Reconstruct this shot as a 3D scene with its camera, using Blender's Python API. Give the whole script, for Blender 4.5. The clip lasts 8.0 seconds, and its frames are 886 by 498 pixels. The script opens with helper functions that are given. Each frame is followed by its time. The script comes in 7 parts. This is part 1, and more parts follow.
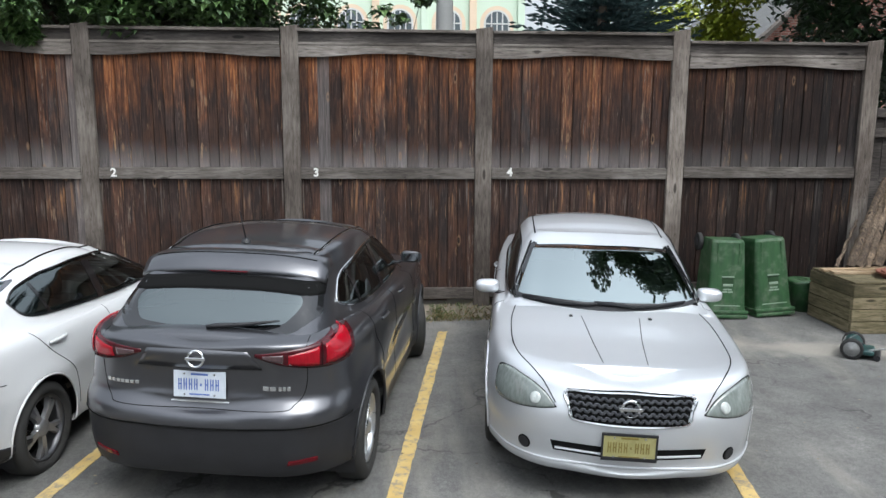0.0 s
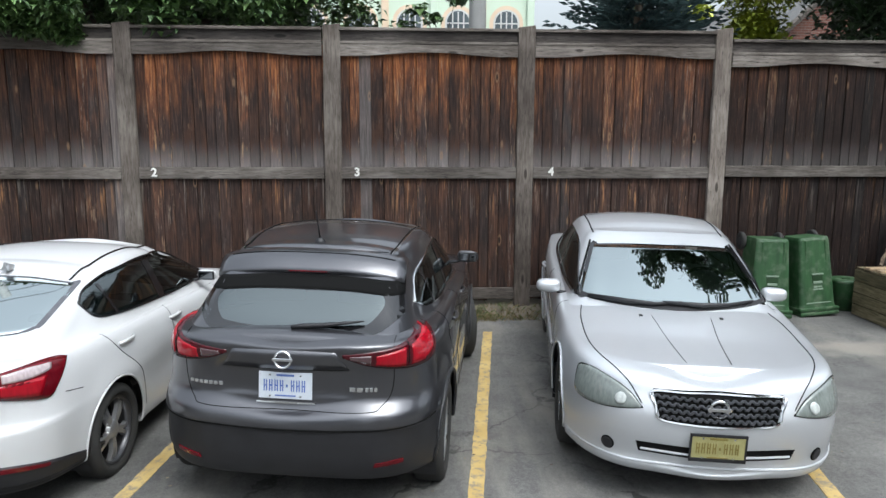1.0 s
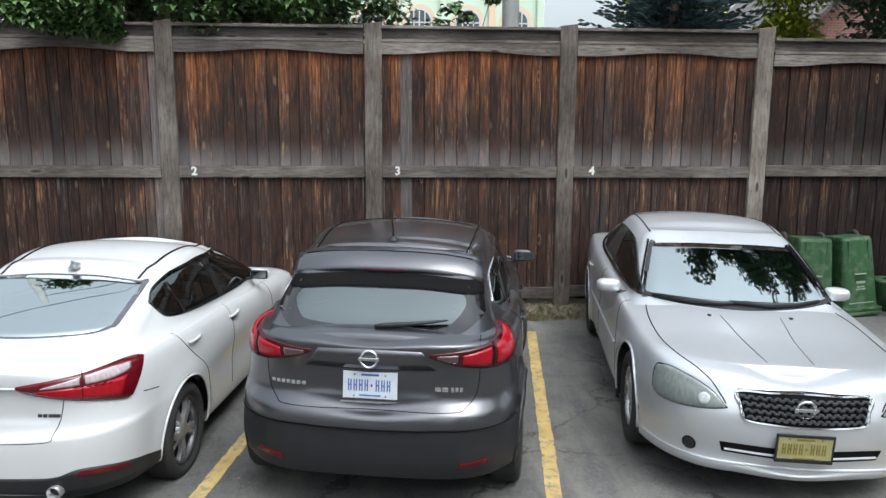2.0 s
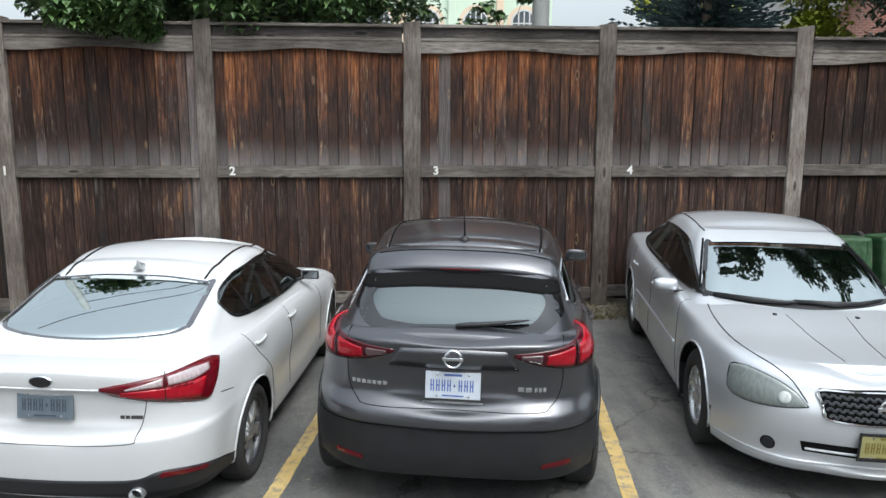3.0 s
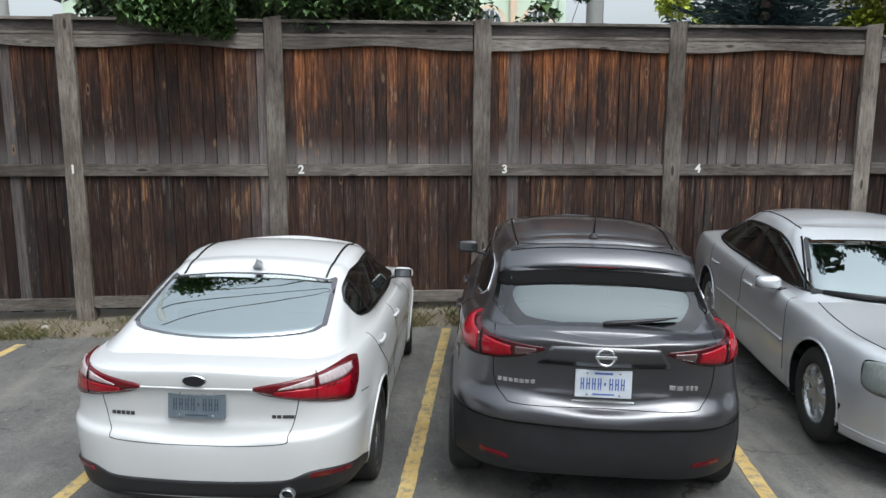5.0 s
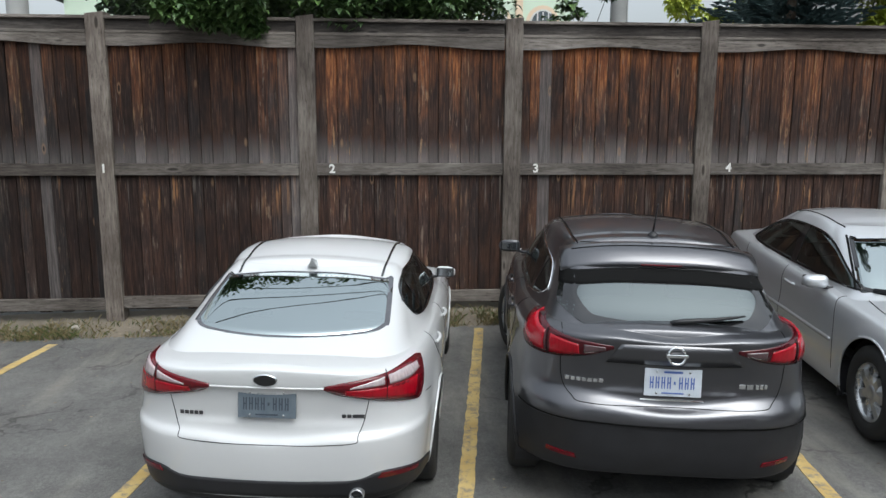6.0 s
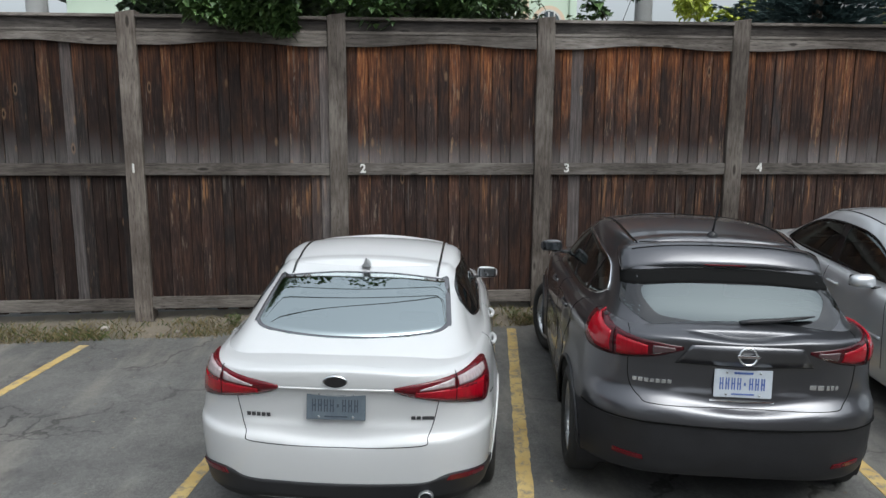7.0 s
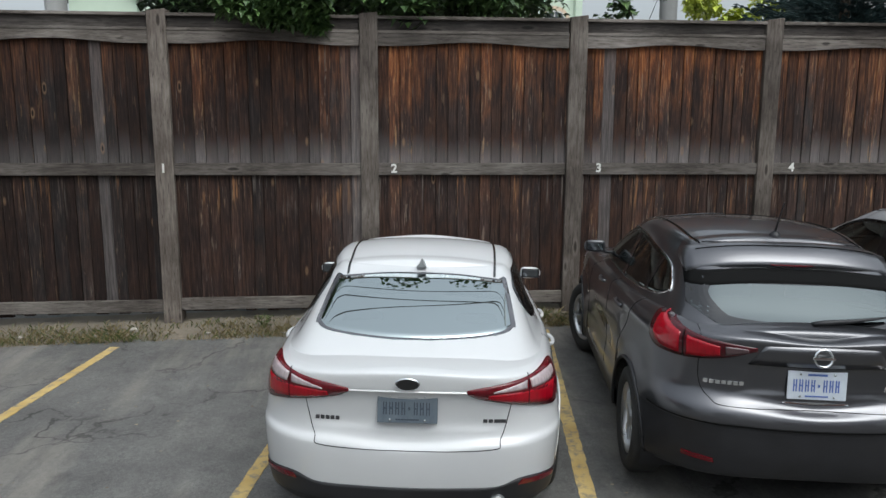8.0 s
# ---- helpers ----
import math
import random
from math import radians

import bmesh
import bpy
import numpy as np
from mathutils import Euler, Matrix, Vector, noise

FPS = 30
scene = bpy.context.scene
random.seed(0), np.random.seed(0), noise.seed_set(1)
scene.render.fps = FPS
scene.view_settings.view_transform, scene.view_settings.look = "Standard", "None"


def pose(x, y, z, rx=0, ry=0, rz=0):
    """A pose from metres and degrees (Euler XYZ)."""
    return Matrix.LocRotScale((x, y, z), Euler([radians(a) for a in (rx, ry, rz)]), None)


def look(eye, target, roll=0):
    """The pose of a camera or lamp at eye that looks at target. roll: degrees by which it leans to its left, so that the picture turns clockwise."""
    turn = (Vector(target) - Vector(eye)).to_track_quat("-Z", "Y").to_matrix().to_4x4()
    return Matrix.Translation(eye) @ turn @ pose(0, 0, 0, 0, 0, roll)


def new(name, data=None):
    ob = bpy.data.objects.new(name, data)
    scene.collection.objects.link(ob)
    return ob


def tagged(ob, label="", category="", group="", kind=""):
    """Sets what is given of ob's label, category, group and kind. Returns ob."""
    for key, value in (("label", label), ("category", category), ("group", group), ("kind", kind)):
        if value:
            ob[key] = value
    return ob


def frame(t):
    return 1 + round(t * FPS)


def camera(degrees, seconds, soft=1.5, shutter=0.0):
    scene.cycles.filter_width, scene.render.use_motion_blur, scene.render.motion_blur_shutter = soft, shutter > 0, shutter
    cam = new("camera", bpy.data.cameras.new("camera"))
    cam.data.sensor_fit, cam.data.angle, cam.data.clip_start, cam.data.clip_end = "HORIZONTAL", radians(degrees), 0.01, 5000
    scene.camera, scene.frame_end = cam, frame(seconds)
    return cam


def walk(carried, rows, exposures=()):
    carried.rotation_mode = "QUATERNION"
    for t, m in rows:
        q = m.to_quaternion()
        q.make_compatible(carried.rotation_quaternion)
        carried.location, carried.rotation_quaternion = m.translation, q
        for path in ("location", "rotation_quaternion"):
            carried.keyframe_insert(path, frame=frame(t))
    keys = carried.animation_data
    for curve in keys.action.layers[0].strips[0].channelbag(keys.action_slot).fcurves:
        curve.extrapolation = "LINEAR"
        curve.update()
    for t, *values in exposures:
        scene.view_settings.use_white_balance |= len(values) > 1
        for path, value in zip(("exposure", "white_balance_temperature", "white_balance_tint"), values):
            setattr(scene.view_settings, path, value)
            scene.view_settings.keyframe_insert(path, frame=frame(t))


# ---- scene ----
cam = camera(61.9, 8.0)
PATH = [
    (0, (0.128, -0.008, 2.27), (0.245, 1.96, 1.933), 0.3),
    (0.5, (-0.121, 0.025, 2.262), (-0.003, 1.993, 1.925), 0.3),
    (1, (-0.367, 0.064, 2.254), (-0.248, 2.032, 1.918), 0.2),
    (1.5, (-0.61, 0.097, 2.246), (-0.49, 2.065, 1.91), 0.3),
    (3, (-1.313, 0.183, 2.226), (-1.187, 2.151, 1.891), 0.2),
    (3.5, (-1.538, 0.204, 2.224), (-1.409, 2.171, 1.886), 0.2),
    (4, (-1.75, 0.232, 2.215), (-1.619, 2.199, 1.879), 0.2),
    (4.5, (-1.953, 0.254, 2.209), (-1.819, 2.221, 1.874), 0.2),
    (6, (-2.538, 0.327, 2.183), (-2.393, 2.294, 1.85), 0.2),
    (6.5, (-2.722, 0.353, 2.178), (-2.574, 2.319, 1.846), 0.2),
    (7, (-2.911, 0.395, 2.172), (-2.76, 2.362, 1.84), 0.2),
    (7.5, (-3.088, 0.443, 2.164), (-2.934, 2.409, 1.833), 0.2),
    (8, (-3.288, 0.486, 2.158), (-3.13, 2.452, 1.828), 0.2),
]
LIGHT = [(0, 0.78, 6080, 6), (3, 0.76, 6120, 5), (4.5, 0.64, 6150, 5), (6, 0.42, 6150, 5), (8, 0.2, 6150, 5)]
walk(cam, [(t, look(eye, target, roll)) for t, eye, target, roll in PATH], LIGHT)


# ---- light: bright overcast sky, faint wide sun ----
SUN_EL, SUN_AZ = radians(58), radians(150)
world = bpy.data.worlds.new("overcast")
scene.world = world
world.use_nodes = True
wn, wl = world.node_tree.nodes, world.node_tree.links
sky = wn.new("ShaderNodeTexSky")
sky.sky_type, sky.sun_disc = "NISHITA", False
sky.sun_elevation, sky.sun_rotation = SUN_EL, SUN_AZ
sky.dust_density, sky.air_density = 3.0, 1.0
pale = wn.new("ShaderNodeHueSaturation")
pale.inputs["Saturation"].default_value = 0.22
wl.new(sky.outputs["Color"], pale.inputs["Color"])
# an overcast sky is brightest overhead
up = wn.new("ShaderNodeSeparateXYZ")
wl.new(wn.new("ShaderNodeTexCoord").outputs["Generated"], up.inputs[0])
cloud = wn.new("ShaderNodeMapRange")
cloud.inputs["From Min"].default_value, cloud.inputs["From Max"].default_value = 0.0, 1.0
cloud.inputs["To Min"].default_value, cloud.inputs["To Max"].default_value = 0.58, 2.0
wl.new(up.outputs["Z"], cloud.inputs["Value"])
veil = wn.new("ShaderNodeVectorMath")
veil.operation = "SCALE"
wl.new(pale.outputs["Color"], veil.inputs[0])
wl.new(cloud.outputs["Result"], veil.inputs["Scale"])
wl.new(veil.outputs["Vector"], wn["Background"].inputs["Color"])
wn["Background"].inputs["Strength"].default_value = 0.15
sun = new("sun", bpy.data.lights.new("sun", "SUN"))
sun.data.energy, sun.data.angle, sun.data.color = 0.6, radians(40), (1.0, 0.96, 0.9)
sun.matrix_world = look((0, 0, 0), (-math.sin(SUN_AZ) * math.cos(SUN_EL), -math.cos(SUN_AZ) * math.cos(SUN_EL), -math.sin(SUN_EL)))


# ---- materials ----
def shader(name):
    m = bpy.data.materials.new(name)
    m.use_nodes = True
    return m, m.node_tree, m.node_tree.nodes["Principled BSDF"]


def node(nt, kind, **values):
    n = nt.nodes.new("ShaderNode" + kind)
    for key, value in values.items():
        n.inputs[key].default_value = value
    return n


def ramp(nt, fac, stops):
    r = nt.nodes.new("ShaderNodeValToRGB")
    while len(r.color_ramp.elements) < len(stops):
        r.color_ramp.elements.new(0.5)
    for e, (p, c) in zip(r.color_ramp.elements, stops):
        e.position, e.color = p, (*c, 1) if len(c) == 3 else c
    nt.links.new(fac, r.inputs["Fac"])
    return r.outputs["Color"]


def blend(nt, fac, a, b, mode="MIX"):
    n = nt.nodes.new("ShaderNodeMix")
    n.data_type, n.blend_type = "RGBA", mode
    for key, value in ((0, fac), (6, a), (7, b)):
        if isinstance(value, bpy.types.NodeSocket):
            nt.links.new(value, n.inputs[key])
        else:
            n.inputs[key].default_value = value if key == 0 else (*value, 1)
    return n.outputs[2]


def maths(nt, op, a, b=0.0, clamp=False):
    n = nt.nodes.new("ShaderNodeMath")
    n.operation, n.use_clamp = op, clamp
    for key, value in ((0, a), (1, b)):
        if isinstance(value, bpy.types.NodeSocket):
            nt.links.new(value, n.inputs[key])
        else:
            n.inputs[key].default_value = value
    return n.outputs[0]


def texture(nt, scale, detail=4.0, stretch=(1, 1, 1), coords="Object", shift=True, rough=0.55):
    """A noise in object or world space, stretched, that differs from object to object."""
    if coords == "World":
        out = nt.nodes.new("ShaderNodeNewGeometry").outputs["Position"]
    else:
        out = nt.nodes.new("ShaderNodeTexCoord").outputs[coords]
    mp = nt.nodes.new("ShaderNodeMapping")
    mp.inputs["Scale"].default_value = stretch
    nt.links.new(out, mp.inputs["Vector"])
    n = nt.nodes.new("ShaderNodeTexNoise")
    n.noise_dimensions = "4D"
    n.inputs["Scale"].default_value, n.inputs["Detail"].default_value, n.inputs["Roughness"].default_value = scale, detail, rough
    nt.links.new(mp.outputs["Vector"], n.inputs["Vector"])
    if shift:
        r = nt.nodes.new("ShaderNodeObjectInfo").outputs["Random"]
        nt.links.new(maths(nt, "MULTIPLY", r, 37.0), n.inputs["W"])
    return n.outputs["Fac"]


def relief(nt, b, height, strength, distance=0.01):
    bump = node(nt, "Bump", Strength=strength, Distance=distance)
    nt.links.new(height, bump.inputs["Height"])
    nt.links.new(bump.outputs["Normal"], b.inputs["Normal"])


def simple(name, dark, light, rough=0.5, metal=0.0, scale=8.0, bump=0.0, stretch=(1, 1, 1), coat=0.0, fine=120.0, spec=0.5):
    """A surface whose colour wanders between two shades, with a fine grain."""
    m, nt, b = shader(name)
    big, small = texture(nt, scale, 5, stretch), texture(nt, fine, 3, stretch)
    mixed = maths(nt, "ADD", maths(nt, "MULTIPLY", big, 0.7), maths(nt, "MULTIPLY", small, 0.3))
    nt.links.new(ramp(nt, mixed, [(0.3, dark), (0.7, light)]), b.inputs["Base Color"])
    nt.links.new(ramp(nt, big, [(0.2, (rough * 0.8,) * 3), (0.8, (min(1, rough * 1.2),) * 3)]), b.inputs["Roughness"])
    b.inputs["Metallic"].default_value = metal
    b.inputs["Coat Weight"].default_value = coat
    b.inputs["Coat Roughness"].default_value = 0.03
    b.inputs["Specular IOR Level"].default_value = spec
    if bump:
        relief(nt, b, mixed, bump)
    return m


def paint(name, base, metal, rough, flake=0.0, dust=0.06):
    """Car paint under clear coat: metal flakes, a film of road dust that dulls it in patches."""
    m, nt, b = shader(name)
    grain = texture(nt, 900.0, 1, shift=False)
    film = texture(nt, 2.2, 6, shift=False)
    col = blend(nt, maths(nt, "MULTIPLY", grain, flake), base, tuple(min(1, c * 1.7 + 0.02) for c in base))
    col = blend(nt, maths(nt, "MULTIPLY", ramp(nt, film, [(0.45, (0, 0, 0)), (0.75, (1, 1, 1))]), dust), col, (0.32, 0.30, 0.27))
    nt.links.new(col, b.inputs["Base Color"])
    nt.links.new(ramp(nt, film, [(0.3, (rough,) * 3), (0.8, (rough + 0.12,) * 3)]), b.inputs["Roughness"])
    b.inputs["Metallic"].default_value = metal
    b.inputs["Coat Weight"].default_value = 1.0
    nt.links.new(ramp(nt, film, [(0.3, (0.02,) * 3), (0.8, (0.07,) * 3)]), b.inputs["Coat Roughness"])
    return m


def glass(name, tint, coat=0.22, haze=0.02):
    """Tinted pane: part of the light goes through, the gloss follows Fresnel."""
    m, nt, b = shader(name)
    nt.nodes.remove(b)
    clear = node(nt, "BsdfTransparent", Color=(*tint, 1))
    gloss = node(nt, "BsdfGlossy", Color=(0.90, 1.0, 1.0, 1), Roughness=haze)
    fres = node(nt, "Fresnel", IOR=1.75)
    smear = texture(nt, 3.0, 5, shift=False)
    nt.links.new(ramp(nt, smear, [(0.4, (haze,) * 3), (0.8, (haze + 0.015,) * 3)]), gloss.inputs["Roughness"])
    mix = nt.nodes.new("ShaderNodeMixShader")
    nt.links.new(maths(nt, "ADD", maths(nt, "MULTIPLY", fres.outputs[0], 0.75), coat, True), mix.inputs[0])
    nt.links.new(clear.outputs[0], mix.inputs[1])
    nt.links.new(gloss.outputs[0], mix.inputs[2])
    nt.links.new(mix.outputs[0], nt.nodes["Material Output"].inputs["Surface"])
    return m


def lens_plastic(name, colour, rough=0.08, coat=1.0):
    m, nt, b = shader(name)
    ribs = texture(nt, 60.0, 2, (1, 1, 0.2), shift=False)
    nt.links.new(ramp(nt, ribs, [(0.3, tuple(c * 0.7 for c in colour)), (0.7, colour)]), b.inputs["Base Color"])
    b.inputs["Roughness"].default_value = rough
    b.inputs["Specular IOR Level"].default_value = 0.4
    b.inputs["Coat Weight"].default_value = coat
    b.inputs["Coat Roughness"].default_value = 0.02
    return m


def knots(nt, stretch, size=0.16):
    """Scattered knots: a mask for the dark eye and one for the pale ring round it."""
    mp = nt.nodes.new("ShaderNodeMapping")
    mp.inputs["Scale"].default_value = stretch
    nt.links.new(nt.nodes.new("ShaderNodeTexCoord").outputs["Object"], mp.inputs["Vector"])
    bend = nt.nodes.new("ShaderNodeTexVoronoi")
    bend.voronoi_dimensions = "4D"
    bend.inputs["Scale"].default_value = 1.0
    nt.links.new(mp.outputs["Vector"], bend.inputs["Vector"])
    r = nt.nodes.new("ShaderNodeObjectInfo").outputs["Random"]
    nt.links.new(maths(nt, "MULTIPLY", r, 91.0), bend.inputs["W"])
    d = bend.outputs["Distance"]
    eye = ramp(nt, d, [(size * 0.55, (1, 1, 1)), (size * 0.8, (0, 0, 0))])
    rim = ramp(nt, d, [(size * 0.7, (0, 0, 0)), (size * 0.95, (1, 1, 1)), (size * 1.5, (0, 0, 0))])
    return eye, rim


def timber(name, dark, mid, light, axis, worn=0.5, bump=0.5):
    """Weathered wood with its grain along one axis, knots and bleached streaks."""
    m, nt, b = shader(name)
    along = [8.0, 8.0, 8.0]
    along["xyz".index(axis)] = 0.8
    grain = texture(nt, 5.0, 8, tuple(along), rough=0.65)
    wide = texture(nt, 1.4, 4)
    fibre = texture(nt, 22.0, 4, tuple(along))
    mixed = maths(nt, "ADD", maths(nt, "MULTIPLY", grain, 0.55), maths(nt, "MULTIPLY", wide, 0.45))
    col = ramp(nt, mixed, [(0.36, dark), (0.5, mid), (0.62, light)])
    col = blend(nt, maths(nt, "MULTIPLY", ramp(nt, fibre, [(0.5, (0, 0, 0)), (0.7, (1, 1, 1))]), worn), col, light)
    each = nt.nodes.new("ShaderNodeObjectInfo").outputs["Random"]
    col = blend(nt, 1.0, col, ramp(nt, each, [(0.0, (0.72,) * 3), (1.0, (1.15,) * 3)]), "MULTIPLY")
    reach = [9.0, 9.0, 9.0]
    reach["xyz".index(axis)] = 2.6
    eye, rim = knots(nt, tuple(reach), 0.25)
    crack = ramp(nt, texture(nt, 9.0, 3, tuple(along)), [(0.36, (1, 1, 1)), (0.40, (0, 0, 0))])
    col = blend(nt, maths(nt, "MULTIPLY", rim, 0.35), col, light)
    col = blend(nt, maths(nt, "MULTIPLY", eye, 0.85), col, tuple(c * 0.45 for c in dark))
    col = blend(nt, maths(nt, "MULTIPLY", crack, 0.6), col, tuple(c * 0.4 for c in dark))
    tone = texture(nt, 0.7, 4, (1, 1, 1), coords="World", shift=False)
    col = blend(nt, 1.0, col, ramp(nt, tone, [(0.38, (0.62, 0.58, 0.55)), (0.62, (1.20, 1.17, 1.13))]), "MULTIPLY")
    nt.links.new(col, b.inputs["Base Color"])
    b.inputs["Roughness"].default_value = 0.88
    b.inputs["Specular IOR Level"].default_value = 0.25
    relief(nt, b, maths(nt, "ADD", grain, maths(nt, "MULTIPLY", fibre, 0.5)), bump, 0.006)
    return m


def fence_board_wood():
    """Old dark stain on cedar boards: rust brown where the top is sheltered, near black below, bleached where rain splashes off the rail."""
    m, nt, b = shader("stained_fence_board")
    pos = nt.nodes.new("ShaderNodeNewGeometry").outputs["Position"]
    sep = nt.nodes.new("ShaderNodeSeparateXYZ")
    nt.links.new(pos, sep.inputs[0])
    x, z = sep.outputs["X"], sep.outputs["Z"]
    each = nt.nodes.new("ShaderNodeObjectInfo").outputs["Random"]
    other = maths(nt, "FRACT", maths(nt, "MULTIPLY", each, 17.31))
    third = maths(nt, "FRACT", maths(nt, "MULTIPLY", each, 57.77))
    grain = texture(nt, 6.0, 8, (9, 9, 0.5), rough=0.72)
    fibre = texture(nt, 30.0, 4, (14, 14, 0.7))
    blotch = texture(nt, 2.4, 5, (3.5, 3.5, 1.1), rough=0.6)
    wide = texture(nt, 0.9, 3, (1.6, 1, 0.7), coords="World", shift=False)
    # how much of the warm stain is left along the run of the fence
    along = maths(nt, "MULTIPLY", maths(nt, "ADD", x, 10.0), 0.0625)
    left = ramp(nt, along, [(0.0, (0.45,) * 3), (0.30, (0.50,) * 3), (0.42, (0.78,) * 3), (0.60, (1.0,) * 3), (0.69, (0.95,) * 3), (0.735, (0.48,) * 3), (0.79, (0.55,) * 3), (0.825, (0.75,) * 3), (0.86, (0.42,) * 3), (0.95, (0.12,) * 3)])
    # each board fades at its own height
    wave = maths(nt, "ADD", maths(nt, "MULTIPLY", maths(nt, "SUBTRACT", blotch, 0.5), 1.9), maths(nt, "MULTIPLY", maths(nt, "SUBTRACT", other, 0.5), 0.5))
    wave = maths(nt, "ADD", wave, maths(nt, "MULTIPLY", maths(nt, "SUBTRACT", grain, 0.5), 0.9))
    wave = maths(nt, "ADD", wave, maths(nt, "MULTIPLY", maths(nt, "SUBTRACT", wide, 0.5), 0.9))
    high = maths(nt, "SUBTRACT", maths(nt, "ADD", z, wave), 2.30)
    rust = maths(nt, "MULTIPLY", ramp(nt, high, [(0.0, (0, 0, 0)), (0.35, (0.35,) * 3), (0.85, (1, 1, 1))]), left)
    stain = ramp(nt, grain, [(0.30, (0.009, 0.0065, 0.006)), (0.5, (0.029, 0.0172, 0.0145)), (0.68, (0.080, 0.049, 0.039))])
    cold = ramp(nt, grain, [(0.30, (0.011, 0.0105, 0.0108)), (0.5, (0.031, 0.028, 0.028)), (0.68, (0.085, 0.077, 0.075))])
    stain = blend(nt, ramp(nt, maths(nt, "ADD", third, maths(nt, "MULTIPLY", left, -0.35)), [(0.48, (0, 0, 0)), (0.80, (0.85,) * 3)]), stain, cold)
    warm = ramp(nt, grain, [(0.30, (0.030, 0.012, 0.008)), (0.45, (0.092, 0.031, 0.014)), (0.56, (0.20, 0.073, 0.025)), (0.70, (0.46, 0.23, 0.09))])
    low_warm = ramp(nt, blotch, [(0.44, (0, 0, 0)), (0.62, (0.7,) * 3)])
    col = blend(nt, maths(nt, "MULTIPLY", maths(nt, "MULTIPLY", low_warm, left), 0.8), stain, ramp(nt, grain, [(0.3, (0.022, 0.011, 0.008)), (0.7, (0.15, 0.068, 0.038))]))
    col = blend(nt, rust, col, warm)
    # bleached foot of the upper tier
    foot = maths(nt, "ADD", z, maths(nt, "MULTIPLY", maths(nt, "SUBTRACT", grain, 0.5), 0.7))
    foot = maths(nt, "ADD", foot, maths(nt, "MULTIPLY", maths(nt, "SUBTRACT", third, 0.5), 0.16))
    over = ramp(nt, maths(nt, "SUBTRACT", foot, 1.6), [(0.14, (1, 1, 1)), (0.44, (0, 0, 0))])
    above = ramp(nt, maths(nt, "SUBTRACT", z, 1.0), [(0.69, (0, 0, 0)), (0.70, (1, 1, 1))])
    splash = maths(nt, "MULTIPLY", over, above)
    grey = ramp(nt, grain, [(0.32, (0.066, 0.058, 0.057)), (0.5, (0.140, 0.125, 0.121)), (0.68, (0.25, 0.227, 0.219))])
    col = blend(nt, maths(nt, "MULTIPLY", splash, 0.95), col, grey)
    # worn streaks where the stain has flaked off
    flake = texture(nt, 4.2, 7, (8, 8, 0.75), rough=0.7)
    flaked = ramp(nt, maths(nt, "ADD", flake, maths(nt, "MULTIPLY", other, 0.11)), [(0.665, (0, 0, 0)), (0.71, (1, 1, 1))])
    col = blend(nt, maths(nt, "MULTIPLY", flaked, 0.55), col, ramp(nt, wide, [(0.4, (0.17, 0.145, 0.125)), (0.6, (0.30, 0.18, 0.085))]))
    # below the rail the stain has run off in long pale and orange drips
    run = texture(nt, 2.6, 6, (11, 11, 0.55), rough=0.62)
    below = ramp(nt, maths(nt, "ADD", maths(nt, "SUBTRACT", z, 1.0), maths(nt, "MULTIPLY", maths(nt, "SUBTRACT", grain, 0.5), 0.5)), [(0.10, (0, 0, 0)), (0.40, (1, 1, 1)), (0.60, (1, 1, 1)), (0.605, (0, 0, 0))])
    drips = maths(nt, "MULTIPLY", ramp(nt, run, [(0.55, (0, 0, 0)), (0.63, (1, 1, 1))]), below)
    col = blend(nt, maths(nt, "MULTIPLY", drips, 0.7), col, ramp(nt, other, [(0.3, (0.22, 0.19, 0.165)), (0.6, (0.30, 0.15, 0.065))]))
    # a few boards have gone wholly grey
    old = ramp(nt, each, [(0.955, (0, 0, 0)), (0.965, (1, 1, 1))])
    col = blend(nt, maths(nt, "MULTIPLY", old, 0.7), col, grey)
    scratch = ramp(nt, texture(nt, 11.0, 4, (7, 7, 0.28)), [(0.64, (0, 0, 0)), (0.70, (1, 1, 1))])
    col = blend(nt, maths(nt, "MULTIPLY", scratch, 0.62), col, ramp(nt, third, [(0.3, (0.21, 0.19, 0.175)), (0.7, (0.34, 0.22, 0.12))]))
    col = blend(nt, 1.0, col, ramp(nt, other, [(0.0, (0.70,) * 3), (0.5, (0.98,) * 3), (1.0, (1.32,) * 3)]), "MULTIPLY")
    # darker towards both ends, with tree shade on the right bay put into the colour
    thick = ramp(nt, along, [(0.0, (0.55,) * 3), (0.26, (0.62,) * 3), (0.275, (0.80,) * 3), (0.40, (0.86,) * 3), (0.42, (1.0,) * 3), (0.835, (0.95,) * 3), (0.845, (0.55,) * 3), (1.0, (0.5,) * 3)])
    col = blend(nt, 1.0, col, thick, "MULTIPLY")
    eye, rim = knots(nt, (7.0, 7.0, 2.4), 0.125)
    col = blend(nt, maths(nt, "MULTIPLY", rim, 0.6), col, (0.24, 0.15, 0.085))
    col = blend(nt, maths(nt, "MULTIPLY", eye, 0.85), col, (0.010, 0.007, 0.006))
    nt.links.new(col, b.inputs["Base Color"])
    b.inputs["Roughness"].default_value = 0.8
    b.inputs["Specular IOR Level"].default_value = 0.22
    relief(nt, b, maths(nt, "ADD", grain, maths(nt, "MULTIPLY", fibre, 0.4)), 0.5, 0.006)
    return m


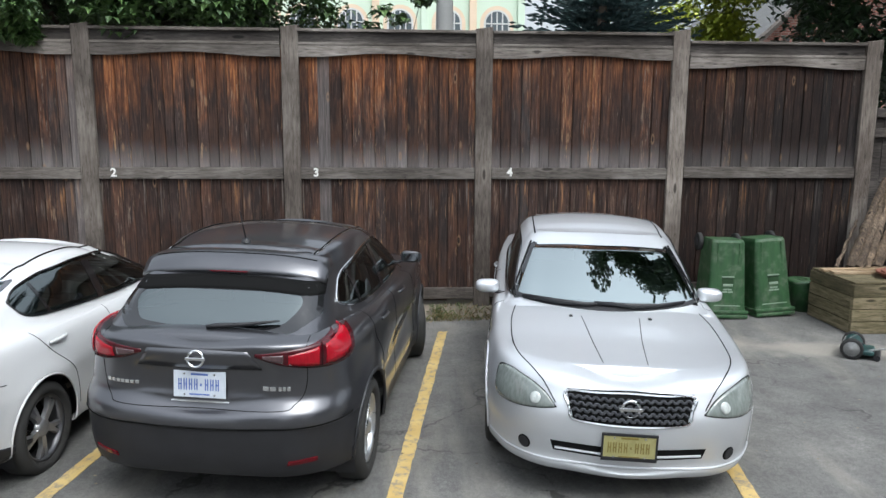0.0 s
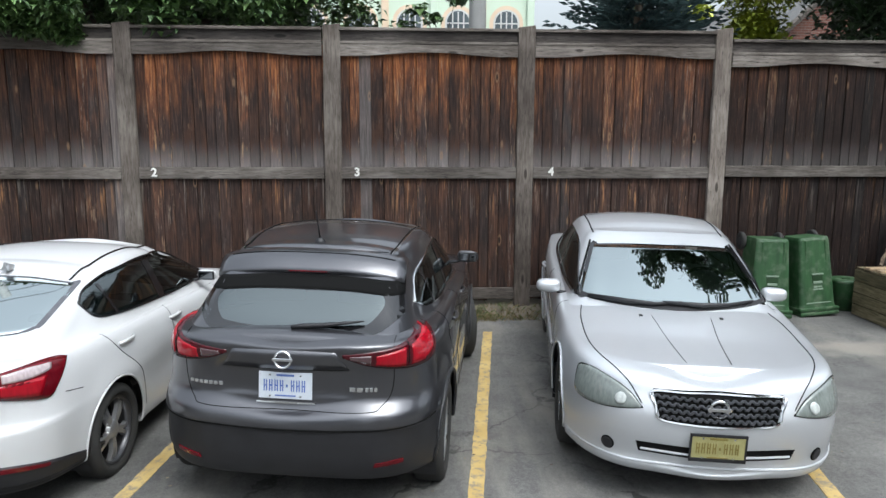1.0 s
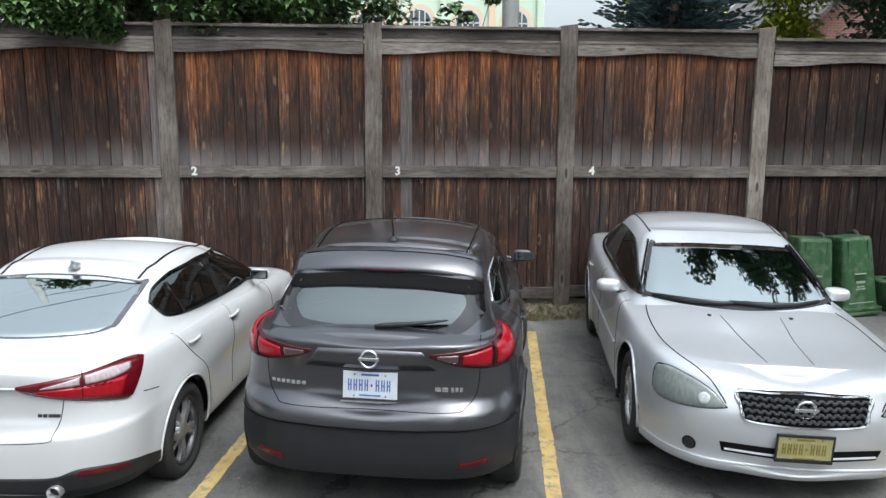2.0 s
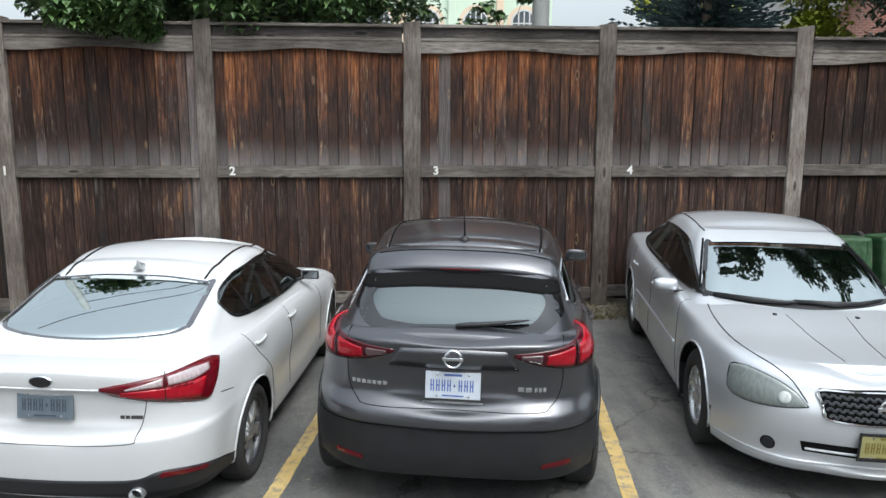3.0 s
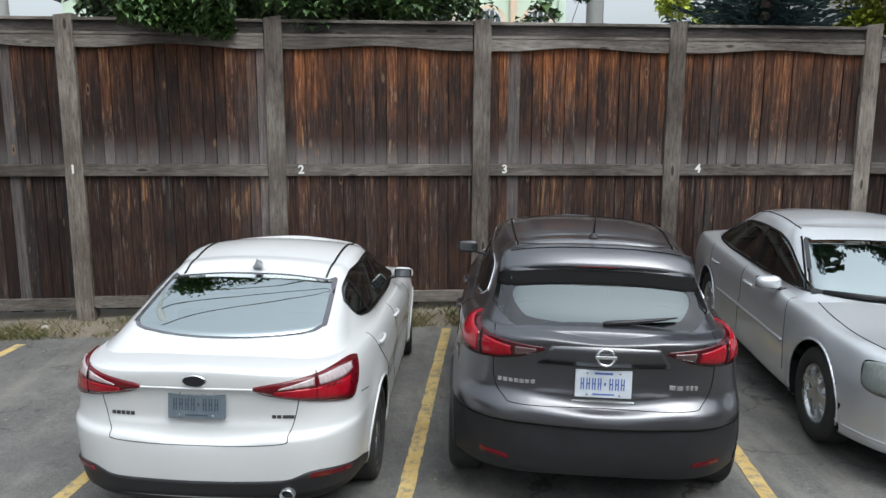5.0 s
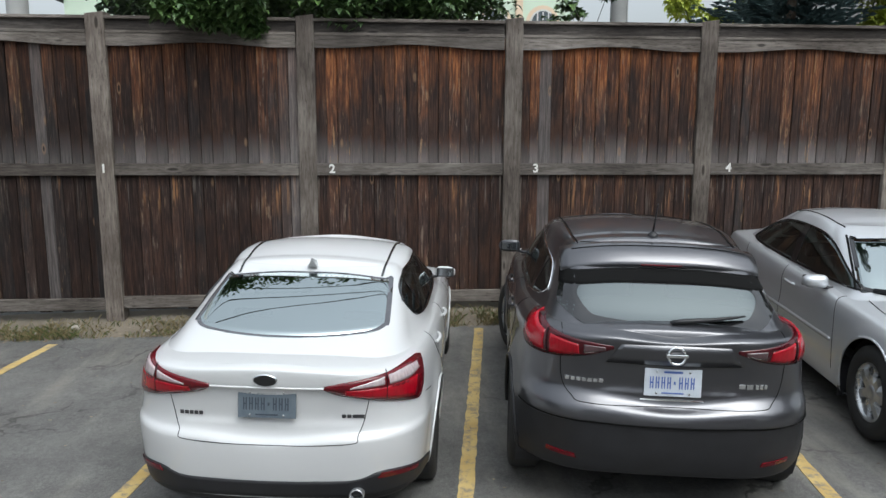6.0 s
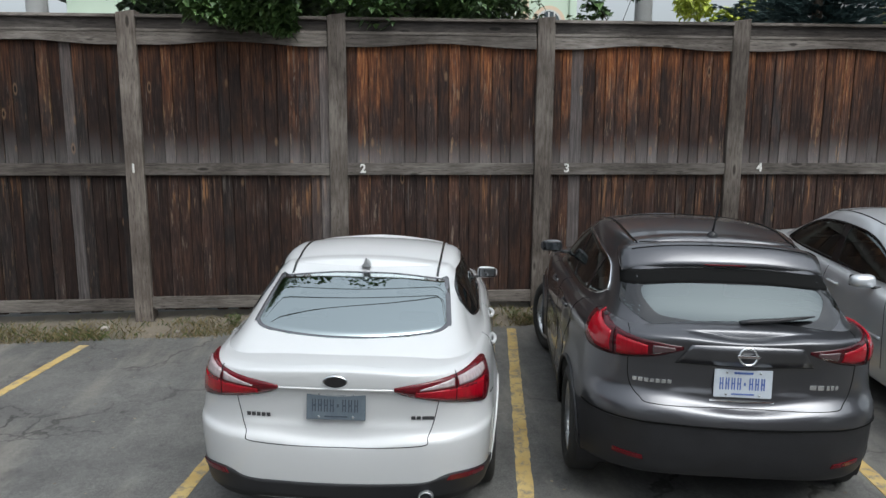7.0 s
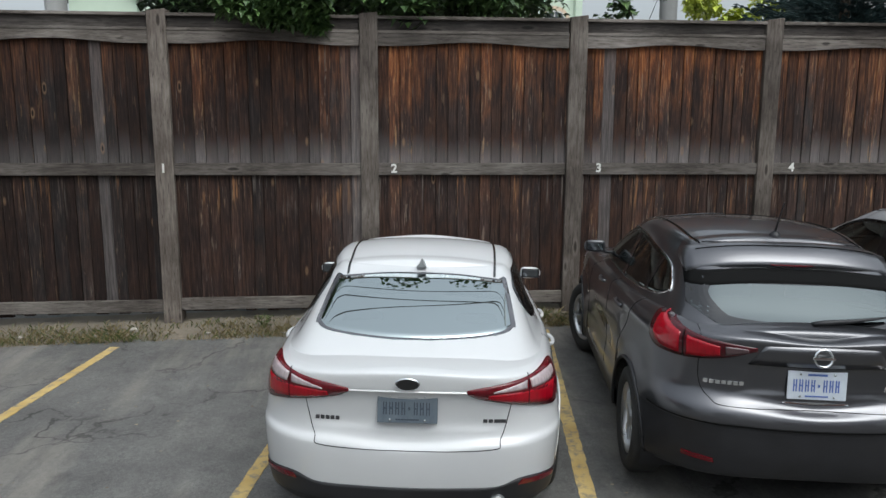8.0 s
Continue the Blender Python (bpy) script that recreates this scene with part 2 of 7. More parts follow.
def asphalt_surface():
    """Old asphalt: stones, pale dusty tracks along the bays, oil drips, fine cracks, sealed patches."""
    m, nt, b = shader("worn_asphalt")
    stone = texture(nt, 150.0, 3, coords="World", shift=False)
    grit = texture(nt, 34.0, 5, coords="World", shift=False, rough=0.7)
    patch = texture(nt, 0.55, 7, coords="World", shift=False, rough=0.62)
    mid = texture(nt, 4.0, 6, coords="World", shift=False, rough=0.65)
    dusty = texture(nt, 1.1, 6, (1.9, 0.42, 1), coords="World", shift=False, rough=0.6)
    oil = texture(nt, 1.7, 5, coords="World", shift=False)
    sep = nt.nodes.new("ShaderNodeSeparateXYZ")
    nt.links.new(nt.nodes.new("ShaderNodeNewGeometry").outputs["Position"], sep.inputs[0])
    col = ramp(nt, patch, [(0.3, (0.100, 0.098, 0.094)), (0.5, (0.140, 0.137, 0.131)), (0.72, (0.202, 0.196, 0.184))])
    # newer, paler surfacing towards the bins
    newer = ramp(nt, maths(nt, "ADD", maths(nt, "MULTIPLY", sep.outputs["X"], 0.22), maths(nt, "MULTIPLY", maths(nt, "SUBTRACT", patch, 0.5), 0.9)), [(0.05, (0, 0, 0)), (0.45, (1, 1, 1))])
    col = blend(nt, maths(nt, "MULTIPLY", newer, 0.12), col, (0.160, 0.156, 0.146))
    col = blend(nt, 0.45, col, ramp(nt, stone, [(0.32, (0.18,) * 3), (0.66, (1.35,) * 3)]), "MULTIPLY")
    col = blend(nt, 0.55, col, ramp(nt, grit, [(0.32, (0.55,) * 3), (0.68, (1.25,) * 3)]), "MULTIPLY")
    col = blend(nt, 0.6, col, ramp(nt, mid, [(0.32, (0.62,) * 3), (0.68, (1.22,) * 3)]), "MULTIPLY")
    col = blend(nt, maths(nt, "MULTIPLY", ramp(nt, dusty, [(0.50, (0, 0, 0)), (0.70, (1, 1, 1))]), 0.5), col, (0.30, 0.275, 0.235))
    col = blend(nt, maths(nt, "MULTIPLY", ramp(nt, oil, [(0.62, (0, 0, 0)), (0.70, (1, 1, 1))]), 0.55), col, (0.035, 0.034, 0.033))
    # oil that has dripped where cars stand nose out
    spot = maths(nt, "ADD", maths(nt, "POWER", maths(nt, "SUBTRACT", sep.outputs["X"], 1.05), 2.0), maths(nt, "MULTIPLY", maths(nt, "POWER", maths(nt, "SUBTRACT", sep.outputs["Y"], 4.16), 2.0), 2.6))
    drop = maths(nt, "ADD", maths(nt, "MULTIPLY", spot, 2.2), maths(nt, "MULTIPLY", texture(nt, 9.0, 3, coords="World", shift=False), 1.0))
    col = blend(nt, maths(nt, "MULTIPLY", ramp(nt, drop, [(0.44, (1, 1, 1)), (0.50, (0, 0, 0))]), 0.8), col, (0.022, 0.021, 0.020))
    # pale grit washed down past the bins
    wash = maths(nt, "ABSOLUTE", maths(nt, "SUBTRACT", maths(nt, "ADD", sep.outputs["Y"], maths(nt, "MULTIPLY", sep.outputs["X"], 0.32)), 8.22))
    wash = maths(nt, "ADD", wash, maths(nt, "MULTIPLY", maths(nt, "SUBTRACT", oil, 0.5), 1.3))
    grit_on = maths(nt, "MULTIPLY", ramp(nt, wash, [(0.02, (1, 1, 1)), (0.26, (0, 0, 0))]), ramp(nt, maths(nt, "MULTIPLY", sep.outputs["X"], 0.1), [(0.27, (0, 0, 0)), (0.34, (1, 1, 1))]))
    col = blend(nt, maths(nt, "MULTIPLY", grit_on, 0.55), col, (0.30, 0.275, 0.235))
    # fine wandering cracks
    warp = nt.nodes.new("ShaderNodeVectorMath")
    warp.operation = "ADD"
    nz = nt.nodes.new("ShaderNodeTexNoise")
    nz.inputs["Scale"].default_value, nz.inputs["Detail"].default_value = 2.2, 5.0
    geo = nt.nodes.new("ShaderNodeNewGeometry").outputs["Position"]
    nt.links.new(geo, nz.inputs["Vector"])
    nt.links.new(geo, warp.inputs[0])
    nt.links.new(nz.outputs["Color"], warp.inputs[1])
    cell = nt.nodes.new("ShaderNodeTexVoronoi")
    cell.feature = "DISTANCE_TO_EDGE"
    cell.inputs["Scale"].default_value = 0.55
    nt.links.new(warp.outputs["Vector"], cell.inputs["Vector"])
    line = ramp(nt, cell.outputs["Distance"], [(0.004, (1, 1, 1)), (0.011, (0, 0, 0))])
    line = maths(nt, "MULTIPLY", line, ramp(nt, patch, [(0.42, (1, 1, 1)), (0.56, (0, 0, 0))]))
    col = blend(nt, maths(nt, "MULTIPLY", line, 0.75), col, (0.03, 0.029, 0.027))
    nt.links.new(col, b.inputs["Base Color"])
    b.inputs["Roughness"].default_value = 0.9
    b.inputs["Specular IOR Level"].default_value = 0.3
    relief(nt, b, maths(nt, "SUBTRACT", maths(nt, "ADD", stone, maths(nt, "MULTIPLY", grit, 0.7)), line), 0.6, 0.006)
    return m


def line_paint():
    m, nt, b = shader("worn_yellow_paint")
    chip = texture(nt, 14.0, 7, coords="World", shift=False, rough=0.7)
    tone = texture(nt, 3.0, 4, coords="World", shift=False)
    col = ramp(nt, tone, [(0.3, (0.40, 0.27, 0.085)), (0.7, (0.55, 0.41, 0.17))])
    col = blend(nt, ramp(nt, chip, [(0.50, (0, 0, 0)), (0.60, (0.8,) * 3)]), col, (0.18, 0.165, 0.14))
    nt.links.new(col, b.inputs["Base Color"])
    b.inputs["Roughness"].default_value = 0.75
    relief(nt, b, chip, 0.3, 0.004)
    return m


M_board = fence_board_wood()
M_post = timber("grey_post_timber", (0.062, 0.050, 0.043), (0.138, 0.120, 0.107), (0.235, 0.212, 0.192), "z")
M_rail = timber("grey_rail_timber", (0.060, 0.052, 0.046), (0.132, 0.119, 0.109), (0.235, 0.216, 0.202), "x")
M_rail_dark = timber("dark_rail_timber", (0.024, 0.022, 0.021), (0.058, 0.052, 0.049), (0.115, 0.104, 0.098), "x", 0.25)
M_asphalt = asphalt_surface()
M_line = line_paint()
M_earth = simple("dry_earth", (0.085, 0.068, 0.048), (0.21, 0.18, 0.14), 0.95, scale=3.0, bump=0.8)
M_white = paint("white_paint", (0.56, 0.565, 0.57), 0.0, 0.35, 0.0, 0.05)
M_grey = paint("gunmetal_paint", (0.072, 0.072, 0.080), 0.82, 0.28, 0.35, 0.03)
M_silver = paint("silver_paint", (0.55, 0.565, 0.59), 0.62, 0.41, 0.30, 0.06)
M_black = simple("black_plastic", (0.011, 0.011, 0.012), (0.023, 0.023, 0.026), 0.48, bump=0.05, fine=400, spec=0.4)
M_gloss = simple("gloss_black", (0.006, 0.006, 0.007), (0.010, 0.010, 0.011), 0.12, coat=0.6)
M_seam = simple("shut_line", (0.004, 0.004, 0.004), (0.008, 0.008, 0.008), 0.8, spec=0.08)
M_rubber = simple("tyre_rubber", (0.012, 0.012, 0.012), (0.032, 0.031, 0.029), 0.85, bump=0.2, fine=250)
M_alloy = simple("silver_alloy", (0.42, 0.43, 0.44), (0.60, 0.61, 0.62), 0.3, 0.85)
M_dark_alloy = simple("dark_alloy", (0.05, 0.05, 0.055), (0.10, 0.10, 0.105), 0.35, 0.6)
M_chrome = simple("chrome", (0.72, 0.73, 0.74), (0.85, 0.86, 0.87), 0.12, 1.0)
M_glass = glass("tinted_glass", (0.12, 0.15, 0.14), 0.10)
M_rear_glass = glass("rear_glass", (0.12, 0.15, 0.14), 0.13, 0.006)
M_sedan_glass = glass("sedan_rear_glass", (0.16, 0.19, 0.18), 0.50, 0.004)
M_glass_light = glass("windscreen_glass", (0.30, 0.36, 0.33), 0.40, 0.004)
M_mirror = simple("mirror", (0.16, 0.17, 0.18), (0.20, 0.21, 0.22), 0.03, 1.0)
M_red = lens_plastic("red_lamp", (0.115, 0.002, 0.007), 0.12, 0.20)
M_red_dark = lens_plastic("dark_red_lamp", (0.060, 0.002, 0.006), 0.12, 0.15)
M_red_bright = lens_plastic("bright_red_lamp", (0.34, 0.002, 0.012), 0.15, 0.15)
M_clear = lens_plastic("clear_lamp", (0.50, 0.42, 0.43))
M_bowl = lens_plastic("lamp_bowl", (0.50, 0.53, 0.51))
M_smoke = lens_plastic("smoked_lamp", (0.10, 0.055, 0.06))
M_head = lens_plastic("hazed_headlamp", (0.20, 0.225, 0.21), 0.15)
M_cabin = simple("cabin_cloth", (0.012, 0.012, 0.013), (0.035, 0.034, 0.034), 0.9, bump=0.2, fine=300)


# ---- building tools ----
def mesh_of(name, verts, faces, material=None, smooth=False):
    me = bpy.data.meshes.new(name)
    me.from_pydata([tuple(v) for v in verts], [], [tuple(f) for f in faces])
    if smooth:
        me.polygons.foreach_set("use_smooth", [True] * len(me.polygons))
    if material:
        me.materials.append(material)
    me.update()
    return me


def tidy(me, auto=None):
    bm = bmesh.new()
    bm.from_mesh(me)
    bmesh.ops.recalc_face_normals(bm, faces=bm.faces)
    bm.to_mesh(me)
    bm.free()
    return me


def part(name, bm, material, parent, label="", smooth=False):
    """Links a bmesh (or a mesh) as one object under a thing or a part."""
    if isinstance(bm, bpy.types.Mesh):
        me = bm
    else:
        me = bpy.data.meshes.new(name)
        bmesh.ops.recalc_face_normals(bm, faces=bm.faces)
        bm.to_mesh(me)
        bm.free()
        if smooth:
            me.polygons.foreach_set("use_smooth", [True] * len(me.polygons))
    if material and not me.materials:
        me.materials.append(material)
    ob = new(name, me)
    ob.parent = parent
    return tagged(ob, label) if label else ob


def thing(name, label, category, place=None, group="", kind=""):
    ob = new(name)
    ob.empty_display_size = 0.2
    if place is not None:
        ob.matrix_world = place
    return tagged(ob, label, category, group, kind)


def add_box(bm, x0, x1, y0, y1, z0, z1, bevel=0.0):
    r = bmesh.ops.create_cube(bm, size=1.0)
    for v in r["verts"]:
        v.co = ((x0 + x1) / 2 + v.co.x * (x1 - x0), (y0 + y1) / 2 + v.co.y * (y1 - y0), (z0 + z1) / 2 + v.co.z * (z1 - z0))
    if bevel:
        edges = list({e for v in r["verts"] for e in v.link_edges})
        bmesh.ops.bevel(bm, geom=edges, offset=bevel, segments=2, affect="EDGES", profile=0.6)
    return bm


def box(x0, x1, y0, y1, z0, z1, bevel=0.0):
    return add_box(bmesh.new(), x0, x1, y0, y1, z0, z1, bevel)


def tube(points, radius, sides=6, closed=False, flat=1.0):
    """A tube along points; radius one number or one for each point."""
    pts = [Vector(p) for p in points]
    n = len(pts)
    bm = bmesh.new()
    rings = []
    up = Vector((0.13, 0.21, 0.97)).normalized()
    for i, p in enumerate(pts):
        a = pts[i - 1] if i or closed else p
        b = pts[(i + 1) % n] if i < n - 1 or closed else p
        d = (b - a).normalized()
        s = d.cross(up)
        if s.length < 0.05:
            s = d.cross(Vector((1, 0, 0)))
        s.normalize()
        t = d.cross(s)
        r = radius[i] if isinstance(radius, (list, tuple)) else radius
        rings.append([bm.verts.new(p + s * math.cos(k * math.tau / sides) * r + t * math.sin(k * math.tau / sides) * r * flat) for k in range(sides)])
    for i in range(n if closed else n - 1):
        p, q = rings[i], rings[(i + 1) % n]
        for k in range(sides):
            bm.faces.new((p[k], p[(k + 1) % sides], q[(k + 1) % sides], q[k]))
    if not closed:
        bm.faces.new(rings[0]), bm.faces.new(rings[-1])
    return bm


def lathe(profile, steps=40, axis="x"):
    """Turns (along, radius) points round an axis through the origin."""
    bm = bmesh.new()
    rings = []
    for k in range(steps):
        a = k * math.tau / steps
        c, s = math.cos(a), math.sin(a)
        rings.append([bm.verts.new({"x": (u, r * c, r * s), "y": (r * c, u, r * s), "z": (r * c, r * s, u)}[axis]) for u, r in profile])
    for k in range(steps):
        p, q = rings[k], rings[(k + 1) % steps]
        for i in range(len(profile) - 1):
            bm.faces.new((p[i], q[i], q[i + 1], p[i + 1]))
    bmesh.ops.remove_doubles(bm, verts=bm.verts, dist=1e-5)
    return bm


def smooth_line(points, n=24, closed=False):
    """Points along a rounded line through the given ones."""
    pts = [np.array(p, float) for p in points]
    m = len(pts)
    out = []
    spans = m if closed else m - 1
    each = max(2, n // spans)
    for i in range(spans):
        p1, p2 = pts[i], pts[(i + 1) % m]
        p0 = pts[i - 1] if i or closed else p1
        p3 = pts[(i + 2) % m] if i + 2 < m or closed else p2
        for k in range(each):
            t = k / each
            out.append(0.5 * (2 * p1 + (p2 - p0) * t + (2 * p0 - 5 * p1 + 4 * p2 - p3) * t * t + (3 * p1 - p0 - 3 * p2 + p3) * t ** 3))
    if not closed:
        out.append(pts[-1])
    return out


def inside(poly, x, y):
    hit, j = False, len(poly) - 1
    for i in range(len(poly)):
        xi, yi, xj, yj = poly[i][0], poly[i][1], poly[j][0], poly[j][1]
        if (yi > y) != (yj > y) and x < (xj - xi) * (y - yi) / (yj - yi) + xi:
            hit = not hit
        j = i
    return hit


# ---- car bodies: closed loops round the car, from the sill up, joined into a skin ----
from mathutils.bvhtree import BVHTree

NE, NC, NS = 22, 14, 96  # points along half an end, round a corner, along a side


def loop(rear, front, w, side, round_r=(0.30, 0.26), round_f=(0.34, 0.40), bow=(0.09, 0.14), taper=(0.05, 0.06), level=0.75):
    """One loop: (y, z) at the tail and at the nose, half width, heights of the side at its rear, middle and front."""
    return np.array([*rear, *front, w, *side, *round_r, *round_f, *bow, *taper, level], float)


def half_points(p):
    yr, zr, yf, zf, w, za, zb, zc, rxr, ryr, rxf, ryf, br, bf, tr, tf, level = p
    wa, wc = w * (1 - tr), w * (1 - tf)
    rxr, rxf = min(rxr, wa * 0.95), min(rxf, wc * 0.95)

    def end(y0, bow, wide, rx, ry, z0, z1, sign):
        out = []
        x1 = wide - rx
        for i in range(NE):
            t = i / NE
            out.append((t * x1, y0 + sign * bow * (t * x1 / max(wide, 1e-6)) ** 2, t * level))
        y1 = y0 + sign * bow * (x1 / max(wide, 1e-6)) ** 2
        for i in range(NC + 1):
            a = i / NC * math.pi / 2
            out.append((x1 + rx * math.sin(a), y1 + sign * ry * (1 - math.cos(a)), level + (1 - level) * i / NC))
        return [(x, y, z0 + (z1 - z0) * t * t * (3 - 2 * t)) for x, y, t in out]
    back = end(yr, br, wa, rxr, ryr, zr, za, 1)
    fore = end(yf, bf, wc, rxf, ryf, zf, zc, -1)
    ya, yc = back[-1][1], fore[-1][1]
    mid = []
    for i in range(1, NS):
        s = i / NS
        x = w - (w - wa) * max(0, 1 - s / 0.34) ** 2 - (w - wc) * max(0, 1 - (1 - s) / 0.34) ** 2
        z = za * (1 - s) * (1 - 2 * s) + zb * 4 * s * (1 - s) + zc * s * (2 * s - 1)
        mid.append((x, ya + (yc - ya) * s, z))
    pts = np.array(back + mid + fore[::-1])
    for _ in range(3):
        pts[1:-1] = pts[:-2] * 0.25 + pts[1:-1] * 0.5 + pts[2:] * 0.25
    return pts


def skin(keys, sub=7, crown=0.03, sculpt=None, across=21):
    """A closed body: a skin through the key loops, mirrored to a full ring, and a crowned panel laid across the last loop.
    Gives points, faces and smooth normals."""
    rows = smooth_line(keys, sub * (len(keys) - 1))
    grid = []
    for p in rows:
        h = half_points(p)
        m = h[1:-1][::-1] * np.array([-1, 1, 1])
        grid.append(np.concatenate([h, m]))
    grid = np.array(grid)
    k, m = grid.shape[:2]
    n = len(h)
    flat = list(grid.reshape(-1, 3))
    faces = [tuple(int(i) for i in f) for f in grid_faces(grid)]
    base = (k - 1) * m
    wide = h[:, 0].max()
    lines = [[base] * (across + 1)]
    for i in range(1, n - 1):
        x, y, z = h[i]
        u = min(1, (h[-1][1] - y) / (0.3 * (h[-1][1] - h[0][1])))
        rise = crown * min((x / wide) ** 2, u * u * (3 - 2 * u))
        line = [base + i]
        for c in range(1, across):
            q = 1 - 2 * c / across
            flat.append(np.array((x * q, y, z + rise * (1 - abs(q) ** 2.4))))
            line.append(len(flat) - 1)
        lines.append(line + [base + (m - i)])
    lines.append([base + n - 1] * (across + 1))
    for p, q in zip(lines, lines[1:]):
        for c in range(across):
            f = (p[c], p[c + 1], q[c + 1], q[c])
            if p[0] == p[-1]:
                f = (p[0], q[c + 1], q[c])
            elif q[0] == q[-1]:
                f = (p[c], p[c + 1], q[0])
            faces.append(f)
    flat = np.array(flat)
    if sculpt:
        flat = sculpt(flat)
    tri = np.array([(f[0], f[1], f[2]) for f in faces] + [(f[0], f[2], f[3]) for f in faces if len(f) == 4])
    cross = np.cross(flat[tri[:, 1]] - flat[tri[:, 0]], flat[tri[:, 2]] - flat[tri[:, 0]])
    normals = np.zeros_like(flat)
    for c in range(3):
        np.add.at(normals, tri[:, c], cross)
    normals /= np.maximum(np.linalg.norm(normals, axis=1, keepdims=True), 1e-12)
    if normals[base + m:, 2].mean() < 0:
        normals = -normals
    return flat, faces, normals


def grid_faces(g):
    k, m = g.shape[:2]
    idx = np.arange(k * m).reshape(k, m)
    a, b = idx[:-1], np.roll(idx, -1, 1)[:-1]
    c, d = np.roll(idx, -1, 1)[1:], idx[1:]
    return np.stack([a, d, c, b], -1).reshape(-1, 4)


def bvh_of(surface):
    return BVHTree.FromPolygons([Vector(v) for v in surface[0]], surface[1])


def bump_out(flat, at, spread, lift):
    """Pushes the sides of a body out (or in) round a place (y, z)."""
    side = np.sign(flat[:, 0]) * (np.abs(flat[:, 0]) > 0.45)
    w = np.exp(-((flat[:, 1] - at[0]) / spread[0]) ** 2 - ((flat[:, 2] - at[1]) / spread[1]) ** 2)
    flat[:, 0] += side * w * lift
    return flat


def flare(flat, wy, wz, r, lift, wide=0.07):
    """A raised lip of metal round a wheel opening."""
    d = np.hypot(flat[:, 1] - wy, flat[:, 2] - wz)
    side = np.sign(flat[:, 0]) * (np.abs(flat[:, 0]) > 0.55) * (flat[:, 2] < wz + r + 0.2)
    flat[:, 0] += side * lift * np.exp(-((d - r) / wide) ** 2)
    return flat


def pieces(surface, chooser, well=None):
    """Splits a skin into named face sets: chooser(x, y, z, normal) gives a name, or None for a hole. well: (y, z, radius, depth) wheel openings."""
    flat, faces, normals = surface[0].copy(), surface[1], surface[2]
    for wy, wz, wr, inner in well or ():
        d = np.hypot(flat[:, 1] - wy, flat[:, 2] - wz)
        near = (np.abs(d - wr) < 0.021) & (np.abs(flat[:, 0]) > inner)
        flat[near, 1] = wy + (flat[near, 1] - wy) * wr / d[near]
        flat[near, 2] = wz + (flat[near, 2] - wz) * wr / d[near]
    sets = {}
    for f in faces:
        x, y, z = flat[list(f)].mean(axis=0)
        if any(math.hypot(y - wy, z - wz) < wr and abs(x) > inner for wy, wz, wr, inner in well or ()):
            continue
        name = chooser(x, y, z, normals[f[0]])
        if name:
            sets.setdefault(name, []).append(f)
    return flat, normals, sets


def skin_part(name, flat, normals, faces, material, parent, label="", sink=0.0):
    used = sorted({i for f in faces for i in f})
    place = {i: k for k, i in enumerate(used)}
    used = np.array(used)
    me = mesh_of(name, flat[used] - normals[used] * sink, [[place[i] for i in f] for f in faces], material, True)
    flip = 0
    for poly in me.polygons:
        flip += 1 if Vector(normals[used[poly.vertices[0]]]).dot(poly.normal) < 0 else -1
    if flip > 0:
        me.flip_normals()
    me.normals_split_custom_set_from_vertices([tuple(n) for n in normals[used]])
    return part(name, me, material, parent, label)


def shine(bvh, mode, a, b):
    """The point and normal of a skin seen along a direction: rear (x, z), front (x, z), right or left (y, z), top (x, y), or round a post at y: (angle, z)."""
    if mode == "rear":
        o, d = Vector((a, -4, b)), Vector((0, 1, 0))
    elif mode == "front":
        o, d = Vector((a, 7, b)), Vector((0, -1, 0))
    elif mode == "right":
        o, d = Vector((3, a, b)), Vector((-1, 0, 0))
    elif mode == "left":
        o, d = Vector((-3, a, b)), Vector((1, 0, 0))
    elif mode == "top":
        o, d = Vector((a, b, 4)), Vector((0, 0, -1))
    else:
        q = radians(a)
        s = -1 if mode[0] == "tail" else 1
        o = Vector((3 * math.sin(q), mode[1] + s * 3 * math.cos(q), b))
        d = (Vector((0, mode[1], b)) - o).normalized()
    p, n, _, _ = bvh.ray_cast(o, d)
    if p is None:
        p, n, _, _ = bvh.find_nearest(o + d * 2.0)
    if n.dot(d) > 0:
        n = -n
    return p, n


